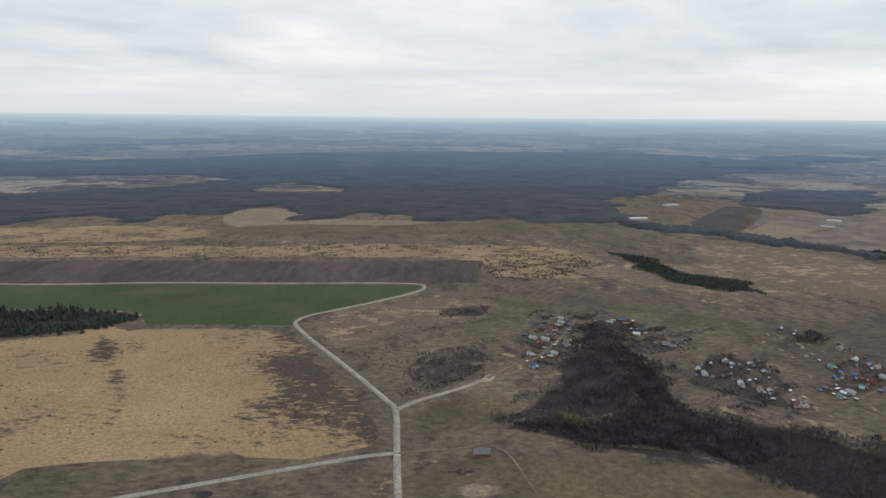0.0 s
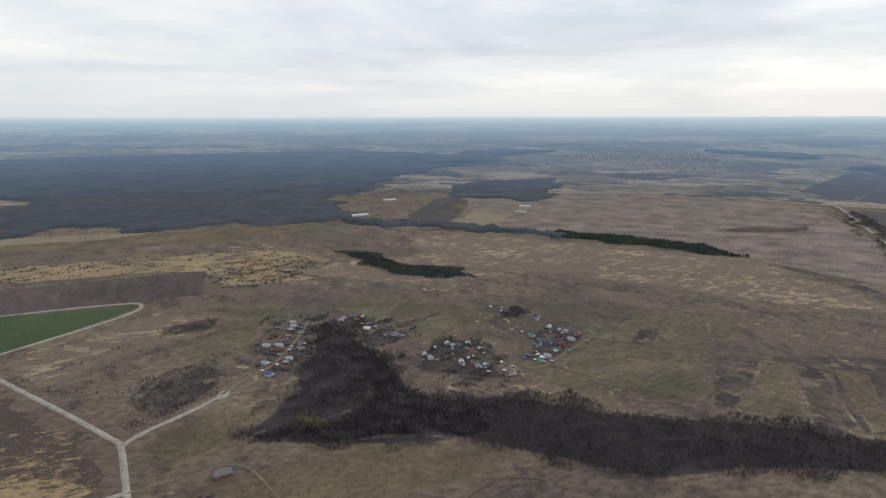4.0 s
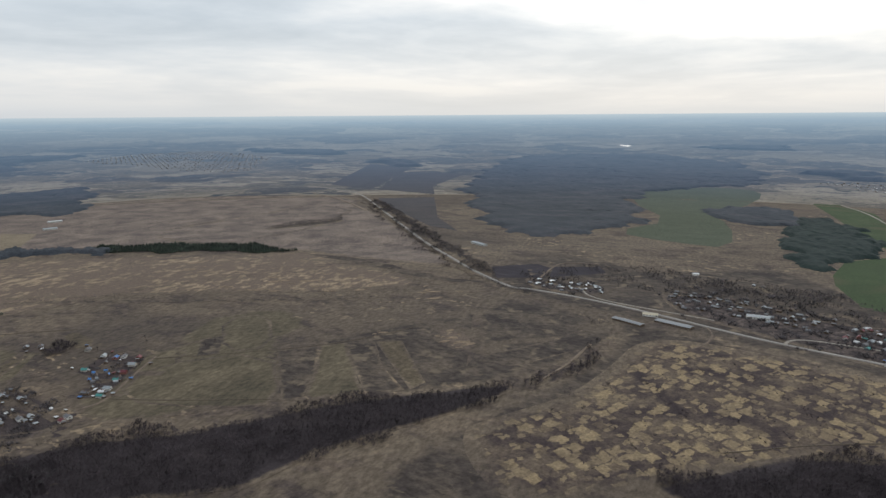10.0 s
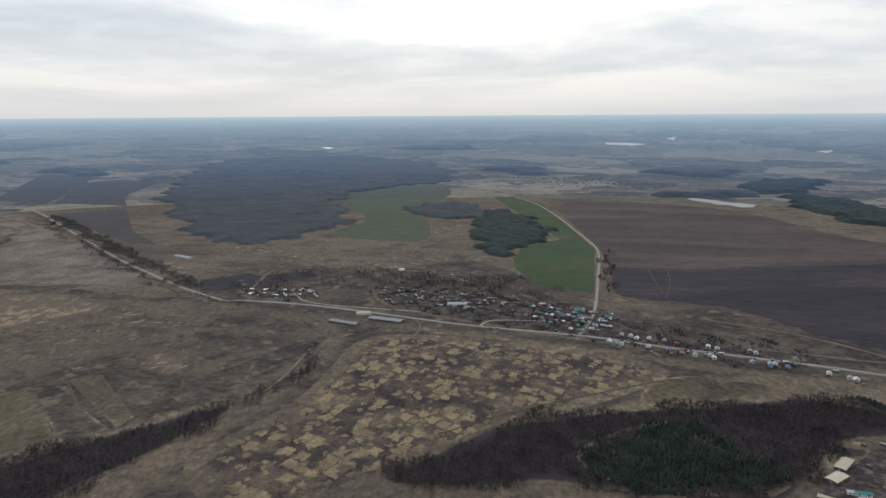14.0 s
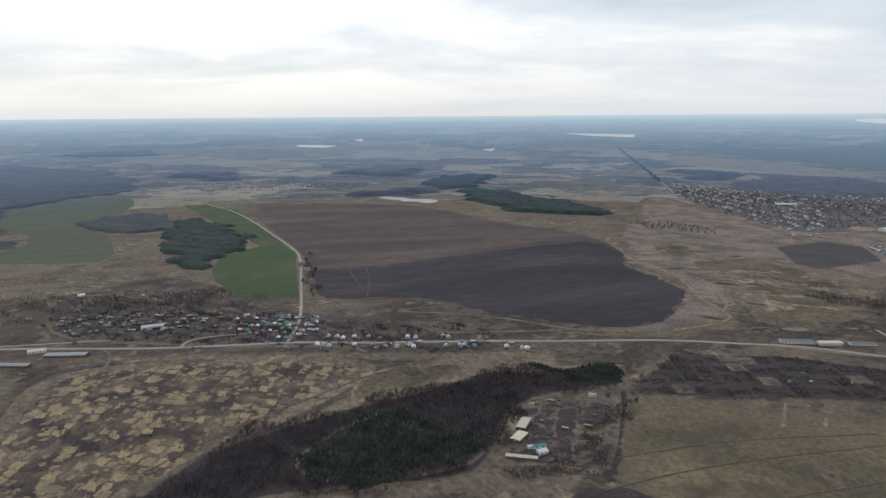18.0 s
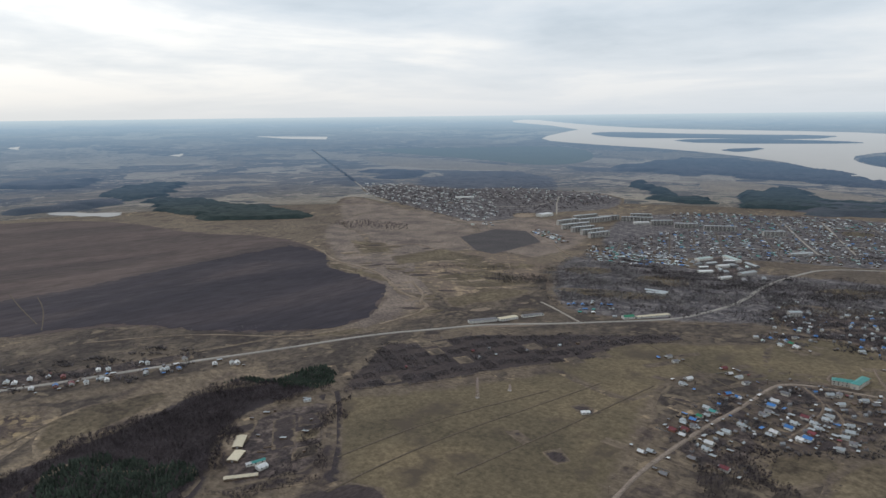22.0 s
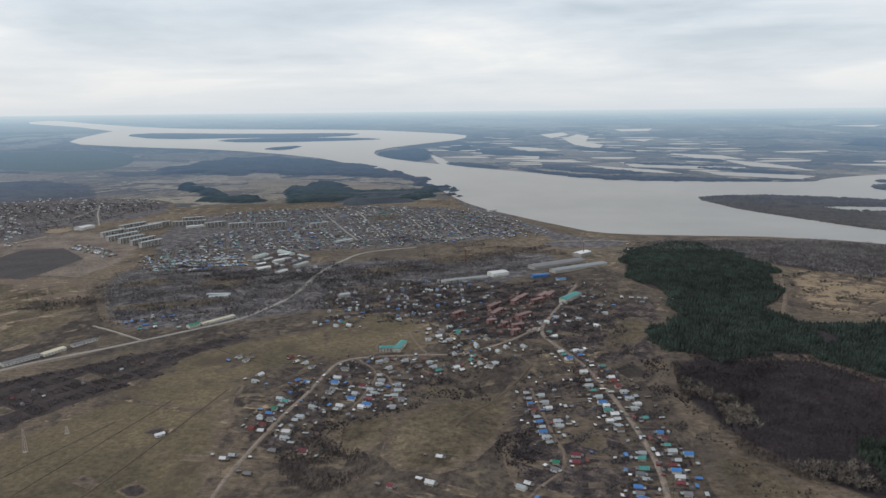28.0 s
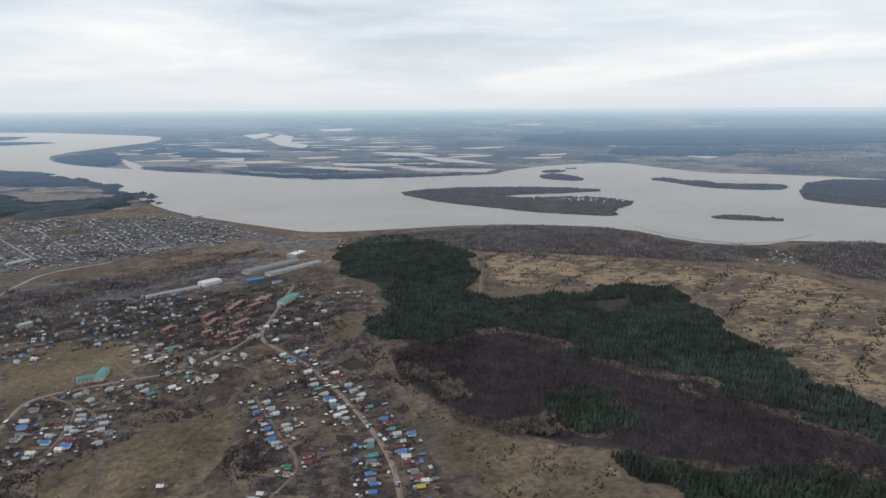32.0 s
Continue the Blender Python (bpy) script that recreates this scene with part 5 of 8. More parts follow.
strip("track", [(96.3, -798.9), (88.2, -840.1), (65.6, -889.5), (32, -941), (11, -1011)], 6, FAINT, 0.6, "worn path down the ravine", uneven=0.3)
strip("track", [(-1231, -1345), (-1233, -1228), (-1207, -1075), (-1134, -814)], 6, DIRT, 0.6, "dirt road over the hill meadow")
strip("track", [(-427, -1293), (-462, -1395), (-502, -1589)], 9, DIRT, 0.6, "sandy cut line through the pines", uneven=0.2)
strip("road", [(2620, -2050), (3162, -2363), (4292, -3014), (6902, -4532)], 10, ASPHALT, 0.7, "far straight road into the town")
for line in ([(519.4, -372.5), (523.6, -449.6), (519.6, -567.1), (501.4, -713.9), (488, -820)], [(452.6, -492.3), (446.5, -583.6), (437.5, -685.7), (429, -860)], [(569.6, -421.2), (564.9, -572.5), (525, -745)], [(237.2, 492.8), (280.5, 513.0), (313.8, 489.8)], [(591, 830), (647, 758), (733, 673), (850, 602), (932, 574)], [(477.5, 750.1), (514.1, 670.7), (574.0, 572.1)], [(421, 1232), (546, 1145), (627, 1059)], [(710.9, 65.5), (774.4, -9.8), (845.2, -130.3), (901, -219)], [(1391, -322), (1554, -329), (1685, -340)], [(1343, -318), (1489, -359), (1614, -377)],
             [(388, -1143), (360, -1209), (307, -1231), (244, -1224)], [(521, -1010), (387, -946), (328, -915)]):
    strip("track", line, 3, FAINT, 0.6, "faint wheel track over grass", uneven=0.3)
drape("rough_grass", [(1074, -1465), (984, -1649), (752, -1624), (582, -1669), (405, -1715), (208, -1777), (1, -1871), (-58, -1672), (91, -1430), (255, -1282), (432, -1244), (536, -1158), (656, -1095), (786, -1065)], TOWNPALE, 0.26, "grey-brown thicket ground below the town", "meadow", feather=60)
# dark dug and trodden ground under the villages
# past 1500 m the soil copy with haze in its colour is used
for spot in ([(48, -963), (-5, -950), (-82, -1030), (-143, -969), (-173.5, -782.8), (-183.0, -626.5), (-149.7, -559.8), (-49.9, -585.3), (22.8, -678.4), (40.8, -813.3)], [(-6, -1141), (-86, -1087), (-150, -906), (-99.3, -867.6), (-46, -997)], [(327, -954), (304, -1013), (178, -1036), (125, -982), (156, -901), (159.2, -813.0), (217.0, -786.6), (272.0, -786.8)], [(359.2, -739.4), (358, -880), (328, -941), (253.8, -853.7), (239.6, -707.5), (295.5, -672.0)], [(485, -1439), (284, -1429), (38, -1446), (-106, -1370), (-162, -1109), (-111, -979), (-15, -1114), (138, -1088), (206, -1211), (415, -1226)]):
    drape("village_ground", spot, TOWNPALE if min(math.hypot(*p) for p in spot) > 1500 else TOWNSOIL, 0.33, "dark trodden soil and gardens of a village", "ground", feather=40)
for spot in ([(456, -1156), (339, -1284), (254, -1416), (132, -1465), (-77, -1456), (-102, -1313), (97, -1260), (204, -1176)], [(1364, -2223), (1293, -2450), (778, -2794), (349, -2750), (2, -2178), (356, -1914), (799, -1730), (1025, -1563)], [(3100, -2300), (2764, -2639), (1783, -2938), (1446, -2455), (1637, -2120), (1590, -1760), (2001, -1867), (2600, -2030)], [(135, 1106), (227, 1132), (381, 1038), (349, 923), (262, 899), (151.7, 837.2), (101.9, 850.4)], [(349, 923), (444, 906), (436.4, 752.5), (387.5, 706.4), (320.3, 743.6)], [(504, 875), (584, 911), (602, 845), (483, 760), (459, 778)]):
    drape("village_ground", spot, TOWNPALE if min(math.hypot(*p) for p in spot) > 1500 else TOWNSOIL, 0.33, "dark trodden soil and gardens of a village", "ground", feather=40)
for spot in ([(1419, 297), (1462, 90), (1277, -141), (1184, -205), (1063, -469), (978, -445), (1043, -156), (1155, 70), (1219, 236)], [(1357, 574), (1385, 401), (1243, 351), (1258, 524)], [(-93, -1310), (-229, -1411), (-213, -1143), (-153, -996), (-102, -1103)]):
    drape("village_ground", spot, TOWNPALE if min(math.hypot(*p) for p in spot) > 1500 else TOWNSOIL, 0.33, "dark trodden soil and gardens of a village", "ground", feather=40)

# dotted pale grass on the open slopes
for spot in ([(679, 1865), (996, 1632), (1256, 1221), (1252, 957), (1209, 712), (1091, 774), (827, 1156), (541, 1507)], [(176, 1519), (447, 1537), (812, 1550), (1185, 1368), (1384, 1122), (1188, 956), (891, 1189), (601, 1238), (376, 1294)], [(-228, 1053), (-45, 1228), (119, 1190), (70, 1052), (-70, 986), (-136.1, 864.0)], [(948, 576), (952, 492), (876, 360), (838, 488)], [(884, -899), (1392, -1216), (1295, -1473), (1019, -1420), (927, -1258)], [(-185.5, -842.8), (-238.9, -812.0), (-305.6, -687.1), (-362.5, -595.8), (-290.1, -575.2), (-188.6, -624.9)]):
    drape("dotted_grass", spot, DASHES, 0.34, "rough grass dotted with pale tufts", "meadow")
for line, wide in (([(1621, -1108), (1487, -1055), (1407, -1045), (1294, -1042), (1204, -1009), (1079, -944), (1008, -938), (961, -919), (938, -875), (936, -831), (935, -775)], 9), ([(1611, -1224), (1525, -1242), (1510, -1361), (1394, -1346)], 7), ([(1380, -999), (1309, -1000), (1349, -1051)], 6), ([(1120, -1020), (1027, -971), (986, -918)], 7), ([(1206, -347), (1123, -525), (986, -624), (948, -733)], 5), ([(1191, -1638), (1085, -1544), (993, -1515)], 5), ([(982, 298), (867, 298), (808.6, 306.4)], 5), ([(2382, 2071), (2248, 1786), (2016, 1494)], 9)):
    strip("eroded_bank", line, wide, BANK, 1.2, "pale eroded sandy bank of a stream", "bank", uneven=0.6)
for line in ([(772, -2615), (510, -2062)], [(901, -2573), (580, -1992)], [(603, -2672), (378, -2105)], [(464, -2652), (279, -2135)], [(964, -2076), (690, -2217), (410, -2178)], [(984, -1802), (725, -1983), (549, -2005), (255, -2088)], [(1261, -2391), (901, -2446), (488, -2553), (236, -2512)], [(1895, -2157), (1761, -2265), (1852, -2527)], [(1927, -2631), (1568, -2152)], [(1688, -1664), (1608, -1804), (1596, -1930)], [(363, -2029), (220, -2077), (89, -2288)], [(-16, -2039), (-162, -2082), (-228, -2035)], [(817, -1100), (760, -1079), (683, -1042)]):
    strip("street", line, 6, GRAVEL, 0.7, "pale gravel street of the town", uneven=0.15)
for line in ([(1636, -1131), (1474, -1047), (1321, -1025), (1203, -1019), (1092, -951), (1031, -963), (995, -938), (1077, -931), (1173, -986), (1273, -989), (1398, -986), (1550, -1053)], [(984, -668), (938, -735), (949, -852), (947, -913), (922, -901), (911, -819), (911, -714), (955, -649)], [(1400, -1181), (1389, -1362), (1212, -1363), (1145, -1269), (1277, -1215), (1297, -1115)], [(1145, -1092), (1110, -1232), (983, -1252), (975, -1182), (1067, -1091)], [(977, -969), (958, -1124), (868, -1170), (879, -1070), (918, -944)], [(1693, -1263), (1574, -1302), (1452, -1244), (1494, -1156)]):
    drape("eroded_ground", torn(line, 7), SLOPE, 0.5, "tan eroded grass along a stream", "meadow", feather=14)
drape("sports_ground", [(1706, -2063), (1649, -2139), (1568, -2019), (1643, -1971)], SAND, 0.6, "bare sandy sports ground", "ground", feather=8)
drape("sports_ground", [(669, -2457), (580, -2488), (548, -2402), (631, -2361)], OLIVE, 0.6, "grass sports ground in the town", "ground", feather=8)
drape("works_yard", [(782, -1695), (755, -1797), (603, -1689), (619, -1547), (710, -1583)], TOWNSOIL, 0.5, "grey trodden yard of the works", "yard", feather=4, smooth=0)
drape("station_yard", [(818, -886), (756, -975), (725, -984), (732, -961), (803, -877)], DIRT, 0.55, "trodden dirt yard by the road", "yard", smooth=0)
drape("village_square", [(31, -1150), (10, -1172), (-5, -1165), (13, -1140)], GRAVEL, 0.75, "pale gravel square at the crossing", "yard")
drape("river_beach", [(35, -2018), (-90, -2104), (-220, -2094), (-225, -1993), (-125, -1876), (10, -1926)], TOWNPALE, 0.5, "trodden bank above the river", "ground", feather=20)


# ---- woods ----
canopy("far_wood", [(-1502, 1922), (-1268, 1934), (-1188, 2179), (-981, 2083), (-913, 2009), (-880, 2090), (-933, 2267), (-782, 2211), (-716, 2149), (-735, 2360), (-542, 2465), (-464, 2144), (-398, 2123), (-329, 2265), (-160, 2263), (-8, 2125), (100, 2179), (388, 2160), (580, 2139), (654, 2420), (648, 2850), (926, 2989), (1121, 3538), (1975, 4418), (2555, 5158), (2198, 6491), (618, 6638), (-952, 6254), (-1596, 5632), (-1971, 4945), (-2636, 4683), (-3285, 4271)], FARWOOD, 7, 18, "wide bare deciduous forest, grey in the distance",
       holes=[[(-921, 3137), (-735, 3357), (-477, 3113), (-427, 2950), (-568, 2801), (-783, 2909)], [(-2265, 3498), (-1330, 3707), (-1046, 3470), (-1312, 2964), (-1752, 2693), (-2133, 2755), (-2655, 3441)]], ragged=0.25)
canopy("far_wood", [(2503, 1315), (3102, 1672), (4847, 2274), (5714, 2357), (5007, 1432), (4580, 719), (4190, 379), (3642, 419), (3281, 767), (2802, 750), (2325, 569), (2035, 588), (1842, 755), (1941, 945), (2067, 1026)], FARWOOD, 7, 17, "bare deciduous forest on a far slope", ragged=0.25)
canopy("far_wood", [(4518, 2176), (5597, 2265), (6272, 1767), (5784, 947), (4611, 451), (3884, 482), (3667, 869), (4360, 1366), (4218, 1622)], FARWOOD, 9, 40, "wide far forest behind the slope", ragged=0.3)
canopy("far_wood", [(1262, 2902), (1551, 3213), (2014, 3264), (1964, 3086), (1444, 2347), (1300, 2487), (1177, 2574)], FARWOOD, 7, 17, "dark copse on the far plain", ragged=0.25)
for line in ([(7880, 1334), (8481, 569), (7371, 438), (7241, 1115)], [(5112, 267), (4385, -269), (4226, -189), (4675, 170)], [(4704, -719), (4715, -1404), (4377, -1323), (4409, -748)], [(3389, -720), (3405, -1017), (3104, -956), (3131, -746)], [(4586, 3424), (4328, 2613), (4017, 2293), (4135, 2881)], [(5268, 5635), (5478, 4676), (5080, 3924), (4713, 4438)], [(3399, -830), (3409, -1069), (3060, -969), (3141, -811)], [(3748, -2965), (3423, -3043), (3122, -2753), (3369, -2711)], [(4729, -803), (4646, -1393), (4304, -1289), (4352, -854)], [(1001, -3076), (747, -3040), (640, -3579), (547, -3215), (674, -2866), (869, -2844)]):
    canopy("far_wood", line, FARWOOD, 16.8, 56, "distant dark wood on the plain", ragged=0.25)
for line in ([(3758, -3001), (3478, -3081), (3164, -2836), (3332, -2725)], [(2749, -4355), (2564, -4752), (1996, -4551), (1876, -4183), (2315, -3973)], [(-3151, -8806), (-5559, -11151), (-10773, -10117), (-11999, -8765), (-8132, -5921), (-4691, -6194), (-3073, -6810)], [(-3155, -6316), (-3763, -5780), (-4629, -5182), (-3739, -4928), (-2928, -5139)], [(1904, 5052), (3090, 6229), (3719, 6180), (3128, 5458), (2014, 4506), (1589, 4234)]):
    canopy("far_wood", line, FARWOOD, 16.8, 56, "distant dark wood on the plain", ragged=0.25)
canopy("pine_wood", [(2368, 120), (2686, 60), (2481, -47), (2039, -144), (1876, -23), (1708, -15), (1805, 68), (2066, 112)], FARGREEN, 8, 11, "dark pine wood between green fields", ragged=0.3)
canopy("pine_wood", [(3193, -1208), (3228, -1336), (2724, -1427), (2363, -1491), (2205, -1396), (2261, -1217), (2716, -1104)], FARGREEN, 13.2, 17, "dark pine wood by the pond", ragged=0.3)
canopy("pine_wood", [(3961, -1285), (4029, -1662), (3740, -1578), (3204, -1127), (3477, -1130)], FARGREEN, 13.2, 22, "dark pine wood", ragged=0.3)
canopy("bare_wood", [(2604, 416), (2846, 341), (2726, 128), (2499, 76), (2370, 149), (2343, 281)], FARWOOD, 7, 14, "bare copse between green fields", ragged=0.3)
canopy("pine_wood", [(2070, -3484), (1971, -3443), (1602, -3018), (1266, -2880), (1239, -2769), (1550, -2862)], FARGREEN, 14.4, 20, "dark pine belt above the town", ragged=0.3)
canopy("pine_wood", [(1284, -2990), (1344, -3526), (1286, -3641), (1000, -3252), (698, -3169), (640, -3579), (547, -3215), (683, -2902), (1047, -2829)], FARGREEN, 14.4, 20, "dark pine wood above the town", ragged=0.3)
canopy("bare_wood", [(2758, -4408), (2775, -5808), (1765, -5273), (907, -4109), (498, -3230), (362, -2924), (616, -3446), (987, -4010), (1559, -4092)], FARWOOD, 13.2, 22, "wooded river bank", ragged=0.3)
_q = np.linspace(0, 1, 420)
_r = np.random.RandomState(63)
plant("tree_belt", 3270 + 3660 * _q ** 1.3 + _r.uniform(-9, 9, 420), -2420 - 2100 * _q ** 1.3 + _r.uniform(-9, 9, 420), BARES, 13, FARWOOD, "dark tree belt along the straight road", "trees", 63)
canopy("bare_wood", [(3063, -2681), (3257, -3526), (2705, -3516), (2166, -2923), (2408, -2705), (2653, -2485)], FLOODWOOD, 4, 20, "low grey thicket behind the town", ragged=0.9, stray=1.2)
# islands and flood meadows in the river
BIGISLAND = [(-577, -3131), (-739, -3236), (-944, -3266), (-1363, -3155), (-1606, -2944), (-1267, -2927), (-1112, -2937), (-1019, -2895), (-1111, -2798), (-1338, -2791), (-1471, -2653), (-1495, -2527), (-1290, -2378), (-1233, -2179), (-1073, -2314), (-879, -2551), (-716, -2804)]
for line, high in ((BIGISLAND, 7), ([(-2221, -2493), (-2795, -3068), (-3267, -2918), (-3290, -2626), (-2426, -1921), (-2214, -2268)], 7), ([(-1516, -3722), (-1601, -3806), (-1678, -3825), (-1722, -3548), (-1627, -3361), (-1476, -3539)], 6), ([(-1999, -3368), (-2176, -3420), (-2149, -3251), (-2267, -3171), (-2225, -3025), (-2544, -2935), (-2380, -2722), (-2213, -2777), (-2050, -2942), (-2047, -3164)], 6), ([(-1550, -2128), (-1644, -2126), (-1754, -2013), (-1721, -1962), (-1529, -2054)], 6), ([(-1652, -4018), (-1816, -4060), (-1802, -3946), (-1628, -3872)], 6), ([(-1849, -4135), (-1952, -4154), (-1934, -4075)], 6)):
    drape("island", line, FLOOD, 3.0, "low wooded river island", "island", smooth=1)
    canopy("bare_wood", line, FLOODWOOD, high, 8, "bare grey flood trees on an island", ragged=0.55, stray=0.15)
for line, high in (([(8174, -11851), (8115, -13033), (5726, -12007), (3623, -12478), (3402, -10443), (4905, -10283), (6017, -9656)], 10), ([(3242, -7085), (2976, -7817), (2803, -6694)], 8), ([(5012, -9315), (4329, -10345), (2909, -10022), (2415, -9446), (4036, -8458)], 8)):
    drape("island", line, FLOOD, 3.0, "low wooded river island", "island")
    canopy("bare_wood", line, FARWOOD, high, 12, "bare grey flood trees on an island", ragged=0.4, stray=0.4)
for line in ([(1711, -6258), (1643, -6831), (1432, -7193), (1163, -6137), (1060, -5275), (1350, -5584)], [(1218, -7115), (1067, -7892), (925, -7200), (1042, -6618)], [(886, -5118), (670, -5145), (371, -4674), (616, -4711)], [(374, -4718), (-177, -4140), (-544, -4133), (-1268, -3937), (-703, -3865), (-137, -3945)], [(204, -4892), (-310, -4628), (-570, -4324), (-152, -4338)], [(876, -6812), (585, -6887), (-32, -6160), (61, -5895), (609, -6086)], [(-353, -5237), (-686, -5183), (-1147, -4910), (-663, -5017)], [(-890, -4886), (-1432, -4446), (-1320, -4341), (-929, -4663)], [(-43, -7478), (-484, -7092), (-767, -6585), (-342, -6553)], [(-782, -5895), (-1284, -5497), (-1057, -5305)]):
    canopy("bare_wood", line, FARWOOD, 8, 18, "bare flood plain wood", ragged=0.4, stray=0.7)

# near stands, tree by tree
bare_stand([(94.7, 660.0), (124.5, 692.0), (179.0, 704.8), (221.5, 734.5), (231.7, 835.1), (250, 903), (293, 915), (285.7, 817.5), (273.0, 737.6), (306.2, 709.7), (374.9, 682.4), (441.5, 619.2), (473.0, 562.0), (436.0, 622.0), (483.1, 579.6), (533.0, 537.3), (600.7, 507.1), (710.0, 410.2), (760.1, 355.4), (773.3, 314.4), (718.5, 334.5), (636.2, 365.5), (506.6, 426.8), (431.8, 436.0), (387.8, 444.0), (377.2, 455.6), (349.0, 502.9), (407.5, 440.4), (368.6, 483.5), (305.3, 561.4), (262.9, 605.7), (208.5, 628.5), (120.3, 637.9)], "dark bare gully wood of small leafless trees", 4.7, 6.5, 1, shapes=BARES)
bare_stand([(186, 975), (222, 1084), (274, 1077), (301, 941), (248.8, 853.2), (226.6, 751.7), (166.8, 709.0), (127.2, 706.4), (144.3, 797.9)], "sparse bare thicket behind the hamlet", 4.6, 5.0, 15, thin=(20, -0.35), floor=False)
bare_stand([(44, 676), (93, 727), (144, 813), (154, 892), (194, 914), (221, 1064), (272, 1063), (276, 909), (288, 832), (274, 717), (338, 684), (337, 601), (264, 588), (180, 613), (110, 651)], "bare thicket of the gully's upper end", 4.6, 5.0, 58, mat=HAZETWIG, thin=(15, -0.4))
bare_stand([(49.7, 675.4), (89.1, 704.2), (133.2, 704.4), (105.9, 656.1)], "bare scrub at the wood's end", 5, 6, 16, thin=(26, -0.2))
bare_stand([(590.4, -269.1), (566.0, -392.7), (744, -543), (749, -531), (579.4, -388.6), (601.9, -279.5)], "bare hedge round the farm yard", 5, 5, 17, floor=False)
bare_stand([(548, 1525), (755, 1245), (901, 969), (1219, 598), (1199, 588), (881, 947), (740, 1223), (538, 1498)], "thin scrub along a dry gully", 9, 3.5, 18, floor=False, thin=(30, 0.2))
bare_stand([(1304, 1226), (1326, 979), (1250, 737), (1286, 619), (1259, 619), (1214, 744), (1274, 974)], "thin scrub along a dry gully", 9, 3.5, 19, floor=False, thin=(30, 0.0))
bare_stand([(1517, 292), (1538, -8), (1450, -82), (1386, 85), (1436, 254)], "bare trees behind the village", 8, 7, 21, floor=False, mat=HAZETWIG, thin=(40, -0.2))
bare_stand([(527, -1541), (322, -1748), (13, -2027), (-5, -1878), (144, -1682), (279, -1537), (440, -1451)], "bare trees below the town", 6.5, 6, 22, floor=False, mat=HAZETWIG, thin=(46, -0.1))
bare_stand([(1263, -1176), (1129, -1287), (910, -1298), (921, -1190), (1124, -1122)], "bare scrub along the stream", 7, 5, 23, floor=False, mat=HAZETWIG, thin=(40, 0.0))
bare_stand([(-199, -999), (-226, -1042), (-367, -1067), (-309, -974), (-241, -882), (-211, -890)], "bare trees at the wood's edge", 6, 8, 24, floor=False, thin=(24, -0.2))
bare_stand([(759.6, 323.6), (799.1, 302.5), (852, 300), (924, 279), (1016, 292), (1015, 284), (922, 262), (826.7, 282.8), (767.8, 296.8)], "thin line of bare trees along the gully", 7.2, 9, 2)
FARMHOLE = [(703.6, -346.7), (742.8, -400.0), (752, -513), (741, -541), (576.2, -410.7), (595.8, -289.0), (638.9, -312.8)]
NEARPINES = [(697.5, -85.8), (772.5, -177.8), (774.9, -236.2), (720.7, -228.8), (680.6, -303.5), (618.6, -289.0), (610.3, -216.8), (626.2, -131.7), (653.7, -93.7)]
STRIPPINES = [(888, -391), (844, -506), (829, -597), (776, -573), (754, -534), (806, -509), (864, -440)]
bare_stand([(593.6, 127.4), (661.7, 72.4), (733.7, 16.2), (762.7, -50.7), (799.9, -146.4), (819.1, -240.0), (851, -336), (877, -395), (815, -515), (779, -557), (754, -534), (762, -516), (749.5, -403.1), (711.0, -349.9), (639.4, -309.9), (597.7, -277.8), (594.0, -235.3), (611.5, -158.3), (624.6, -44.3), (603.2, 11.8)], "dark bare wood by the farm yard", 4.7, 7.5, 3, [FARMHOLE, NEARPINES, STRIPPINES])
pine_stand(NEARPINES, "dark pine stand in the bare wood", 4, 6, 4)
pine_stand(STRIPPINES, "dark pine strip along the bare wood", 3.6, 5.5, 5)
pine_stand([(404, 1645), (468, 1608), (503, 1490), (534, 1435), (606, 1367), (627, 1254), (456, 1358)], "dark green pine plantation wedge", 4.0, 4.0, 6, smooth=0)
pine_stand([(-855, 1071), (-607, 1104), (-496, 1099), (-485, 1041), (-571, 971), (-716, 888)], "dark green young pine wood", 7.7, 9.6, 7, thin=(24, -0.6))
pine_stand([(1076, 1725), (1276, 1460), (1335, 1318), (1308, 1178), (1277, 1261), (1138, 1461), (1041, 1649)], "long dark pine shelter belt", 5.4, 7.2, 8, smooth=0)
HILLPINES = [(-176, -1747), (-280, -1988), (-389, -2030), (-426, -1876), (-501, -1624), (-436, -1362), (-405, -1299), (-461, -1253), (-598, -1261), (-785, -1296), (-841, -1256), (-819, -1124), (-780, -1018), (-802, -929), (-779, -838), (-778, -731), (-782, -673), (-799, -588), (-721.0, -524.3), (-700, -618), (-656, -695), (-626, -767), (-639, -848), (-559, -855), (-523, -926), (-472, -1075), (-403, -1116), (-310, -1077), (-233, -1080), (-180, -1105), (-173, -1192), (-247, -1256), (-245, -1372), (-163, -1478)]
SPOTPINES = [(-401, -841), (-443, -840), (-466, -802), (-445.4, -733.6), (-396.8, -685.6), (-358.9, -712.3), (-367.8, -774.4)]
LOWPINES = [(-390.4, -659.9), (-443.8, -619.6), (-516.3, -583.6), (-634.3, -534.5), (-676.4, -488.0), (-587.5, -415.3), (-426.5, -501.1), (-407.3, -583.3), (-378.8, -613.6)]
pine_stand(HILLPINES, "dark green pine forest on the river hill", 4.5, 7.5, 9, [[(-610, -1208), (-693, -1226), (-714, -1184), (-644, -1157)], [(-443, -1232), (-473, -1235), (-482, -1181), (-451, -1176)]], mat=HILLPINE)
pine_stand(SPOTPINES, "round dark pine clump in the bare wood", 4, 9, 10)
pine_stand(LOWPINES, "dark pine stand at the wood's foot", 4, 9, 11)
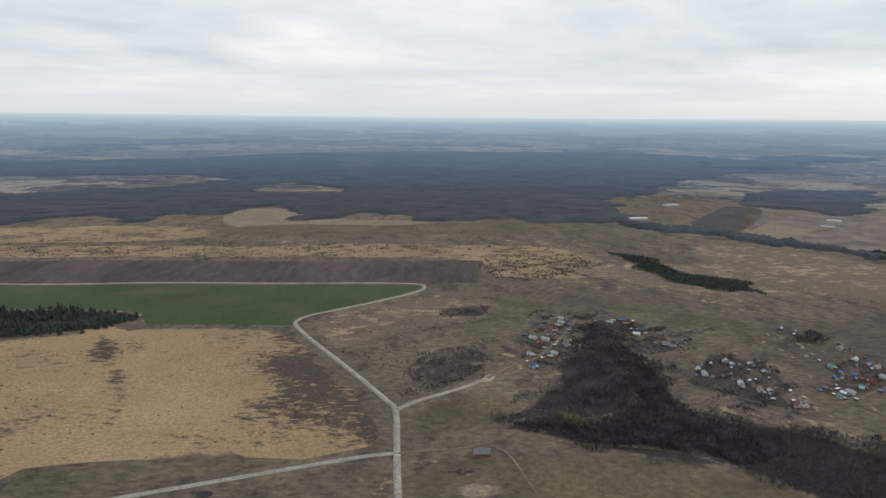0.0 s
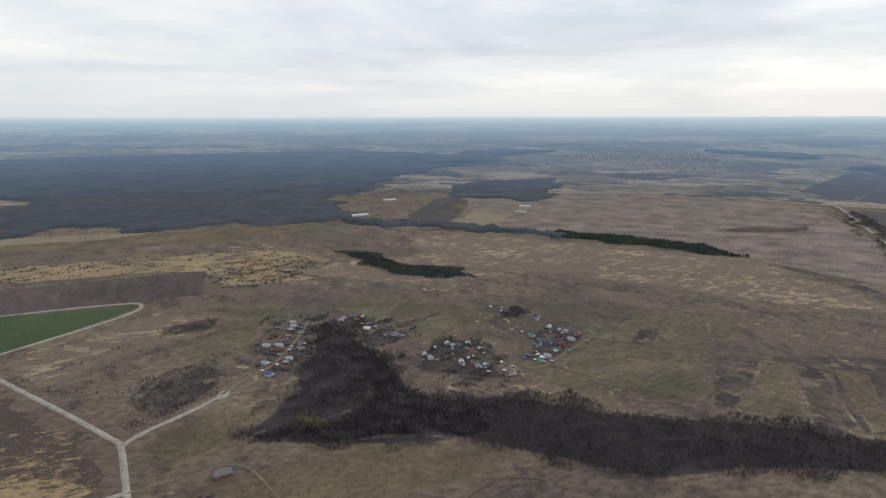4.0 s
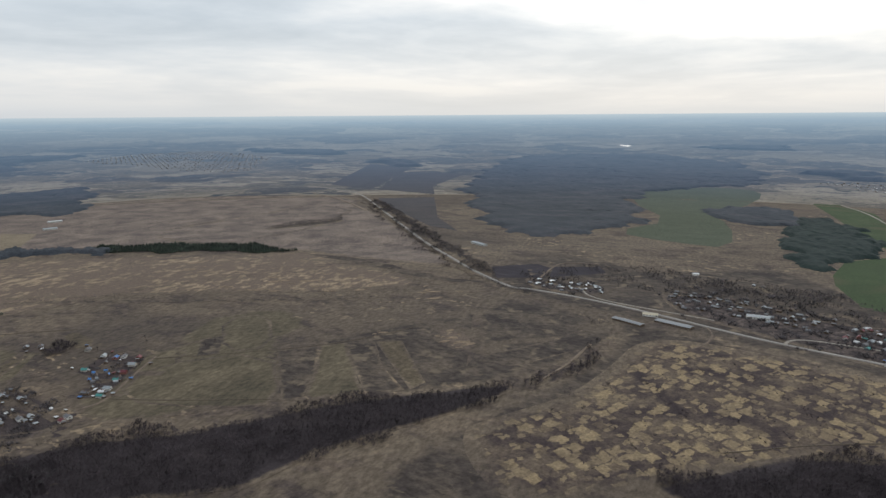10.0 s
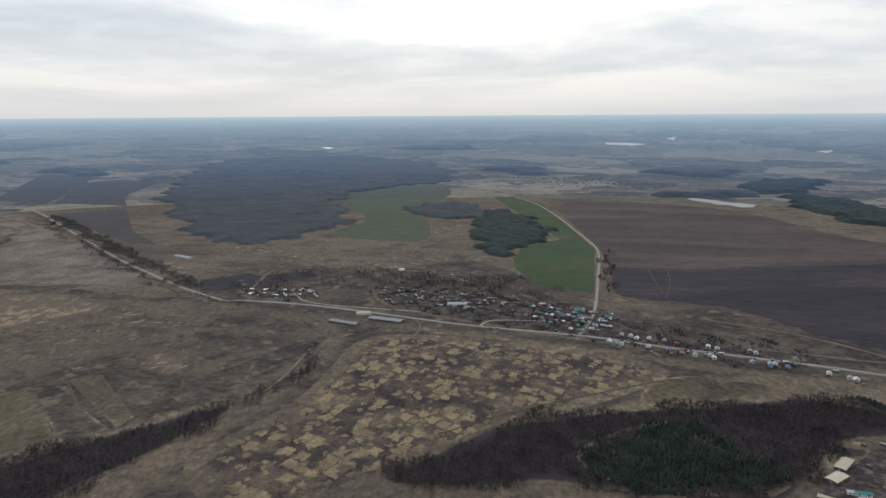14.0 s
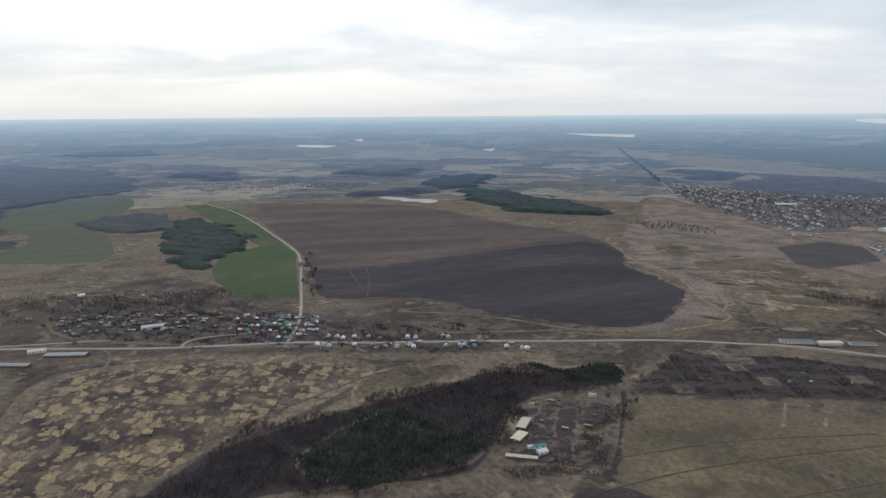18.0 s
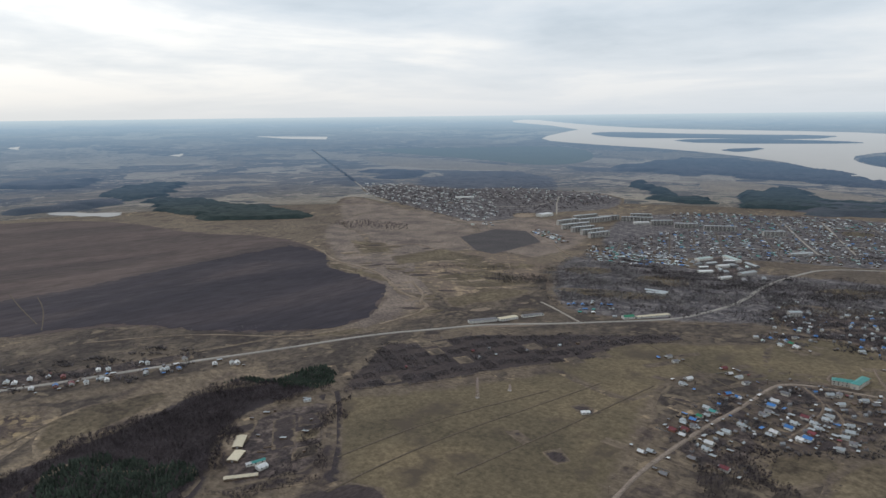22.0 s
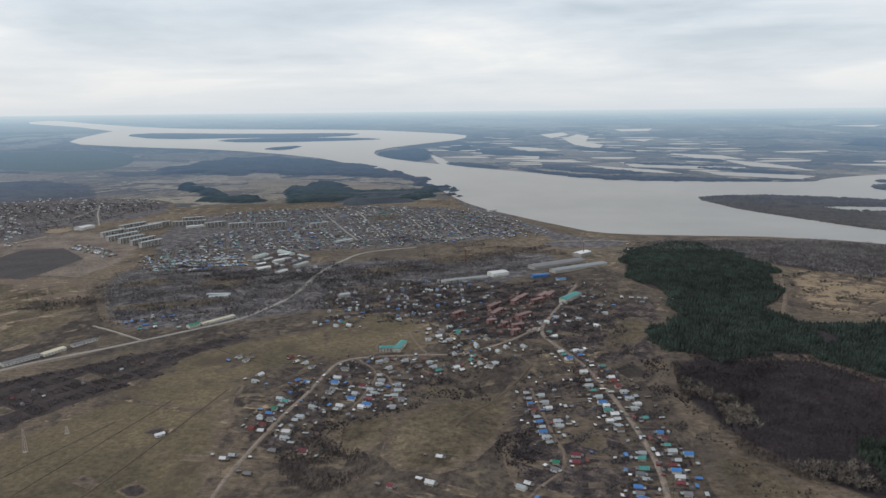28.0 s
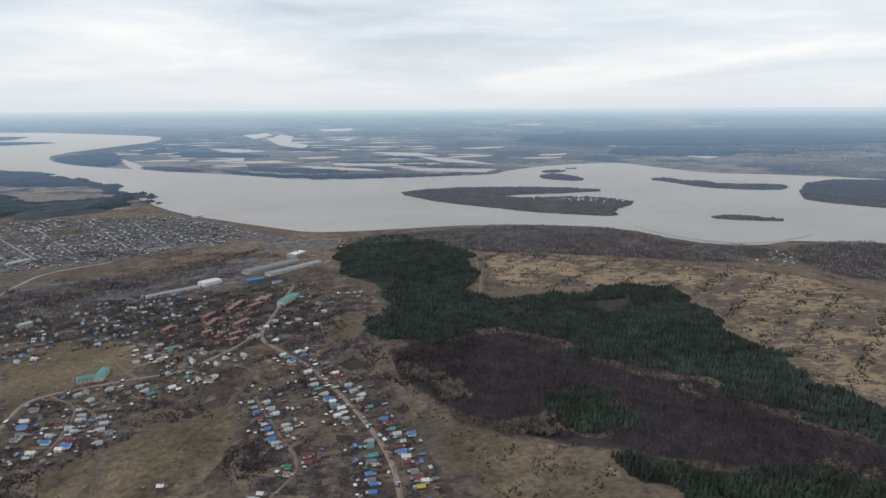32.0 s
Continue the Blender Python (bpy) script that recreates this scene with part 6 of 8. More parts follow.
bare_stand([(-208, -1046), (-233, -1080), (-310, -1077), (-399, -1103), (-467, -1062), (-517, -914), (-553, -845), (-626, -829), (-620, -758), (-650, -688), (-700, -596), (-727.6, -499.5), (-685.9, -467.3), (-634.3, -534.5), (-517.9, -585.5), (-445.2, -621.7), (-390.4, -659.9), (-328.9, -693.2), (-264.8, -772.8), (-207.1, -872.1), (-187, -979)], "dark bare wood below the pines", 5.3, 7.5, 12, [SPOTPINES])
bare_stand([(-200, -1847), (-293, -2081), (-466, -2062), (-730, -2137), (-885, -2078), (-1077, -1906), (-1128, -1652), (-1255, -1581), (-1229, -1503), (-1102, -1402), (-860, -1509), (-586, -1570), (-503, -1631), (-417, -1836)], "bare wood along the river bank ridge", 6.5, 7, 13, mat=RIDGE)
bare_stand([(-1386, -1564), (-1503, -1614), (-1737, -1575), (-2083, -1468), (-1629, -1134), (-1348, -1208), (-1283, -1280), (-1292, -1415)], "bare wood on the far bank slope", 6.5, 7, 14, mat=RIDGE)
bare_stand([(-1053, -1845), (-1079, -1711), (-1184, -1621), (-1414, -1564), (-1302, -1434), (-1215, -1490), (-1005, -1469), (-912, -1560)], "bare wood on the river slope", 6.5, 6, 56, mat=RIDGE, thin=(40, -0.6))
for spot, label, gap, tall, share in (([(1595, 1574), (1665, 1544), (1753, 1514), (1837, 1483), (1971, 1543), (2085, 1669), (2005, 1605), (1903, 1490), (1778, 1436), (1698, 1466), (1613, 1497), (1545, 1527)], "dark scrub hook on the fallow slope", 5, 4, -0.9),
                                      ([(830, 1060), (886, 957), (939, 921), (1017, 824), (1061, 731), (1046, 721), (1004, 813), (926, 909), (875, 946), (819, 1047)], "thin scrub along a furrow", 6, 2.6, 0.0),
                                      ([(1119, 356), (1081, 308), (1013, 284), (935, 272), (902, 293), (887, 288), (918, 267), (995, 279), (1061, 301), (1096, 349)], "dark scrub in the winding gully", 5, 4, -0.7),
                                      ([(1304, 652), (1267, 581), (1227, 500), (1195, 487), (1234, 565), (1271, 635)], "dark thicket at the road bend", 5, 4.5, -0.8),
                                      ([(700, 1348), (827, 1130), (908, 956), (1018, 836), (1006, 826), (898, 944), (818, 1116), (692, 1331)], "thin scrub along a dry gully", 6, 3, 0.0),
                                      ([(1387, -220), (1309, -277), (1223, -417), (1121, -541), (1026, -620), (990, -679), (975, -669), (1011, -611), (1105, -533), (1204, -411), (1286, -272), (1364, -217)], "scrub along the bank below the ploughland", 6, 3, 0.1),
                                      ([(1579, 402), (1574, 308), (1479, 178), (1471, 49), (1411, -18), (1349, -17), (1403, 47), (1412, 171), (1506, 296), (1515, 387)], "bare trees behind the village gardens", 6, 5, 0.0),
                                      ([(1593, -1229), (1554, -1411), (1467, -1432), (1443, -1410), (1526, -1387), (1567, -1209)], "thin scrub by the stream", 6, 3.5, -0.4),
                                      ([(1076, -1206), (1024, -1273), (946, -1284), (909, -1237), (984, -1227), (1033, -1160)], "bare scrub by the stream", 6, 4, -0.2),
                                      ([(1025, -1214), (943, -1306), (758, -1386), (628, -1409), (602, -1356), (724, -1328), (901, -1249), (980, -1162)], "bare trees below the town", 6, 5, 0.0),
                                      ([(510, -2075), (415, -2074), (274, -1986), (197, -2000), (188, -1915), (262, -1901), (397, -1987), (488, -1988)], "bare trees below the town", 6, 6, -0.1),
                                      ([(515, -1251), (443, -1314), (328, -1423), (197, -1445), (191, -1400), (318, -1380), (431, -1278), (502, -1217)], "bare trees along the valley road", 7, 6, 0.0)):
    bare_stand(spot, label, gap, tall, 57, floor=False, mat=HAZETWIG, thin=(16, share), smooth=0)
bare_stand([(1055, -1439), (963, -1615), (735, -1589), (563, -1617), (391, -1659), (201, -1721), (28, -1735), (120, -1481), (275, -1376), (467, -1343), (577, -1247), (700, -1170), (834, -1132)], "grey bare groves below the town", 5.5, 6, 65, mat=RIDGE, floor=False, thin=(26, -0.15))
# pale birches and budding willows at the wood edges
for line, mat, label in (([(-195, -977), (-242, -954), (-280, -873), (-243.1, -827.6), (-211, -890)], BIRCH, "pale bare birches at the wood edge"), ([(-269.3, -787.3), (-347.5, -772.1), (-352.6, -714.4), (-310.4, -699.3)], BIRCH, "pale bare birches at the wood edge"), ([(-588.5, -583.5), (-649.1, -548.5), (-629.5, -530.0), (-572.0, -557.4)], BIRCH, "pale bare birches at the wood edge"),
                         ([(-580, -796), (-604, -791), (-573, -748), (-557, -757)], BIRCH, "pale bare birch clump"), ([(108.0, 705.3), (157.3, 696.1), (158.3, 673.0), (120.7, 671.5)], WILLOW, "budding yellow-green willows"), ([(276, 1032), (316, 1052), (290, 997)], WILLOW, "budding yellow-green willows"), ([(117.2, 806.0), (147.9, 817.1), (147.5, 777.5), (118.2, 768.2)], BIRCH, "pale bare birches")):
    bare_stand(line, label, 7, 12, 20, mat=mat, floor=False, fat=1.1)
# scrub on open land
shrubs([(83, 1485), (160, 1636), (274, 1664), (364, 1566), (252, 1377), (164, 1318), (81, 1340)], "young pines in rows in dry grass", 8, 3.6, 61, (22, 0.0), NEEDLE)
shrubs([(-943, 1423), (-1160, 1765), (-594, 1754), (-120, 1706), (94, 1696), (-239, 1541)], "young pines scattered in dry grass", 10, 3.0, 62, (30, 0.35), NEEDLE)
shrubs([(-222, 983), (-81, 1149), (109, 1085), (89.8, 874.5), (27.4, 810.7), (-52.5, 741.4)], "dark bare scrub in the pasture", 8.7, 2.4, 30, (33, 0.55))
shrubs([(-61.1, 864.0), (65, 966), (72.9, 852.2), (12.9, 775.5), (-40.4, 757.2)], "dark bare scrub patch", 5.2, 2.2, 31, (24, -0.35))
shrubs([(-12, 1134), (96, 1153), (62, 1067), (7, 1082)], "dark bare scrub patch", 5.0, 2.4, 32, (20, -0.2))
shrubs([(-1307, 1666), (-607, 1665), (98, 1781), (350, 1697), (390, 1369), (86, 1330), (112, 1541), (-371, 1550), (-1156, 1467)], "young pines and shrubs in dry grass", 13, 3.8, 33, (45, 0.5), NEEDLE)
shrubs([(-716, 888), (-574, 977), (-236, 1010), (-89.6, 725.1), (-104.8, 657.2), (-154.0, 618.1), (-254.0, 592.9), (-446.3, 532.3)], "sparse dark seedlings in dry grass", 13, 2, 34, (39, 0.6), NEEDLE)
shrubs([(-526, -1656), (-726, -1547), (-1085, -1378), (-1209, -1338), (-1231, -1098), (-1178, -802), (-837, -551), (-793, -746), (-795, -856), (-791, -987), (-841, -1138), (-853, -1275), (-605, -1278), (-444, -1306)], "scattered young pines in straw meadow", 9, 4.2, 35, (34, 0.42), NEEDLE)
shrubs([(612.2, 296.4), (777.2, 268.7), (894, 211), (1036, 115), (1035, -63), (971, -216), (923, -228), (836.1, -129.1), (752.3, -9.8), (697.8, 64.2), (631.3, 107.7), (592.7, 116.9)], "dark scrub between grass cushions", 7.2, 2.1, 36, (21, 0.6))
orchard([(751, -561), (784, -622), (849, -708), (801, -754), (779, -853), (683, -931), (650, -979), (580, -1021), (527, -1085), (479, -1119), (504, -1043), (562, -961), (545, -905), (576, -850), (630, -747), (656, -658), (671, -628), (720, -545)], "rows of bare orchard bushes in garden plots")
shrubs([(-190, -1050), (-207.1, -872.1), (-260.4, -758.7), (-326.3, -687.1), (-384.3, -648.7), (-390.4, -587.9), (-297.5, -591.5), (-216.1, -616.8), (-207.1, -804.4), (-149, -1012)], "bare scrub on the slope below the wood", 7.2, 3.3, 38, (27, 0.2))
shrubs([(300.0, -713.3), (265.2, -774.9), (211.4, -748.5), (168.6, -655.8), (231.8, -620.6)], "bare thicket in the ravine", 4.9, 5.2, 39, (38, -0.6))
bare_stand([(1050, -1313), (830, -1587), (557, -1624), (335, -1810), (57, -2009), (-82, -1749), (148, -1505), (251, -1402), (401, -1293), (486, -1229), (628, -1118), (831, -1128)], "bare tree belts below the town", 6, 5.5, 40, floor=False, mat=HAZETWIG, thin=(30, 0.25))
shrubs([(1442, 619), (1530, 417), (1561, 174), (1450, -82), (1317, -191), (1270, -30), (1367, 264), (1275, 501)], "bare garden trees round the village", 10.2, 6.8, 41, (42, 0.1), HAZETWIG)
shrubs([(1189, -174), (1280, -415), (1084, -612), (974, -700), (1034, -438), (1081, -208)], "bare garden scrub behind the roadside houses", 10.2, 3.8, 42, (33, 0.3), HAZETWIG)
shrubs([(159.7, 880.1), (309, 1061), (389, 910), (465, 788), (407.7, 700.7), (306.2, 709.7), (266.3, 739.5)], "bare scrub between hamlet gardens", 7.2, 3.6, 43, (27, 0.3))
shrubs([(2051, -167), (1607, -1099), (1219, -1182), (927, -1258), (660, -1167), (527, -1448), (510, -1587), (599, -1833), (1038, -1400), (1334, -1289)], "bare scrub along the stream", 13, 4.5, 44, (60, 0.8), HAZETWIG)
shrubs([(-85, -1075), (-143, -969), (-155.0, -758.9), (-177.5, -628.1), (-88.5, -651.0), (-99.3, -867.6), (-31, -1043)], "bare fruit bushes in village gardens", 10.2, 3.6, 45, (22, 0.2), HAZETWIG)
shrubs([(485, -1439), (284, -1429), (38, -1423), (-168, -1526), (-162, -1109), (-34, -1135), (147, -1163), (415, -1226)], "bare garden trees among the houses", 11.6, 6, 46, (38, 0.1), HAZETWIG)
bare_stand([(2271, 1655), (1789, 1168), (1506, 858), (1292, 635), (1326, 626), (1587, 888), (1903, 1221), (2365, 1694)], "bare shelter belt along the main road", 5.2, 6.5, 50, floor=False, mat=HAZETWIG)
bare_stand([(2190, 1655), (1720, 1180), (1440, 868), (1250, 640), (1275, 640), (1480, 868), (1770, 1180), (2240, 1655)], "thin bare shelter belt along the main road", 6, 5.5, 55, floor=False, thin=(28, -0.1))
bare_stand([(1811, -260), (1801, -273), (1359, -212), (1371, -198)], "bare shelter belt along the lane", 7.2, 9, 51, floor=False)
bare_stand([(1906, -1597), (2024, -1454), (2010, -1357), (1607, -1498)], "bare belt", 13, 7.5, 52, floor=False)
bare_stand([(525, 1010), (572, 1018), (573, 981), (526, 952)], "dark bare clump by the hamlet", 5.1, 9, 53, floor=False)
bare_stand([(1213, -30), (1196, -133), (1114, -194), (1120, -67)], "bare street trees in the village", 13, 9, 54, floor=False)
canopy("far_wood", [(553, 2173), (780, 2007), (950, 1842), (1081, 1640), (1052, 1595), (917, 1777), (682, 1966), (533, 2092)], FARWOOD, 8.4, 10, "dark bare belt along the stream", smooth=0)

# ---- buildings ----
def block(bm, x0, x1, y0, y1, z0, z1):
    v = [bm.verts.new((x, y, z)) for z in (z0, z1) for x, y in ((x0, y0), (x1, y0), (x1, y1), (x0, y1))]
    for f in ((3, 2, 1, 0), (4, 5, 6, 7), (0, 1, 5, 4), (1, 2, 6, 5), (2, 3, 7, 6), (3, 0, 4, 7)):
        bm.faces.new([v[i] for i in f])


def box(x0, x1, y0, y1, z0, z1):
    bm = bmesh.new()
    block(bm, x0, x1, y0, y1, z0, z1)
    return bm


def gabled_body(L, W, h, rise_):
    """Walls with pointed gable ends; the ridge runs along x."""
    bm = bmesh.new()
    a, b = L / 2, W / 2
    lo = [bm.verts.new(p) for p in ((-a, -b, -1.2), (a, -b, -1.2), (a, b, -1.2), (-a, b, -1.2))]
    hi = [bm.verts.new(p) for p in ((-a, -b, h), (a, -b, h), (a, b, h), (-a, b, h))]
    g0, g1 = bm.verts.new((-a, 0, h + rise_)), bm.verts.new((a, 0, h + rise_))
    for f in ((lo[0], lo[1], hi[1], hi[0]), (lo[2], lo[3], hi[3], hi[2]), (lo[1], lo[2], hi[2], g1, hi[1]), (lo[3], lo[0], hi[0], g0, hi[3]), (hi[0], hi[1], g1, g0), (hi[2], hi[3], g0, g1)):
        bm.faces.new(f)
    return bm


def gable_roof(L, W, h, rise_, over=0.45, thick=0.18):
    """Two sloping slabs that meet at the ridge."""
    bm = bmesh.new()
    a, b = L / 2 + over, W / 2 + over
    drop = over * rise_ / (W / 2)
    rows = []
    for x in (-a, a):
        rows.append([bm.verts.new((x, y, z)) for y, z in ((-b, h - drop + 0.03), (0, h + rise_ + 0.03), (b, h - drop + 0.03), (b, h - drop + 0.03 + thick), (0, h + rise_ + 0.03 + thick), (-b, h - drop + 0.03 + thick))])
    p, q = rows
    for i in range(6):
        j = (i + 1) % 6
        bm.faces.new((p[i], q[i], q[j], p[j]))
    bm.faces.new((p[0], p[1], p[4], p[5]))
    bm.faces.new((p[1], p[2], p[3], p[4]))
    bm.faces.new((q[5], q[4], q[1], q[0]))
    bm.faces.new((q[4], q[3], q[2], q[1]))
    bmesh.ops.recalc_face_normals(bm, faces=bm.faces[:])
    return bm


def hip_roof(L, W, h, rise_, over=0.5):
    bm = bmesh.new()
    a, b, c = L / 2 + over, W / 2 + over, max(0.2, (L - W) / 2)
    e = [bm.verts.new((x, y, z)) for z in (h, h + 0.2) for x, y in ((-a, -b), (a, -b), (a, b), (-a, b))]
    r0, r1 = bm.verts.new((-c, 0, h + rise_)), bm.verts.new((c, 0, h + rise_))
    for f in ((e[3], e[2], e[1], e[0]), (e[0], e[1], e[5], e[4]), (e[1], e[2], e[6], e[5]), (e[2], e[3], e[7], e[6]), (e[3], e[0], e[4], e[7]),
              (e[4], e[5], r1, r0), (e[6], e[7], r0, r1), (e[5], e[6], r1), (e[7], e[4], r0)):
        bm.faces.new(f)
    return bm


def window(parent, x, y, z, w, h, axis):
    """A framed pane, proud of the wall; axis 0: in a gable end, 1: in a long wall."""
    s = 1 if (x if axis == 0 else y) > 0 else -1
    if axis == 0:
        fr = part("window", box(min(x, x + s * 0.08), max(x, x + s * 0.08), y - w / 2 - .12, y + w / 2 + .12, z - .12, z + h + .12), FRAME, parent)
        part("pane", box(min(x + s * .02, x + s * .11), max(x + s * .02, x + s * .11), y - w / 2, y + w / 2, z, z + h), GLASS, fr)
    else:
        fr = part("window", box(x - w / 2 - .12, x + w / 2 + .12, min(y, y + s * 0.08), max(y, y + s * 0.08), z - .12, z + h + .12), FRAME, parent)
        part("pane", box(x - w / 2, x + w / 2, min(y + s * .02, y + s * .11), max(y + s * .02, y + s * .11), z, z + h), GLASS, fr)


def house_model(code, shape):
    """A one-storey village house: walls, roof, windows, chimney, lean-to."""
    L, W, h, up = ((9.5, 7.4, 2.9, 2.3), (11.5, 8.2, 3.0, 2.6), (8.2, 7.0, 2.8, 2.2))[shape]
    mat, word = ROOFS[code]
    wall = WALLS[(ord(code) + shape) % 4]
    ob = new("house")
    part("wall", gabled_body(L, W, h, up), wall, ob)
    part("roof", gable_roof(L, W, h, up), mat, ob, word + " gable roof")
    window(ob, -L / 2, 0, 1.0, 2.2, 1.3, 0)
    window(ob, -L / 8, -W / 2, 1.0, 1.6, 1.3, 1)
    part("chimney", box(0.6, 1.25, -0.9, -0.3, h + up * 0.4, h + up + 0.9), WALLS[2], ob, "brick chimney")
    part("annex", box(L / 2 - 0.01, L / 2 + 3.4, -W / 2 + 0.6, W / 2 - 1.6, -1.2, 2.3), WALLS[1], ob)
    part("annex_roof", box(L / 2 + 0.25, L / 2 + 3.8, -W / 2 + 0.2, W / 2 - 1.2, 2.31, 2.46), ROOFS["g" if shape else "s"][0], ob)
    part("door", box(L / 2 + 3.39, L / 2 + 3.47, -0.5, 0.45, 0.0, 2.0), WALLS[1], ob)
    return tagged(ob, f"village house with {word} gable roof and small chimney", "house", "village houses")


def shed_model(code, shape):
    """A low yard shed with a tilted sheet roof."""
    L, W, h = ((5.5, 3.6, 2.1), (8.5, 4.0, 2.3), (3.6, 3.0, 2.0))[shape]
    mat, word = ROOFS[code]
    ob = new("shed")
    part("wall", box(-L / 2, L / 2, -W / 2, W / 2, -1.0, h), WALLS[1], ob)
    bm = box(-L / 2 - .3, L / 2 + .3, -W / 2 - .3, W / 2 + .3, h + 0.01, h + 0.16)
    for v in bm.verts:
        v.co.z += 0.12 * (v.co.y + W / 2 + 0.3)
    part("roof", bm, mat, ob)
    return tagged(ob, f"low board yard shed with {word} sheet roof", "shed", "yard sheds")


MODELS = {}


def road_turn(x, y):
    """The heading of the nearest road."""
    best = (1e9, 0.0)
    for line in ROADS:
        for (x0, y0), (x1, y1) in zip(line, line[1:]):
            d = math.hypot((x0 + x1) / 2 - x, (y0 + y1) / 2 - y)
            if d < best[0]:
                best = (d, math.atan2(y1 - y0, x1 - x0))
    return best[1]


def ground_at(x, y):
    return float(world_of([x], [y])[0][2])


def put(model, code, shape, x, y, turn):
    key = (model, code, shape)
    m = Matrix.Translation((x, y, ground_at(x, y) + 0.4)) @ Matrix.Rotation(turn, 4, "Z") @ Matrix.Scale(0.94, 4)
    if key not in MODELS:
        MODELS[key] = model(code, shape)
        MODELS[key].matrix_basis = m
        return MODELS[key]
    return copy_thing(MODELS[key], m)


TAKEN = []


def fence(x, y, a, rnd):
    """A board fence along one side of a yard: posts and two rails."""
    if "fence" not in MODELS:
        ob = new("fence")
        for k in range(5):
            part("post", box(k * 5 - 10.08, k * 5 - 9.92, -.08, .08, -1.0, 1.5), WALLS[1], ob)
        for z in (0.3, 0.75, 1.2):
            part("rail", box(-10, 10, 0.081, 0.13, z, z + 0.28), ROOFS["g"][0], ob)
        MODELS["fence"] = tagged(ob, "grey board fence along a village yard", "fence", "yard fences")
        first = True
    else:
        first = False
    s = rnd.choice((-1, 1)) * 8.5
    fx, fy = x + 8 * math.cos(a) - s * math.sin(a), y + 8 * math.sin(a) + s * math.cos(a)
    m = Matrix.Translation((fx, fy, ground_at(fx, fy) + 0.4)) @ Matrix.Rotation(a, 4, "Z")
    if first:
        MODELS["fence"].matrix_basis = m
    else:
        copy_thing(MODELS["fence"], m)


def lone_tree(x, y, rnd, high=None):
    """A single leafless tree: trunk and crown of limbs and twigs."""
    if any(math.hypot(x - a, y - b) < 6 for a, b in TAKEN):
        return
    kind = rnd.randrange(3)
    key = ("tree", kind)
    h = high or rnd.uniform(6, 9.5)
    m = Matrix.Translation((x, y, ground_at(x, y))) @ Matrix.Rotation(rnd.uniform(0, 6), 4, "Z") @ Matrix.Scale(1, 4)
    if key not in MODELS:
        ob = new("bare_tree")
        r = random.Random(kind)
        V, F = joined([spike((0, 0, -0.6), (0.2, 0.1, 6.4), 0.24, 6)])
        t = new("trunk", mesh_np("trunk", V, F, BARK))
        t.parent = ob
        out = []
        for k in range(26):
            a, z = k * 2.4 + r.uniform(-.4, .4), r.uniform(1.6, 5.6)
            reach = r.uniform(1.6, 3.2) * (1.25 - z / 9)
            tip = (math.cos(a) * reach, math.sin(a) * reach, z + r.uniform(1.2, 2.6))
            out.append(spike((0.03 * z, 0.015 * z, z), tip, 0.12, 3, a))
            for q in range(3):
                b = a + r.uniform(-.8, .8)
                u = r.uniform(0.4, 0.8)
                root = (tip[0] * u, tip[1] * u, z + (tip[2] - z) * u)
                out.append(spike(root, (root[0] + math.cos(b) * 0.9, root[1] + math.sin(b) * 0.9, root[2] + r.uniform(0.5, 1.1)), 0.06, 3, b))
        V, F = joined(out)
        c = new("crown", mesh_np("crown", V, F, TWIG))
        c.parent = ob
        MODELS[key] = tagged(ob, "leafless garden tree with upswept twigs", "tree", "garden trees")
        ob.matrix_basis = m
        return
    copy_thing(MODELS[key], m)


def village(spots, sheds=1, turn=None, plots=True):
    """Houses at their places, turned to the road, with yard sheds and garden plots behind."""
    for x, y, code in spots:
        rnd = random.Random(int(x * 7 + y * 3))
        if any(math.hypot(x - a, y - b) < 7.5 for a, b in TAKEN):
            continue
        TAKEN.append((x, y))
        a = (road_turn(x, y) if turn is None else turn) + math.pi / 2 + rnd.uniform(-.06, .06)
        if rnd.random() < 0.5:
            a += math.pi
        put(house_model, code, rnd.choice((0, 0, 1, 2)), x, y, a)
        for _ in range(sheds):
            for _try in range(6):
                d, s = rnd.uniform(11, 24), rnd.uniform(-9, 9)
                q = 1 if rnd.random() < 0.5 else -1
                sx, sy = x + q * d * math.cos(a) - s * math.sin(a), y + q * d * math.sin(a) + s * math.cos(a)
                if all(math.hypot(sx - u, sy - v) > 6.5 for u, v in TAKEN):
                    TAKEN.append((sx, sy))
                    put(shed_model, rnd.choice("sssggkwwrb"), rnd.randrange(3), sx, sy, a + rnd.choice((0, math.pi / 2)))
                    break
        if plots and rnd.random() < 0.45:
            fence(x, y, a, rnd)
        if rnd.random() < 0.35:
            lone_tree(x + rnd.uniform(-14, 14), y + rnd.uniform(-14, 14), rnd)
        if plots:
            q = 1 if rnd.random() < 0.5 else -1
            mx, my = x + q * 30 * math.cos(a), y + q * 30 * math.sin(a)
            c, s = math.cos(a), math.sin(a)
            hl, hw = rnd.uniform(14, 26), rnd.uniform(5, 8)
            drape("garden_plot", [(mx + u * c - v * s, my + u * s + v * c) for u, v in ((-hl, -hw), (hl, -hw), (hl, hw), (-hl, hw))], rnd.choice((GARDEN, GARDEN, GARDEN, OLIVE)), 0.44, "dug garden plot with dark soil", "garden", smooth=0, cell=20)


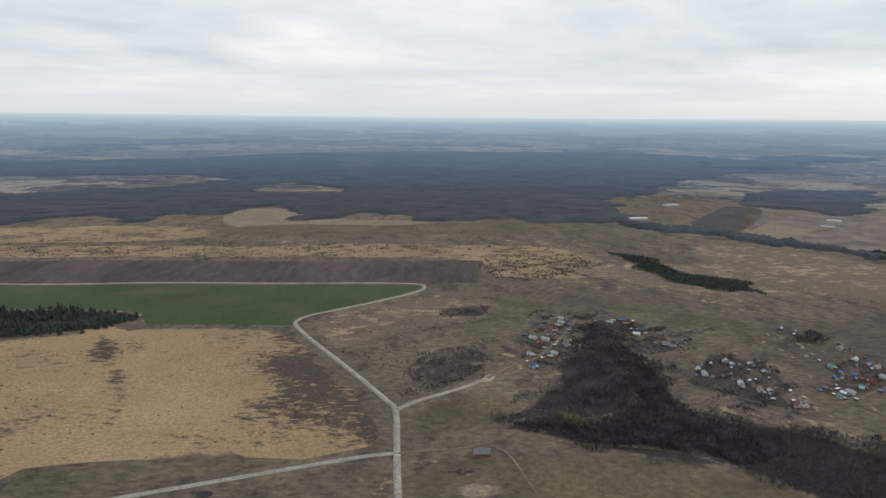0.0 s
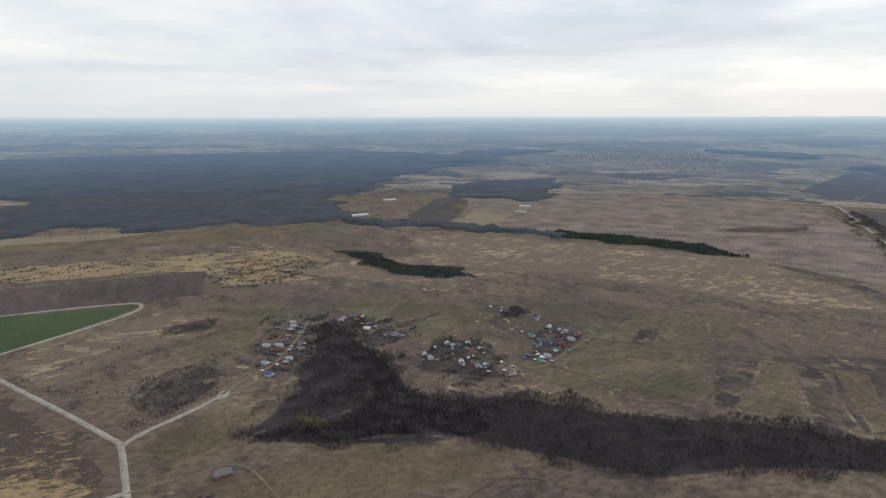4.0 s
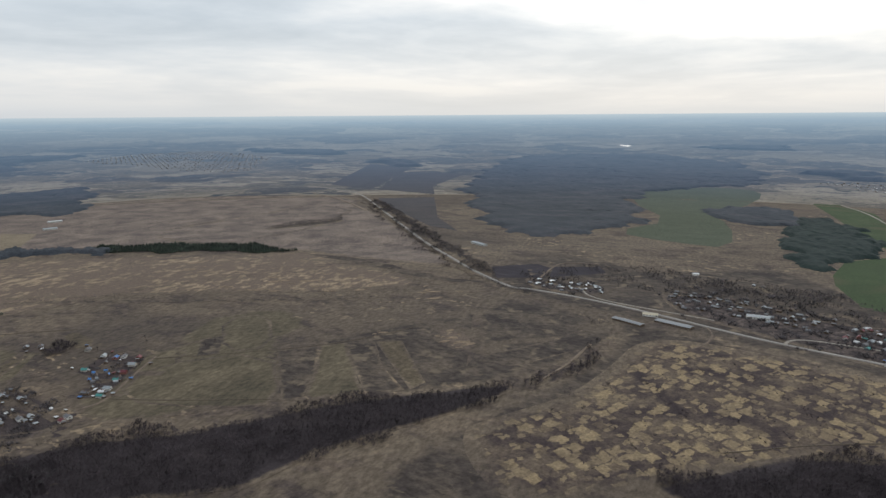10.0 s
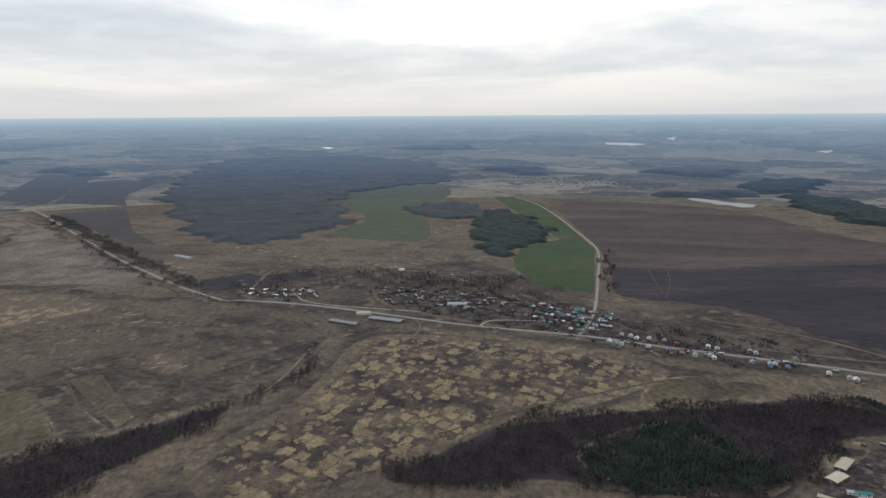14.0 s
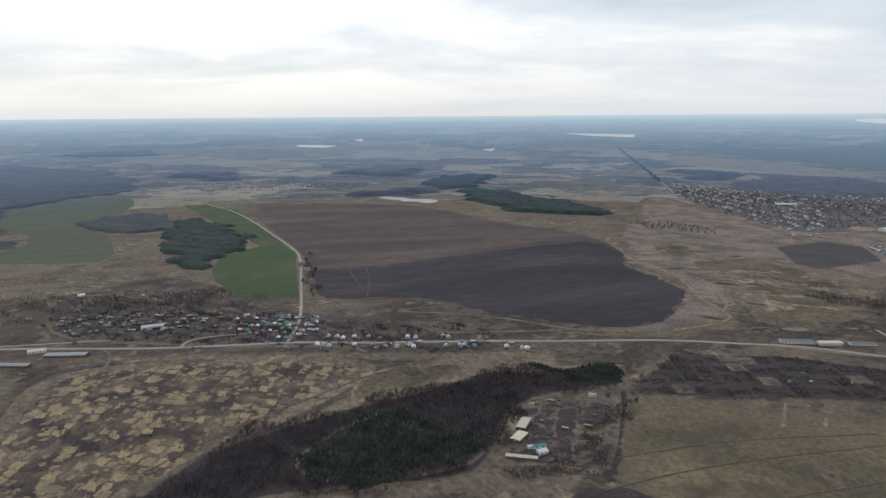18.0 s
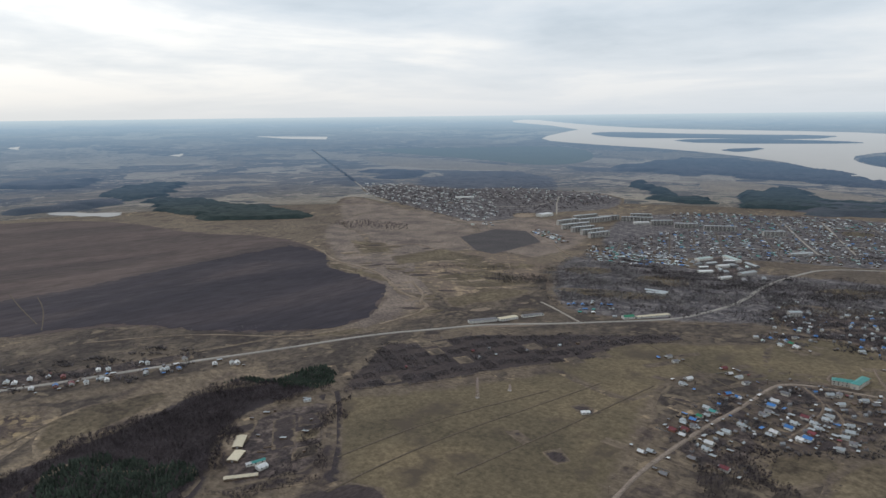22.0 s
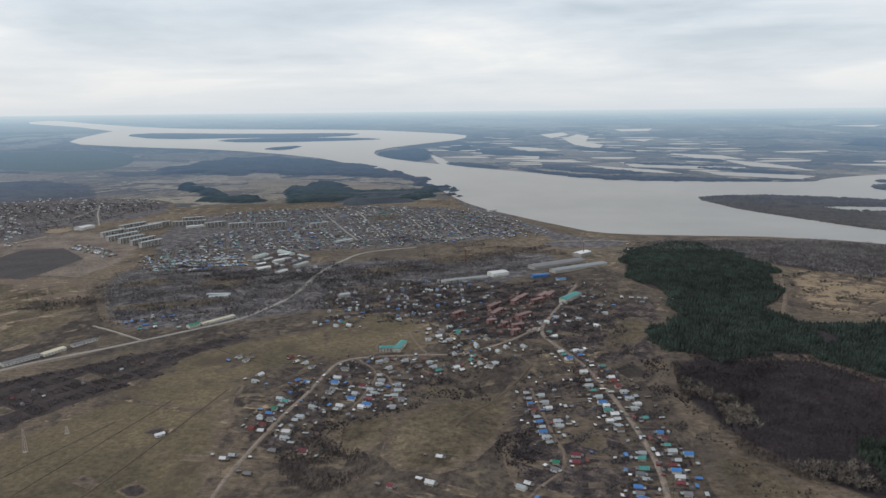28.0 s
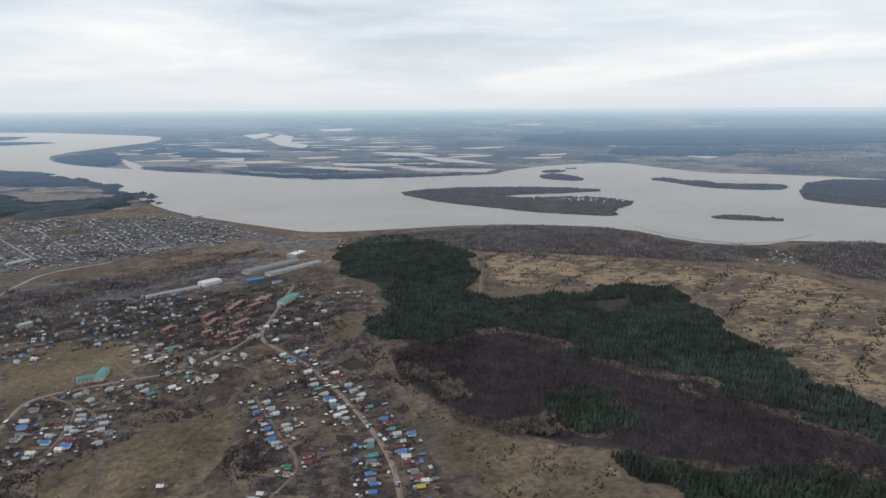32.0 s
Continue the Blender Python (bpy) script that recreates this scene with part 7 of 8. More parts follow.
village([(-22, -1126, "w"), (-32, -1063, "w"), (-36, -1051, "t"), (-45, -1038, "b"), (-28, -1031, "s"), (-66, -990, "w"), (-71, -960, "s"), (-72, -942, "s"), (-77, -927, "t"), (-84, -908, "s"), (-87, -891, "b"), (-92, -882, "w"), (-93, -868, "t"), (-101, -858, "w"), (-103, -844, "w"), (-94, -839, "w"), (-102, -827, "s"), (-105, -816, "k"), (-125, -762, "s"), (-123, -750, "t"), (-123, -727, "t"), (-118, -716, "g"), (-123, -706, "s"), (-112, -713, "w"), (-113, -689, "b"), (-114, -677, "g"), (-115, -668, "b"), (-112, -653, "b"), (-93, -652, "b"), (-14, -1143, "t"), (-55, -1069, "w"), (-65, -1071, "s"), (-62, -1053, "b"), (-78, -1034, "k"), (-94, -1014, "t"), (-105, -975, "w"), (-107, -963, "r"), (-112, -944, "r"), (-118, -928, "s"), (-123, -907, "s"), (-133, -914, "s"), (-133, -891, "w"), (-127, -878, "s"), (-138, -851, "t"), (-151, -814, "b"), (-154, -801, "r"), (-155, -784, "t"), (-159, -771, "s"), (-176, -767, "b"), (-162, -751, "s"), (-155, -740, "r"), (-157, -729, "b"), (-159, -716, "w"), (-158, -704, "r"), (-162, -684, "g"), (-163, -668, "r"), (-169, -662, "w"), (-162, -651, "y")])
village([(14, -912, "s"), (9, -895, "s"), (7, -881, "b"), (2, -863, "r"), (-3, -843, "s"), (-7, -830, "b"), (-11, -816, "s"), (-12, -804, "b"), (-16, -791, "s"), (-20, -778, "s"), (-8, -779, "w"), (-7, -906, "s"), (-13, -885, "s"), (-18, -868, "w"), (-29, -831, "s"), (-32, -818, "s"), (-36, -804, "s"), (-42, -788, "w"), (-51, -732, "r"), (-51, -749, "r"), (-28, -717, "g"), (-29, -732, "n"), (0, -682, "w"), (6, -671, "s"), (101, -719, "w")])
village([(287, -918, "w"), (285, -901, "b"), (283, -868, "g"), (281, -880, "g"), (229, -937, "s"), (221, -919, "s"), (222, -906, "s"), (195, -908, "s"), (190, -889, "s"), (190, -872, "s"), (185, -837, "s"), (179, -862, "g"), (220, -874, "s"), (229, -885, "s"), (221, -855, "r"), (220, -839, "b"), (246, -869, "s"), (246, -853, "b"), (226, -832, "w"), (257, -821, "s"), (255, -831, "w"), (240, -820, "s"), (241, -923, "r"), (242, -949, "r"), (242, -895, "r"), (244, -991, "s"), (223, -968, "s"), (235, -998, "g"), (205, -1001, "s"), (192, -994, "g"), (178, -978, "g"), (178, -1013, "s"), (167, -1000, "s"), (157, -984, "s"), (148, -971, "t"), (158, -962, "s"), (134, -1044, "s"), (124, -995, "w"), (100, -1038, "t"), (89, -1025, "s"), (65, -1011, "s"), (144, -1143, "t"), (103, -1078, "s"), (152, -1105, "s"), (131, -1077, "s"), (173, -1136, "g"), (172, -1093, "w"), (196, -1149, "w"), (357, -1171, "n"), (345, -1160, "w"), (368, -1155, "s")])
village([(327, -897, "b"), (342, -899, "b"), (405, -914, "w"), (402, -890, "s"), (341, -835, "s"), (330, -829, "t"), (329, -813, "s"), (335, -804, "n"), (336, -789, "b"), (340, -772, "s"), (327, -773, "g"), (331, -758, "r"), (341, -747, "r"), (326, -742, "w"), (290, -821, "s"), (294, -790, "s"), (296, -778, "s"), (295, -746, "w"), (292, -731, "s"), (292, -699, "g"), (259, -706, "r"), (340, -673, "w"), (333, -681, "s"), (298, -648, "g"), (290, -913, "b"), (281, -899, "s"), (284, -869, "g"), (287, -954, "g"), (388, -991, "r"), (372, -974, "w"), (357, -971, "s"), (341, -955, "g"), (470, -979, "g"), (453, -966, "g"), (101, -713, "s"), (101, -662, "w"), (141, -651, "r")])
village([(142, -1131, "t"), (101, -1068, "s"), (104, -1024, "t"), (89, -1013, "s"), (115, -989, "w"), (72, -1001, "g"), (54, -1072, "s"), (65, -1053, "s"), (137, -1069, "s"), (89, -1106, "g"), (-64, -1216, "s"), (-46, -1199, "s"), (-8, -1192, "w"), (-24, -1219, "s"), (-39, -1236, "g"), (-75, -1348, "s"), (-92, -1352, "b"), (-106, -1301, "g"), (-113, -1256, "s"), (2, -1189, "g"), (-93, -1189, "w"), (26, -1077, "s"), (116, -1052, "k"), (173, -1117, "w"), (159, -1092, "s"), (188, -1099, "s"), (162, -1162, "s")], plots=False)
village([(193, 1073, "s"), (189, 1052, "s"), (182, 1036, "s"), (174, 1017, "r"), (164, 994, "r"), (153, 969, "s"), (135, 973, "s"), (145, 950, "r"), (122, 901, "s"), (121, 856, "b"), (157, 909, "s"), (150, 894, "s"), (143, 889, "r"), (185, 967, "g"), (179, 947, "g"), (294, 1070, "b"), (297, 1060, "r"), (309, 1020, "b"), (296, 999, "w"), (326, 956, "g"), (331, 945, "g"), (268, 1055, "s"), (334, 847, "s"), (338, 834, "s"), (344, 830, "w"), (387, 868, "s"), (411, 869, "s"), (381, 878, "s"), (418, 841, "s"), (371, 803, "s"), (386, 783, "g"), (396, 779, "s"), (418, 741, "g"), (408, 737, "r")])
village([(517, 864, "t"), (569, 871, "b"), (578, 865, "g"), (563, 825, "s"), (539, 810, "r"), (517, 795, "t"), (494, 779, "s"), (483, 775, "w"), (474, 765, "t"), (565, 893, "s"), (586, 842, "r"), (470, 791, "g"), (529, 1030, "s"), (543, 1015, "g"), (570, 939, "g")])
village([(1054, -171, "w"), (1050, -180, "s"), (1043, -188, "s"), (1036, -229, "w"), (1025, -257, "b"), (1018, -276, "r"), (1009, -293, "s"), (1008, -315, "s"), (1000, -318, "w"), (991, -371, "s"), (984, -393, "s"), (986, -401, "s"), (974, -414, "b"), (956, -463, "w"), (941, -484, "s"), (935, -490, "w"), (1085, -209, "s"), (1075, -217, "w"), (1076, -237, "w"), (1067, -259, "s"), (1054, -275, "r"), (1048, -322, "w"), (1041, -334, "s"), (1036, -381, "s"), (1030, -388, "s"), (1010, -439, "g"), (1093, -196, "s"), (1219, -130, "s"), (1198, -138, "t"), (1184, -148, "s"), (1162, -127, "t"), (1157, -139, "t"), (1139, -158, "s"), (1180, -173, "s"), (1197, -186, "t"), (1120, -150, "w"), (1276, -74, "w"), (1218, -61, "r"), (1203, -42, "r"), (1090, -94, "g")], plots=False)


def hall(p, q, deep, high, code, label, wall=None, name="hall", rise_=1.6, hip=False, rows=1):
    """A long building between two plan points, with a roof, windows and gates."""
    (x0, y0), (x1, y1) = p, q
    L, a = math.hypot(x1 - x0, y1 - y0), math.atan2(y1 - y0, x1 - x0)
    ob = new(name)
    wall = wall or WALLS[3]
    x, y = (x0 + x1) / 2, (y0 + y1) / 2
    if hip:
        part("wall", box(-L / 2, L / 2, -deep / 2, deep / 2, -1.5, high), wall, ob)
        part("roof", hip_roof(L, deep, high + 0.01, rise_), ROOFS[code][0], ob)
    else:
        part("wall", gabled_body(L, deep, high, rise_), wall, ob)
        part("roof", gable_roof(L, deep, high, rise_), ROOFS[code][0], ob)
    n = max(2, int(L / 5))
    for r in range(rows):
        for k in range(n):
            for s in (-1, 1):
                window(ob, -L / 2 + (k + 0.5) * L / n, s * deep / 2, 1.1 + r * 3.0, 1.6, 1.5, 1)
    part("gate", box(-L / 2 - 0.1, -L / 2 + 0.02, -1.4, 1.4, 0, min(3.0, high - 0.3)), STEEL, ob)
    ob.matrix_basis = Matrix.Translation((x, y, ground_at(x, y) + 0.4)) @ Matrix.Rotation(a, 4, "Z")
    return tagged(ob, label, "building")


def two(points):
    return points[0], points[1]


hall(*two([(31.5, 616.4), (48, 618.8)]), 10, 3.6, "g", "low farm hut with dark slate roof and red brick walls", WALLS[2], rise_=3.2)
hall(*two([(1125, 304), (1105, 250)]), 12, 2.4, "d", "long grey livestock shed beside the main road", WALLS[1], rise_=1.0)
hall(*two([(1148, 237), (1131, 176)]), 15, 2.6, "d", "long blue-grey storage shed beside the main road", WALLS[1], rise_=1.2)
hall(*two([(1170, 266), (1174, 241)]), 14, 3, "c", "low concrete store beside the long sheds")
hall(*two([(669.9, -352.3), (692.2, -370.6)]), 11, 2.6, "c", "open shed with cream sheet roof in the farm yard", WALLS[1], rise_=0.8)
hall(*two([(644.4, -333.1), (658.9, -350.6)]), 12, 2.6, "c", "open shed with cream sheet roof in the farm yard", WALLS[1], rise_=0.8)
hall(*two([(623.3, -345.6), (620.9, -360.2)]), 5, 2.8, "t", "farm cottage with turquoise roof", rise_=1.4)
hall(*two([(609.1, -344.5), (609.6, -355.8)]), 8, 2.8, "w", "farm shed with white roof", rise_=1.2)
hall(*two([(625.5, -339.8), (624.4, -346.8)]), 5, 2.4, "w", "small white shed by the farm", rise_=1.0)
hall(*two([(616.2, -309.5), (598.4, -339.3)]), 6, 2.2, "c", "long low shed with cream sheet roof", WALLS[1], rise_=0.8)
hall(*two([(731.3, -480.9), (728.4, -489.6)]), 5, 2.6, "s", "small field hut with grey roof", rise_=1.2)
hall(*two([(447.6, -711.1), (440.5, -719.6)]), 6, 2.6, "w", "lone hut with white roof in the meadow", rise_=1.2)
hall(*two([(257, -1041), (227, -1050)]), 11, 6.5, "t", "two-storey school with turquoise hip roof", WALLS[0], "school", 3.0, True, 2)
hall(*two([(228, -1039), (225, -1078)]), 11, 6.5, "t", "school wing with turquoise hip roof", WALLS[0], "school", 3.0, True, 2)
hall(*two([(827, -898), (803, -946)]), 12, 4, "g", "roadside station with green-grey roof", WALLS[3], rise_=1.4)
hall(*two([(797, -948), (785, -984)]), 12, 4, "c", "roadside shed with pale flat roof", rise_=0.6)
hall(*two([(780, -996), (762, -1034)]), 10, 3, "g", "unfinished low building by the road", rise_=0.6)
hall(*two([(635, -1113), (624, -1131)]), 12, 4, "n", "roadside house with green roof", WALLS[3], rise_=2.4)
hall(*two([(619, -1133), (585, -1192)]), 10, 3, "c", "roofless pale brick sheds", rise_=0.4)
hall(*two([(697, -1305), (661, -1320)]), 12, 4, "s", "grey store above the road", rise_=1.2)
hall(*two([(126, -1517), (93, -1543)]), 26, 8, "w", "white-roofed hall of the factory", WALLS[3])
hall(*two([(224, -1447), (131, -1504)]), 14, 5, "d", "long grey row of workshops", WALLS[3])
hall(*two([(37, -1592), (-81, -1687)]), 30, 7, "g", "long grey hall of the factory", CONCRETE)
hall(*two([(-12, -1549), (-132, -1645)]), 22, 6, "d", "long pale grey hall of the factory", CONCRETE)
hall(*two([(-70, -1747), (-98, -1787)]), 24, 9, "w", "factory block with white roof", CONCRETE)
hall(*two([(32, -1508), (-1, -1526)]), 14, 6, "b", "blue-clad flat factory store", ROOFS["b"][0])
hall(*two([(-22, -1484), (-41, -1492)]), 8, 3, "b", "low store building with blue roof")
hall(*two([(-35, -1306), (-65, -1361)]), 16, 8, "t", "two-storey hall with turquoise roof", WALLS[0], rise_=3, hip=True, rows=2)
hall(*two([(711, -1568), (689, -1595)]), 16, 6, "w", "white-roofed hall of the works", WALLS[3])
hall(*two([(705, -1656), (688, -1681)]), 14, 6, "w", "white-roofed hall of the works", WALLS[3])
hall(*two([(779, -1700), (764, -1745)]), 16, 6, "a", "works hall with pale aqua roof", WALLS[3])
hall(*two([(742, -1783), (690, -1748)]), 16, 6, "a", "long works hall with pale aqua roof", WALLS[3])
hall(*two([(623, -1596), (608, -1642)]), 14, 7, "s", "grey concrete block of the works", CONCRETE)
hall(*two([(644, -1535), (631, -1564)]), 12, 5, "w", "small white-roofed works store", WALLS[3])
for p, q, deep, code in (((668, -1738), (628, -1710), 12, "s"), ((722, -1728), (700, -1745), 10, "w"), ((690, -1700), (672, -1686), 18, "d"), ((742, -1672), (730, -1700), 14, "s"), ((655, -1668), (640, -1650), 12, "g"), ((668, -1620), (655, -1602), 10, "d"), ((736, -1620), (722, -1640), 12, "w"), ((760, -1650), (752, -1668), 10, "d"), ((650, -1696), (638, -1684), 8, "a"), ((690, -1635), (676, -1620), 8, "s"), ((600, -1560), (588, -1540), 9, "g"), ((570, -1600), (560, -1575), 9, "d")):
    hall(p, q, deep, 4.5, code, "low works store with a %s roof" % ROOFS[code][1], GREYBOARD)
hall(*two([(1570, -2047), (1566, -2107)]), 34, 9, "w", "long white-roofed sports hall", WALLS[3])
hall(*two([(2178, -2211), (2136, -2280)]), 24, 8, "w", "large pale hall at the town edge", WALLS[3])
hall(*two([(1225, -2139), (1188, -2176)]), 20, 7, "w", "white-roofed market hall in town", WALLS[3])
hall(*two([(421, -1334), (405, -1350)]), 12, 8, "s", "grey three-storey concrete block", CONCRETE, rows=2)
hall(*two([(710, -1322), (662, -1332)]), 12, 4, "s", "low row of grey stores", CONCRETE)
hall(*two([(631, -1928), (593, -1976)]), 14, 6, "s", "grey hall among town houses", CONCRETE)
hall(*two([(252, -2653), (224, -2676)]), 14, 6, "w", "white-roofed hall by the river", WALLS[3])
hall(*two([(1644, 853), (1615, 801)]), 14, 4, "s", "far grey-roofed livestock shed")
hall(*two([(1254, 108), (1258, 71)]), 16, 4, "s", "pale long shed in the village")
hall(*two([(1545, 253), (1550, 241)]), 10, 3, "w", "small white store on the slope")
hall(*two([(608, 2220), (668, 2234)]), 20, 4, "w", "far farm shed with pale roof")
hall(*two([(842, 2594), (898, 2618)]), 20, 4, "w", "far farm shed with pale roof")
hall(*two([(1263, 2236), (1303, 2226)]), 16, 4, "w", "far farm shed with pale roof")
hall(*two([(1174, 2110), (1210, 2097)]), 16, 4, "s", "far farm shed with grey roof")


def apartment(p, q, floors=5, wall=CONCRETE, deep=13.0, label="five-storey grey panel apartment block", name="apartment_block"):
    """A panel block: body, flat roof, stair bays and rows of windows."""
    (x0, y0), (x1, y1) = p, q
    L, a = math.hypot(x1 - x0, y1 - y0), math.atan2(y1 - y0, x1 - x0)
    h = floors * 3.0 + 0.8
    ob = new(name)
    part("wall", box(-L / 2, L / 2, -deep / 2, deep / 2, -2, h), wall, ob)
    part("roof", box(-L / 2 - .3, L / 2 + .3, -deep / 2 - .3, deep / 2 + .3, h + 0.01, h + 0.5), ROOFS["s" if wall is CONCRETE else "p"][0], ob)
    n = max(2, int(L / 12))
    for k in range(n):
        x = -L / 2 + (k + 0.5) * L / n
        for s in (-1, 1):
            y = s * deep / 2
            part("stair_bay", box(x - 1.5, x + 1.5, min(y, y + s * 0.9), max(y, y + s * 0.9), -2, h - 0.4), wall, ob)
    for f in range(floors):
        for s in (-1, 1):
            y = s * deep / 2
            part("glazing", box(-L / 2 + 1, L / 2 - 1, min(y, y + s * 0.06), max(y, y + s * 0.06), 1.2 + f * 3, 2.7 + f * 3), GLASS, ob)
    x, y = (x0 + x1) / 2, (y0 + y1) / 2
    ob.matrix_basis = Matrix.Translation((x, y, ground_at(x, y) + 0.4)) @ Matrix.Rotation(a, 4, "Z")
    return tagged(ob, label, "building", "apartment blocks")


for ends in ([(1396, -1929), (1377, -2014)], [(1334, -1870), (1304, -1981)], [(1277, -1845), (1251, -1929)], [(1222, -1821), (1203, -1911)], [(1176, -1796), (1155, -1872)], [(1426, -2065), (1397, -2166)], [(1366, -2006), (1326, -2146)], [(1357, -2120), (1320, -2191)], [(1295, -2170), (1201, -2225)], [(1170, -2156), (1118, -2209)], [(1081, -2155), (1021, -2197)], [(1308, -2253), (1248, -2298)], [(806, -2195), (759, -2240)], [(985, -2167), (901, -2223)]):
    apartment(*two(ends))
for ends in ([(96, -1181), (82, -1190)], [(92, -1215), (77, -1254)], [(163, -1215), (151, -1239)], [(46, -1204), (23, -1234)], [(51, -1158), (32, -1171)], [(60, -1292), (49, -1324)], [(50, -1316), (36, -1351)], [(23, -1301), (1, -1325)], [(11, -1330), (-4, -1365)], [(-5, -1338), (-16, -1372)], [(70, -1167), (60, -1175)], [(49, -1132), (37, -1143)], [(102, -1259), (88, -1286)]):
    apartment(*two(ends), 2, REDBRICK, 9.0, "two-storey red brick apartment house with faded pink roof", "brick_house")


def town(poly, label, gap, axis, seed, codes="ddsggkksgbswtas", holes=(), empty=0.25, size=1.0, streets=0, walls=None):
    """Far rows of small houses, too many to count."""
    rnd = np.random.RandomState(seed)
    (ax, ay), (bx, by) = axis
    a = math.atan2(by - ay, bx - ax)
    c, s = math.cos(a), math.sin(a)
    P = np.array(poly)
    U, V = P[:, 0] * c + P[:, 1] * s, -P[:, 0] * s + P[:, 1] * c
    rows = np.arange(V.min(), V.max(), gap * 1.55)
    for r in range(2, len(rows) if streets else 0, streets or 1):
        # a straight street between two rows, as far as the quarter reaches
        us = np.arange(U.min(), U.max(), 30.0)
        v = rows[r] - gap * 0.78
        keep = us[inside(us * c - v * s, us * s + v * c, poly)]
        if len(keep) > 4:
            strip("street", [(u * c - v * s, u * s + v * c) for u in (keep[0], keep[len(keep) // 2], keep[-1])], 4, FAINT, 0.9, "narrow dirt street of the town", uneven=0.15)
    mats = [ROOFS[k][0] for k in dict.fromkeys(codes)] + (walls or [WALLS[1], GREYBOARD])
    keys = list(dict.fromkeys(codes))
    pts, mi = [], []
    for r, v in enumerate(rows):
        for u in np.arange(U.min(), U.max(), gap):
            if rnd.rand() < empty:
                continue
            u2, v2 = u + rnd.uniform(-5, 5), v + rnd.uniform(-6, 6) + (gap * 0.5 if r % 2 else 0)
            pts.append((u2 * c - v2 * s, u2 * s + v2 * c))
            mi.append(keys.index(codes[rnd.randint(len(codes))]))
    pts, mi = np.array(pts), np.array(mi)
    on = inside(pts[:, 0], pts[:, 1], poly)
    for h in holes:
        on &= ~inside(pts[:, 0], pts[:, 1], h)
    pts, mi = pts[on], mi[on]
    W = world_of(pts[:, 0], pts[:, 1])
    D = np.hypot(pts[:, 0], pts[:, 1])
    k = np.where(D > NEAR, (NEAR + (RIM - NEAR) * (1 - NEAR / np.maximum(D, NEAR))) / D, 1)
    n = len(pts)
    Ls, Ws = rnd.uniform(6.5, 11, n) * k * size, rnd.uniform(5, 7.5, n) * k * size
    hs, ups = rnd.uniform(2.2, 2.9, n) * k, rnd.uniform(1.4, 2.2, n) * k
    tw = a + rnd.choice([0, math.pi / 2], n) + rnd.uniform(-.08, .08, n)
    base = np.array([(-1, -1, -.4, 0), (1, -1, -.4, 0), (1, 1, -.4, 0), (-1, 1, -.4, 0), (-1, -1, 1, 0), (1, -1, 1, 0), (1, 1, 1, 0), (-1, 1, 1, 0), (-1.05, 0, 1, 1), (1.05, 0, 1, 1), (-1.05, -1.1, .96, 0), (1.05, -1.1, .96, 0), (1.05, 1.1, .96, 0), (-1.05, 1.1, .96, 0)])
    X = base[None, :, 0] * Ls[:, None] / 2
    Y = base[None, :, 1] * Ws[:, None] / 2
    Z = base[None, :, 2] * hs[:, None] + base[None, :, 3] * ups[:, None]
    ct, st = np.cos(tw)[:, None], np.sin(tw)[:, None]
    V3 = np.stack([X * ct - Y * st + W[:, 0:1], X * st + Y * ct + W[:, 1:2], Z + W[:, 2:3]], -1).reshape(-1, 3)
    wallf = [(0, 1, 5), (0, 5, 4), (1, 2, 6), (1, 6, 5), (2, 3, 7), (2, 7, 6), (3, 0, 4), (3, 4, 7), (5, 6, 9), (7, 4, 8)]
    rooff = [(10, 11, 9), (10, 9, 8), (12, 13, 8), (12, 8, 9)]
    F = np.array(wallf + rooff)
    FF = (F[None] + (np.arange(n) * len(base))[:, None, None]).reshape(-1, 3)
    wm = rnd.randint(0, 2, n) + len(keys)
    idx = np.concatenate([np.repeat(wm[:, None], len(wallf), 1), np.repeat(mi[:, None], len(rooff), 1)], 1).ravel()
    me = mesh_np("town_houses", V3, FF, mats, 3, idx)
    return tagged(new("town_houses", me), label, "houses", "", "stuff")


GRID = [(815, -2601), (546, -2093)]
town([(1055, -1553), (1101, -1751), (1043, -1837), (1077, -2047), (999, -2150), (877, -2165), (623, -2263), (404, -2148), (223, -2097), (275, -2001), (571, -1853), (642, -1810), (817, -1767), (844, -1612)], "close rows of grey and white town houses", 15, GRID, 60, streets=3, empty=0.34)
town([(1269, -2405), (1191, -2553), (758, -2726), (343, -2704), (115, -2421), (2, -2178), (138, -2054), (224, -2108), (630, -2286), (887, -2188), (1064, -2239)], "close rows of grey and white town houses", 15, GRID, 61, streets=3, empty=0.34, holes=[[(683, -2467), (574, -2506), (536, -2393), (637, -2346)]])
town([(3145, -2377), (2980, -2524), (2611, -2446), (2118, -2385), (1780, -2046), (1540, -1777), (1598, -1725), (2014, -1895), (2454, -2016), (2684, -2059)], "rows of low pale-roofed town houses on the far edge", 24, [(2846, -2175), (1676, -1936)], 62, "ssddawgs", empty=0.4, size=1.05, walls=[WALLS[3], GREYBOARD])
town([(2674, -2505), (2444, -2791), (1907, -2902), (1715, -2754), (1743, -2445), (2088, -2352)], "scattered pale houses beyond the far edge of town", 34, [(2674, -2505), (1715, -2754)], 81, "ssdagw", empty=0.5, size=1.05, walls=[WALLS[3], GREYBOARD])
town([(1391, -1763), (1388, -1817), (1255, -1753), (1157, -1687), (1176, -1644), (1275, -1697)], "rows of small garages and sheds", 12, [(1391, -1763), (1155, -1670)], 63)
town([(1075, -1638), (915, -1745), (782, -1695), (760, -1612), (916, -1502), (1002, -1528)], "rows of pale garages and sheds", 12, [(1050, -1600), (798, -1691)], 64)
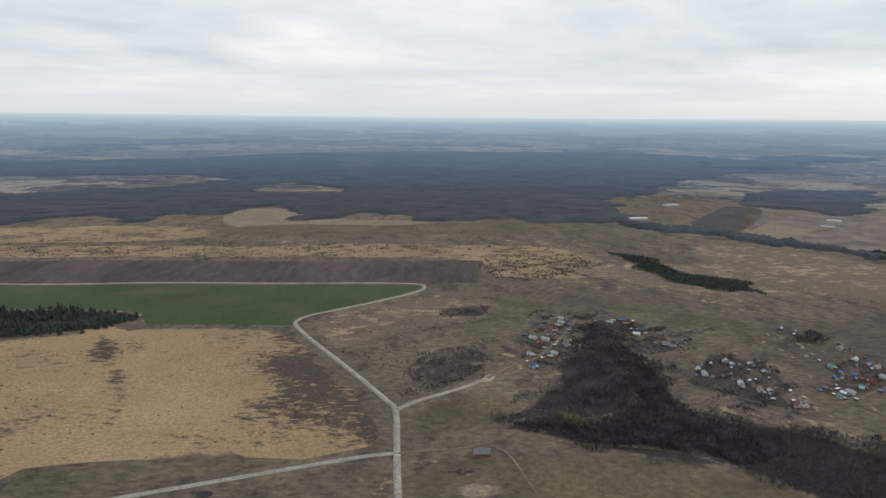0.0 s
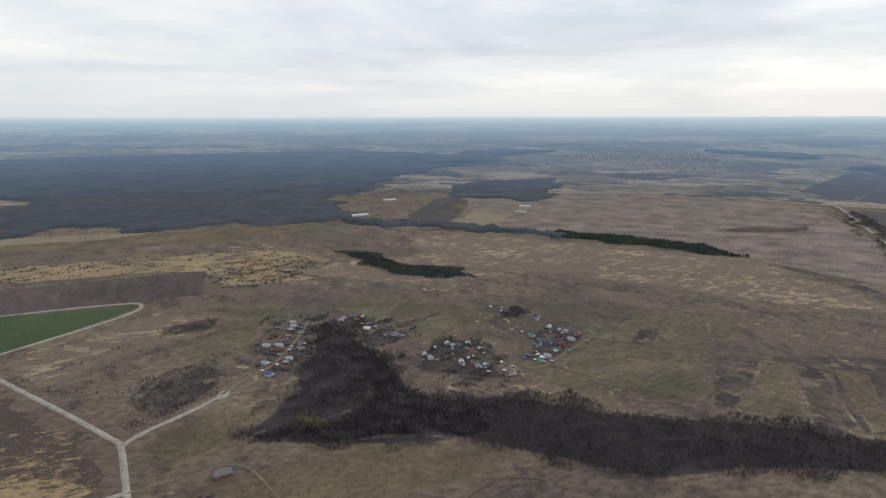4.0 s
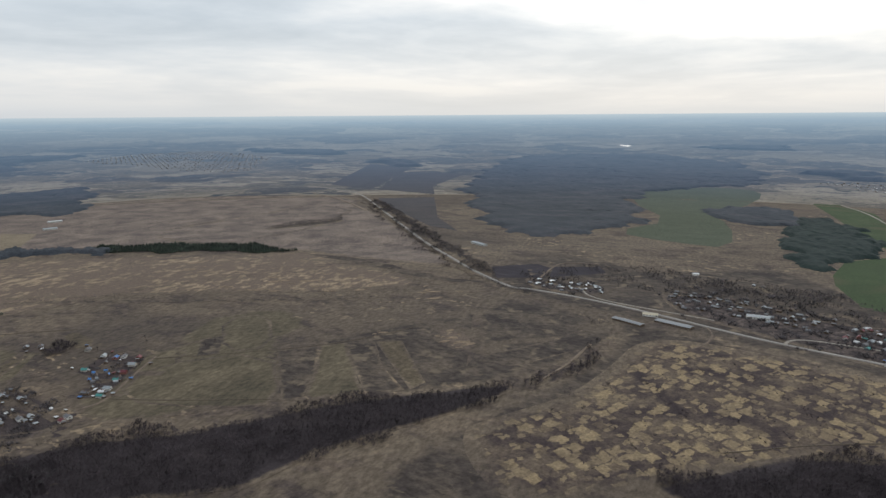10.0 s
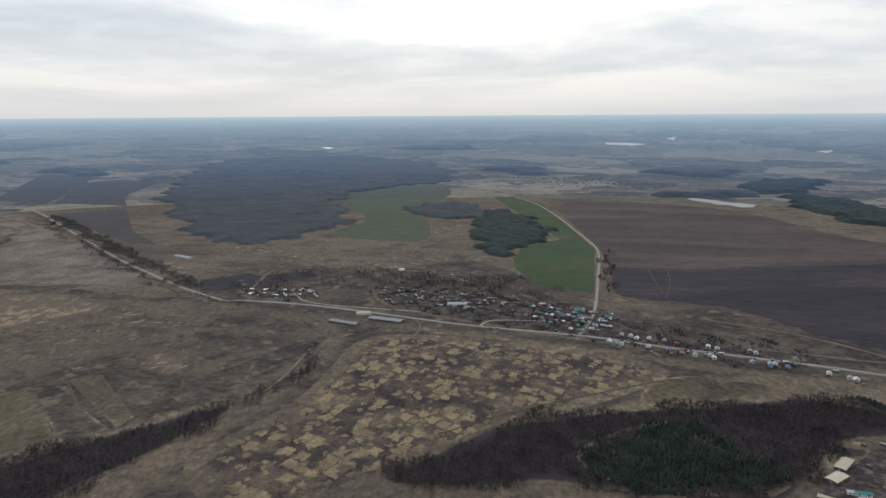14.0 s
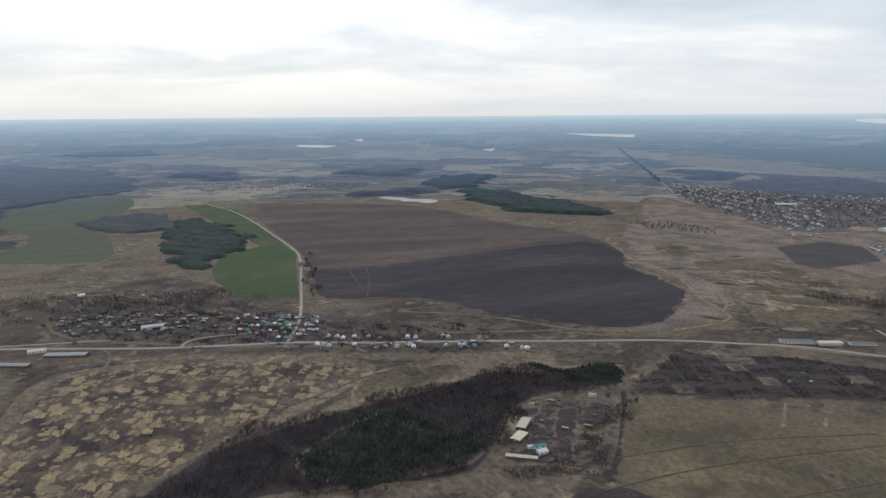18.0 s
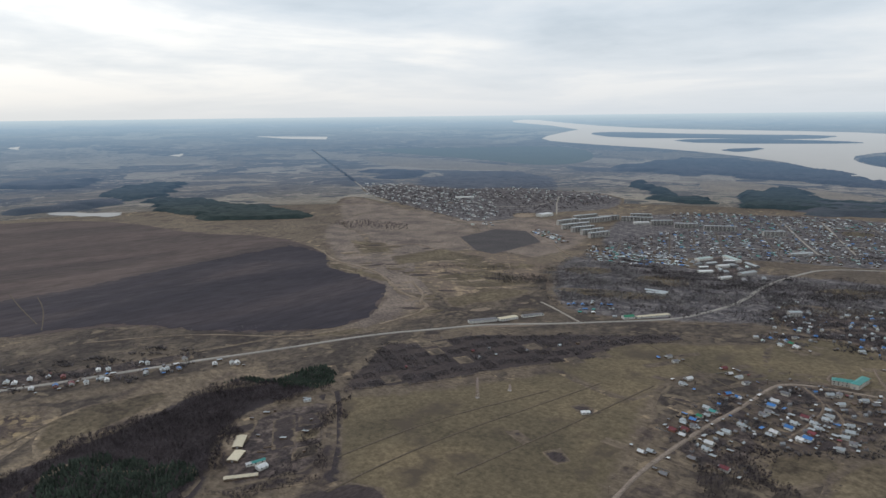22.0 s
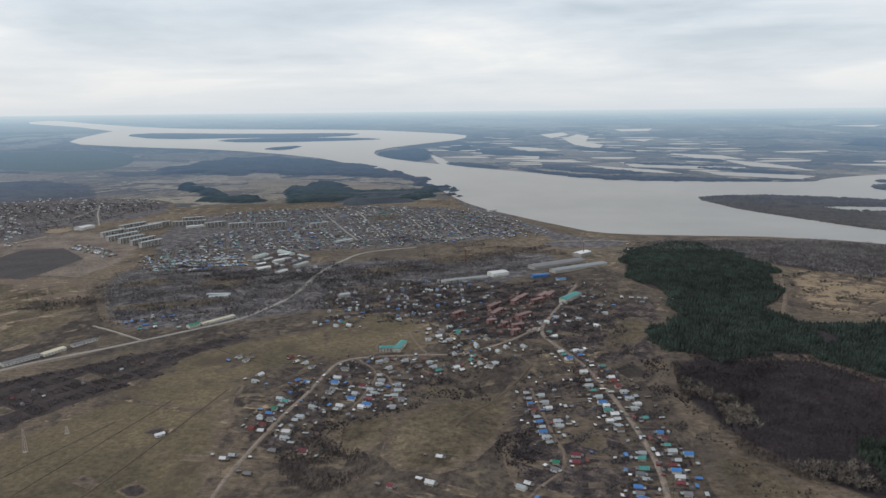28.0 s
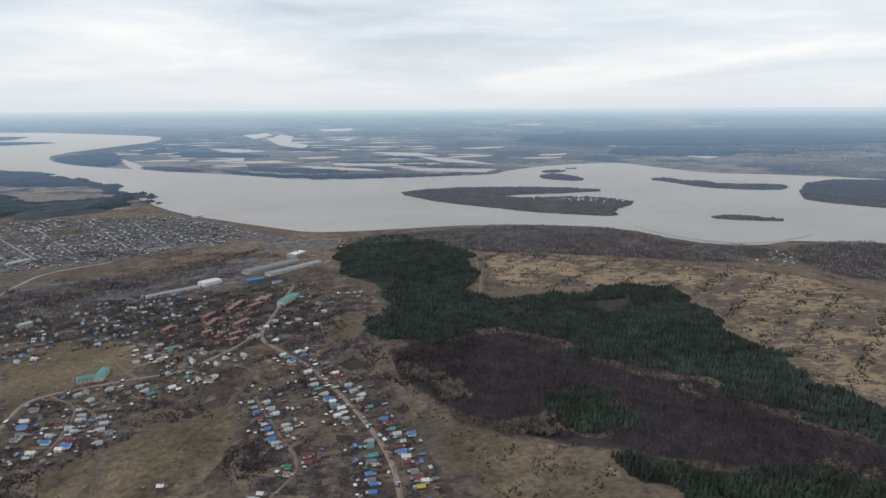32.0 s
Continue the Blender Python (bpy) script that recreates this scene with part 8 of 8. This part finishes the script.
town([(463, -1174), (339, -1284), (256, -1426), (132, -1465), (71, -1424), (113, -1309), (176, -1245), (207, -1191), (308, -1178), (427, -1141)], "village houses among bare gardens", 19, [(429, -1147), (136, -1406)], 65, "ssdagkbg", empty=0.5, size=0.9, walls=[WALLS[0], GREYBOARD])
town([(775, -1108), (765, -1172), (700, -1175), (648, -1111), (701, -1076)], "roadside hamlet with grey and blue roofs", 16, [(754, -1078), (679, -1141)], 66, "ssbbtwg")
town([(-156, -1766), (-230, -1787), (-279, -2008), (-229, -2045)], "small sheds by the plant", 26, [(37, -1592), (-81, -1687)], 67)
town([(485, -1439), (369, -1449), (232, -1496), (172, -1367), (201, -1236), (339, -1255), (415, -1226)], "village houses among bare gardens", 19, [(437, -1291), (216, -1331)], 68, "ssdagkbg", empty=0.5, size=0.9, walls=[WALLS[0], GREYBOARD])
town([(-139, -1361), (-243, -1365), (-249, -1330), (-147, -1323)], "row of garden huts below the pines", 14, [(-138, -1343), (-252, -1349)], 69)
town([(1310, 544), (1333, 523), (1327, 468), (1349, 401), (1269, 368), (1258, 445), (1278, 522)], "cluster of village sheds by the road", 13, [(1280, 533), (1270, 379)], 70, "ssswgw")
town([(1367, 264), (1389, 177), (1364, 83), (1338, 37), (1311, -31), (1197, -19), (1218, 74), (1210, 154), (1254, 242)], "village houses and barns among bare trees", 15, [(1278, 247), (1233, -19)], 71, "ggddkksg", empty=0.4)
town([(1269, -41), (1279, -130), (1233, -201), (1131, -192), (1103, -144), (1136, -68)], "village houses by the crossing", 14, [(1153, -69), (1122, -146)], 72, "ssgtkwr")
town([(1536, 171), (1534, 56), (1497, 42), (1496, 142)], "row of far barns on the slope", 24, [(1524, 169), (1510, 55)], 73, "gks")
town([(3179, 5126), (4234, 5826), (4863, 5542), (4449, 4328), (3518, 3536), (2969, 3184), (2955, 3596), (3116, 4297)], "far village on the plain", 46, [(3179, 5126), (3518, 3536)], 74, "wwss")
town([(4041, 148), (4082, -385), (3795, -644), (3551, -573), (3547, -158)], "far village on the plain", 40, [(4041, 148), (3551, -573)], 75, "ssgw")
town([(-3924, -6029), (-6342, -5933), (-6813, -4951), (-5195, -3761), (-3891, -3928), (-3450, -4543)], "far town beyond the flood plain", 70, [(-3522, -5407), (-5160, -4817)], 76, "wwss")
town([(-1239, -1515), (-1376, -1531), (-1321, -1410), (-1181, -1342), (-1163, -1398)], "riverside hamlet on the hill", 20, [(-1239, -1515), (-1282, -1385)], 77, "swgt")
town([(722, -556), (735, -684), (697, -821), (601, -957), (557, -908), (633, -751), (677, -633)], "scattered garden huts among orchard plots", 30, [(717, -562), (563, -902)], 78, "gkksr", empty=0.55, size=0.6)
town([(-150, -1340), (-207, -1368), (-241, -1354), (-166, -1315)], "row of huts below the pine wood", 16, [(-149, -1328), (-231, -1352)], 79, "swg")

town([(170, -1239), (110, -1285), (47, -1386), (-15, -1380), (-16, -1287), (22, -1152), (72, -1114), (95, -1162), (155, -1179)], "red brick houses with faded pink roofs", 17, [(74, -1131), (-6, -1357)], 90, "pppkkg", empty=0.35, size=0.9, walls=[REDBRICK, WALLS[2]])
# yard huts and low outbuildings behind the village houses
for k, (spot, axis) in enumerate((([(18, -956), (-47, -1017), (-82, -1030), (-143, -969), (-173.5, -782.8), (-183.2, -650.7), (-147.4, -597.5), (-94.6, -611.0), (-89.9, -776.3), (-68.2, -843.7), (-36.7, -763.1), (-5.1, -771.9), (15.9, -868.5)], [(-28, -925), (-68.2, -843.7)]), ([(323, -944), (304, -1013), (177, -1031), (125, -982), (158, -919), (161.8, -827.4), (220.4, -799.8), (276.2, -799.8)], [(271.2, -837.3), (197, -911)]), ([(346.1, -761.5), (341, -841), (328, -941), (260, -872), (265.2, -774.9), (287.3, -718.1), (312.8, -708.4)], [(319.0, -721.4), (304, -855)]), ([(198, -1147), (102, -1138), (14, -1160), (23, -1041), (97, -976), (147, -1026)], [(174, -1123), (57, -1052)])), 0):
    town(spot, "small board huts and outbuildings behind village houses", 13, axis, 100 + k, "sdggkkwdgdbg", empty=0.58, size=0.55)
for k, (spot, axis) in enumerate((([(448, -1326), (268, -1349), (36, -1379), (12, -1172), (110, -1057), (202, -1183), (397, -1169)], [(437, -1291), (216, -1331)]), ([(126.4, 865.8), (166, 1007), (202, 1105), (217, 1085), (181, 949), (141.0, 862.1)], [(141, 908), (193, 1059)]), ([(315.1, 831.5), (364, 891), (433, 883), (422.0, 756.7), (388.7, 755.5), (343.8, 799.9)], [(329.9, 826.9), (417, 849)]), ([(482, 818), (560, 887), (602, 874), (521, 793), (468.5, 764.4)], [(474, 774), (578, 853)]), ([(1058, -157), (1008, -334), (941, -493), (922, -484), (983, -327), (1035, -154)], [(1058, -157), (941, -493)])), 4):
    town(spot, "small board huts and outbuildings behind village houses", 13, axis, 100 + k, "sdggkkwdgdbg", empty=0.58, size=0.55)
for k, (spot, axis) in enumerate((([(-14, -1445), (-128, -1463), (-127, -1262), (-72, -1162), (-12, -1168)], [(-21, -1170), (-111, -1316)]),), 9):
    town(spot, "small board huts and outbuildings behind village houses", 13, axis, 100 + k, "sdggkkwdgdbg", empty=0.58, size=0.55)


def lattice_mast(x, y, high, label):
    """A thin four-legged mast with rings and braces."""
    ob = new("radio_mast")
    for sx in (-1, 1):
        for sy in (-1, 1):
            bm = bmesh.new()
            v = [bm.verts.new((sx * r + dx, sy * r + dy, z)) for z, r in ((-1, 1.7), (high, 0.5)) for dx, dy in ((-.2, -.2), (.2, -.2), (.2, .2), (-.2, .2))]
            for i in range(4):
                j = (i + 1) % 4
                bm.faces.new((v[i], v[j], v[j + 4], v[i + 4]))
            part("leg", bm, REDWHITE, ob)
    n = 7
    for k in range(n):
        z = high * (k + 0.5) / n
        r = 1.7 + (0.5 - 1.7) * z / high
        bm = bmesh.new()
        block(bm, -r, r, -r - .06, -r + .06, z - .06, z + .06)
        block(bm, -r, r, r - .06, r + .06, z - .06, z + .06)
        block(bm, -r - .06, -r + .06, -r, r, z - .06, z + .06)
        block(bm, r - .06, r + .06, -r, r, z - .06, z + .06)
        part("brace", bm, STEEL, ob)
    part("footing", box(-2.4, 2.4, -2.4, 2.4, -1, 0.4), CONCRETE, ob)
    ob.matrix_basis = Matrix.Translation((x, y, ground_at(x, y)))
    return tagged(ob, label, "mast")


for (x, y), high in zip([(577.1, -656.0), (563, -707)], (29, 9)):
    lattice_mast(x, y, high, "lattice radio mast of faded red steel in the meadow")


def stack(x, y, high, rad, label, name="chimney_stack"):
    """A tapered stack with a collar and a footing."""
    ob = new(name)
    for nm, r0, r1, z0, z1, mat in (("shaft", rad, rad * 0.7, -1, high, WALLS[2]), ("collar", rad * 0.86, rad * 0.84, high - 1.6, high + 0.3, CONCRETE), ("footing", rad * 1.5, rad * 1.5, -1, 1.2, CONCRETE)):
        bm = bmesh.new()
        bmesh.ops.create_cone(bm, cap_ends=True, segments=12, radius1=r0, radius2=r1, depth=z1 - z0)
        bmesh.ops.translate(bm, verts=bm.verts[:], vec=(0, 0, (z0 + z1) / 2))
        part(nm, bm, mat, ob)
    ob.matrix_basis = Matrix.Translation((x, y, ground_at(x, y)))
    return tagged(ob, label, "chimney")


for x, y in [(-87, -1767), (208, -1710)]:
    stack(x, y, 36, 1.4, "tall brick boiler chimney of the plant")
for x, y in [(26, -1330)]:
    stack(x, y, 14, 0.8, "pale memorial column in the red brick quarter", "memorial_column")


def log_pile(x, y, turn, n, long, label):
    """Logs stacked side by side in layers."""
    ob = new("log_pile")
    for k in range(n):
        row, col = divmod(k, max(2, n // 2))
        bm = bmesh.new()
        bmesh.ops.create_cone(bm, cap_ends=True, segments=7, radius1=0.32, radius2=0.27, depth=long)
        bmesh.ops.rotate(bm, verts=bm.verts[:], matrix=Matrix.Rotation(math.pi / 2, 3, "Y"))
        bmesh.ops.translate(bm, verts=bm.verts[:], vec=(0.2 * (k % 3), col * 0.66 + row * 0.33, 0.3 + row * 0.56))
        part("log", bm, WALLS[1] if k % 3 else ROOFS["k"][0], ob)
    ob.matrix_basis = Matrix.Translation((x, y, ground_at(x, y))) @ Matrix.Rotation(turn, 4, "Z")
    return tagged(ob, label, "logs", "timber piles")


for k, (x, y) in enumerate([(5.7, 585.7), (14.1, 587.7), (22.5, 586.6), (33.1, 589.5), (642.5, -368.9), (647.5, -379.8), (739.7, -409.5), (735.1, -429.2)]):
    log_pile(x, y, 0.2 + 0.5 * (k % 3), 8, 9 + k % 3, "stack of weathered logs on trodden grass")
drape("dug_ground", [(13.2, 559.8), (26.1, 569.4), (51.4, 566.0), (60.2, 551.7), (49.3, 538.2), (15.3, 538.4)], SAND, 0.6, "reddish dug earth by the farm hut", "ground")
drape("dug_ground", [(0.4, 594.1), (37.6, 593.6), (36.8, 579.2), (0.5, 579.6)], GARDEN, 0.6, "dark trodden earth round log stacks", "ground")
drape("pool", [(-210.2, 536.9), (-202.9, 543.9), (-194.3, 540.1), (-196.9, 533.5), (-206.0, 531.9)], DARKPLOUGH, 0.6, "small dark muddy pool", "pool")
for k, spot in enumerate([[(707.9, -420.8), (702.3, -450.1), (627.9, -403.4), (637.8, -378.0)], [(658.0, -422.1), (647.0, -451.2), (623.8, -434.5), (634.7, -405.8)], [(696.3, -450.6), (685.0, -480.6), (656.3, -458.6), (666.5, -431.7)], [(622.8, -396.8), (612.0, -425.0), (589.7, -408.3), (600.3, -380.6)], [(733.9, -369.8), (719.4, -406.7), (696.5, -387.2), (709.5, -354.8)]]):
    drape("garden_plot", spot, (GARDEN, SLOPE, GARDEN, BROWNGRASS, GARDEN)[k], 0.9, "dug plot in the farm yard", "garden", smooth=0, feather=3)
for spot in [[(619.2, -293.8), (591.8, -341.5), (555.7, -388.9), (538.4, -378.4), (569.0, -329.8), (600.5, -282.6)], [(742.0, -519.2), (734.9, -537.8), (549.5, -405.5), (557.4, -384.5)]]:
    bare_stand(spot, "dark bare hedge round the farm yard", 4, 4, 64)
for k, (x, y) in enumerate([(732.1, -405.0), (733.9, -426.4), (731.5, -437.6), (737.5, -486.7), (648.1, -430.2), (672.3, -454.1), (681.0, -385.5), (652.2, -402.1), (606.2, -401.7)]):
    put(shed_model, "gskdsg"[k % 6], k % 3, x, y, 0.5 + 0.3 * (k % 2))
for spot in ([(482.9, -603.8), (475.1, -618.9), (443.4, -609.2), (447.0, -593.7)], [(472.0, -721.6), (463.8, -739.8), (429.9, -732.4), (440.5, -706.9)], [(420.9, -596.2), (411.3, -618.5), (385.0, -603.2), (391.9, -583.3)], [(539.5, -344.2), (518.2, -400.1), (485.5, -419.5), (456.8, -403.8), (515.0, -329.5)], [(233.2, -852.2), (199.9, -860.3), (179.7, -842.5), (207.8, -807.3)]):
    drape("dug_plot", spot, GARDEN, 0.55, "dark dug plot in the meadow", "garden", smooth=0)
for (x, y), h in zip([(636, 892), (648, 912), (-89, 903), (-77, 908), (-79.8, 863.7), (667, 795), (690, 801), (30, -931), (62.9, -892.9), (-393.4, -652.5), (-574, -767), (311, -1035), (182, -899), (143.5, -867.3), (29.5, -705.0), (-222.1, -868.3), (-248.6, -793.1), (-288.6, -735.2)], (9, 8, 6, 6, 5, 6, 7, 8, 6, 11, 12, 7, 8, 7, 8, 11, 11, 12)):
    lone_tree(x, y, random.Random(int(x)), h)


def utility_pole(x, y, turn):
    """A wooden pole with a crossarm and insulators."""
    if "pole" not in MODELS:
        ob = new("utility_pole")
        bm = bmesh.new()
        bmesh.ops.create_cone(bm, cap_ends=True, segments=7, radius1=0.17, radius2=0.12, depth=10)
        bmesh.ops.translate(bm, verts=bm.verts[:], vec=(0, 0, 4))
        part("pole", bm, BARK, ob)
        part("crossarm", box(-1.1, 1.1, -.08, .08, 8.2, 8.4), BARK, ob)
        for q in (-0.9, 0, 0.9):
            part("insulator", box(q - .06, q + .06, -.06, .06, 8.4, 8.7), FRAME, ob)
        MODELS["pole"] = tagged(ob, "grey wooden utility pole with a crossarm", "pole", "utility poles")
        ob.matrix_basis = Matrix.Translation((x, y, ground_at(x, y))) @ Matrix.Rotation(turn, 4, "Z")
        return
    copy_thing(MODELS["pole"], Matrix.Translation((x, y, ground_at(x, y))) @ Matrix.Rotation(turn, 4, "Z"))


for line, off in ((ROADS[13], 9), (ROADS[14], 9), (ROADS[15], 6)):
    run = 0.0
    for (x0, y0), (x1, y1) in zip(line, line[1:]):
        d = math.hypot(x1 - x0, y1 - y0)
        run += d
        if run > 55:
            run = 0.0
            a = math.atan2(y1 - y0, x1 - x0)
            utility_pole(x1 - off * math.sin(a), y1 + off * math.cos(a), a + math.pi / 2)


# ---- garden trees ----
def clear_of_roads(X, Y, wide=7.0):
    """Which places lie off the roads and houses."""
    ok = np.ones(len(X), bool)
    for line in ROADS:
        P = np.array(line)
        if P[:, 0].max() < X.min() - 20 or P[:, 0].min() > X.max() + 20 or P[:, 1].max() < Y.min() - 20 or P[:, 1].min() > Y.max() + 20:
            continue
        for (x0, y0), (x1, y1) in zip(P, P[1:]):
            q = np.clip(((X - x0) * (x1 - x0) + (Y - y0) * (y1 - y0)) / max(1e-6, (x1 - x0) ** 2 + (y1 - y0) ** 2), 0, 1)
            ok &= np.hypot(X - x0 - q * (x1 - x0), Y - y0 - q * (y1 - y0)) > wide
    for x, y in TAKEN:
        ok &= np.hypot(X - x, Y - y) > 6.5
    return ok


for k, (spot, gap, tall, share) in enumerate((([(25, -958), (-48, -1039), (-83, -1052), (-159, -965), (-186.9, -779.2), (-183.9, -607.4), (-75.5, -635.4), (-61.9, -756.2), (-32.1, -645.8), (17.2, -677.0)], 6, 4.2, -0.1), ([(323, -944), (304, -1013), (178, -1036), (125, -982), (156, -901), (159.2, -813.0), (217.0, -786.6), (272.0, -786.8)], 6, 4.5, -0.1), ([(359.2, -739.4), (358, -880), (328, -941), (253, -875), (239.6, -707.5), (295.5, -672.0)], 6, 4.5, -0.1), ([(485, -1439), (293, -1477), (40, -1496), (-109, -1410), (-162, -1109), (-111, -979), (-15, -1114), (138, -1088), (206, -1211), (415, -1226)], 6.5, 5, -0.2)), 0):
    X, Y = scatter(spot, gap * 0.72, 120 + k, thin=(15, share + 0.3))
    on = clear_of_roads(X, Y)
    plant("garden_trees", X[on], Y[on], THIN + SHRUBS, tall * 0.85, HAZETWIG, "bare fruit trees and bushes among village houses", "trees", 130 + k, 0.45, 1.1)
for k, (spot, gap, tall, share) in enumerate((([(456, -1156), (339, -1284), (254, -1416), (132, -1465), (-77, -1456), (-102, -1313), (97, -1260), (204, -1176)], 7, 5, 0.0), ([(1055, -1553), (1101, -1751), (1077, -2047), (877, -2165), (623, -2263), (223, -2097), (571, -1853), (817, -1767)], 11, 5.5, -0.2), ([(1269, -2405), (1191, -2553), (758, -2726), (343, -2704), (2, -2178), (224, -2108), (630, -2286), (1064, -2239)], 11, 5.5, -0.2), ([(2846, -2175), (2802, -2407), (1746, -2778), (1565, -2547), (1665, -1939), (1740, -1789), (2623, -2052)], 13, 6, -0.2)), 4):
    X, Y = scatter(spot, gap * 0.72, 120 + k, thin=(15, share + 0.3))
    on = clear_of_roads(X, Y)
    plant("garden_trees", X[on], Y[on], THIN + SHRUBS, tall * 0.85, HAZETWIG, "bare fruit trees and bushes among village houses", "trees", 130 + k, 0.45, 1.1)
for k, (spot, gap, tall, share) in enumerate((([(135, 1106), (227, 1132), (381, 1038), (349, 923), (262, 899), (151.7, 837.2), (101.9, 850.4)], 6, 4.5, 0.1), ([(349, 923), (444, 906), (436.4, 752.5), (387.5, 706.4), (320.3, 743.6)], 5.5, 4, -0.2), ([(504, 875), (584, 911), (602, 845), (483, 760), (459, 778)], 6, 4, 0.1), ([(1419, 297), (1462, 90), (1277, -141), (1184, -205), (1063, -469), (946, -496), (1043, -156), (1155, 70), (1219, 236)], 8, 6, 0.0), ([(1357, 574), (1385, 401), (1243, 351), (1258, 524)], 8, 6, 0.0)), 8):
    X, Y = scatter(spot, gap * 0.72, 120 + k, thin=(15, share + 0.3))
    on = clear_of_roads(X, Y)
    plant("garden_trees", X[on], Y[on], THIN + SHRUBS, tall * 0.85, HAZETWIG, "bare fruit trees and bushes among village houses", "trees", 130 + k, 0.45, 1.1)
for k, (spot, gap, tall, share) in enumerate((([(204, -1176), (20, -1277), (-95, -1379), (-167, -1333), (-104, -1150), (6, -1025), (117, -949)], 6.5, 4.5, -0.1), ([(862, -1175), (551, -1699), (434, -1377), (627, -1208), (749, -1064)], 10, 6, 0.3), ([(287, -982), (171, -1019), (87, -1022), (103, -915), (179, -905), (244, -900)], 6, 4, 0.3)), 13):
    X, Y = scatter(spot, gap * 0.72, 120 + k, thin=(15, share + 0.3))
    on = clear_of_roads(X, Y)
    plant("garden_trees", X[on], Y[on], THIN + SHRUBS, tall * 0.85, HAZETWIG, "bare fruit trees and bushes among village houses", "trees", 130 + k, 0.45, 1.1)

for spot in ([(179, -901), (109, -952), (62, -948), (65, -910), (140.6, -870.0)], [(46.9, -815.1), (5.3, -878.3), (-28.9, -856.9), (-11.4, -689.9), (20.5, -677.3)], [(272.0, -786.8), (244.5, -805.0), (199.0, -759.0), (220.3, -720.4), (249.4, -717.0)], [(-48, -1039), (-79, -988), (-103, -902), (-82, -927), (-54, -985)], [(-159, -1084), (-199, -999), (-196, -894), (-173, -900), (-146, -990)], [(991, -1622), (721, -1566), (473, -1553), (307, -1675), (304, -1532), (516, -1435), (823, -1456)]):
    X, Y = scatter(spot, 4.6, int(abs(spot[0][0])) % 999, thin=(30, -0.5))
    on = clear_of_roads(X, Y)
    plant("thicket", X[on], Y[on], SHRUBS, 3.4, TWIG, "bare dark thicket in a fold of the land", "scrub", 9, 0.45)
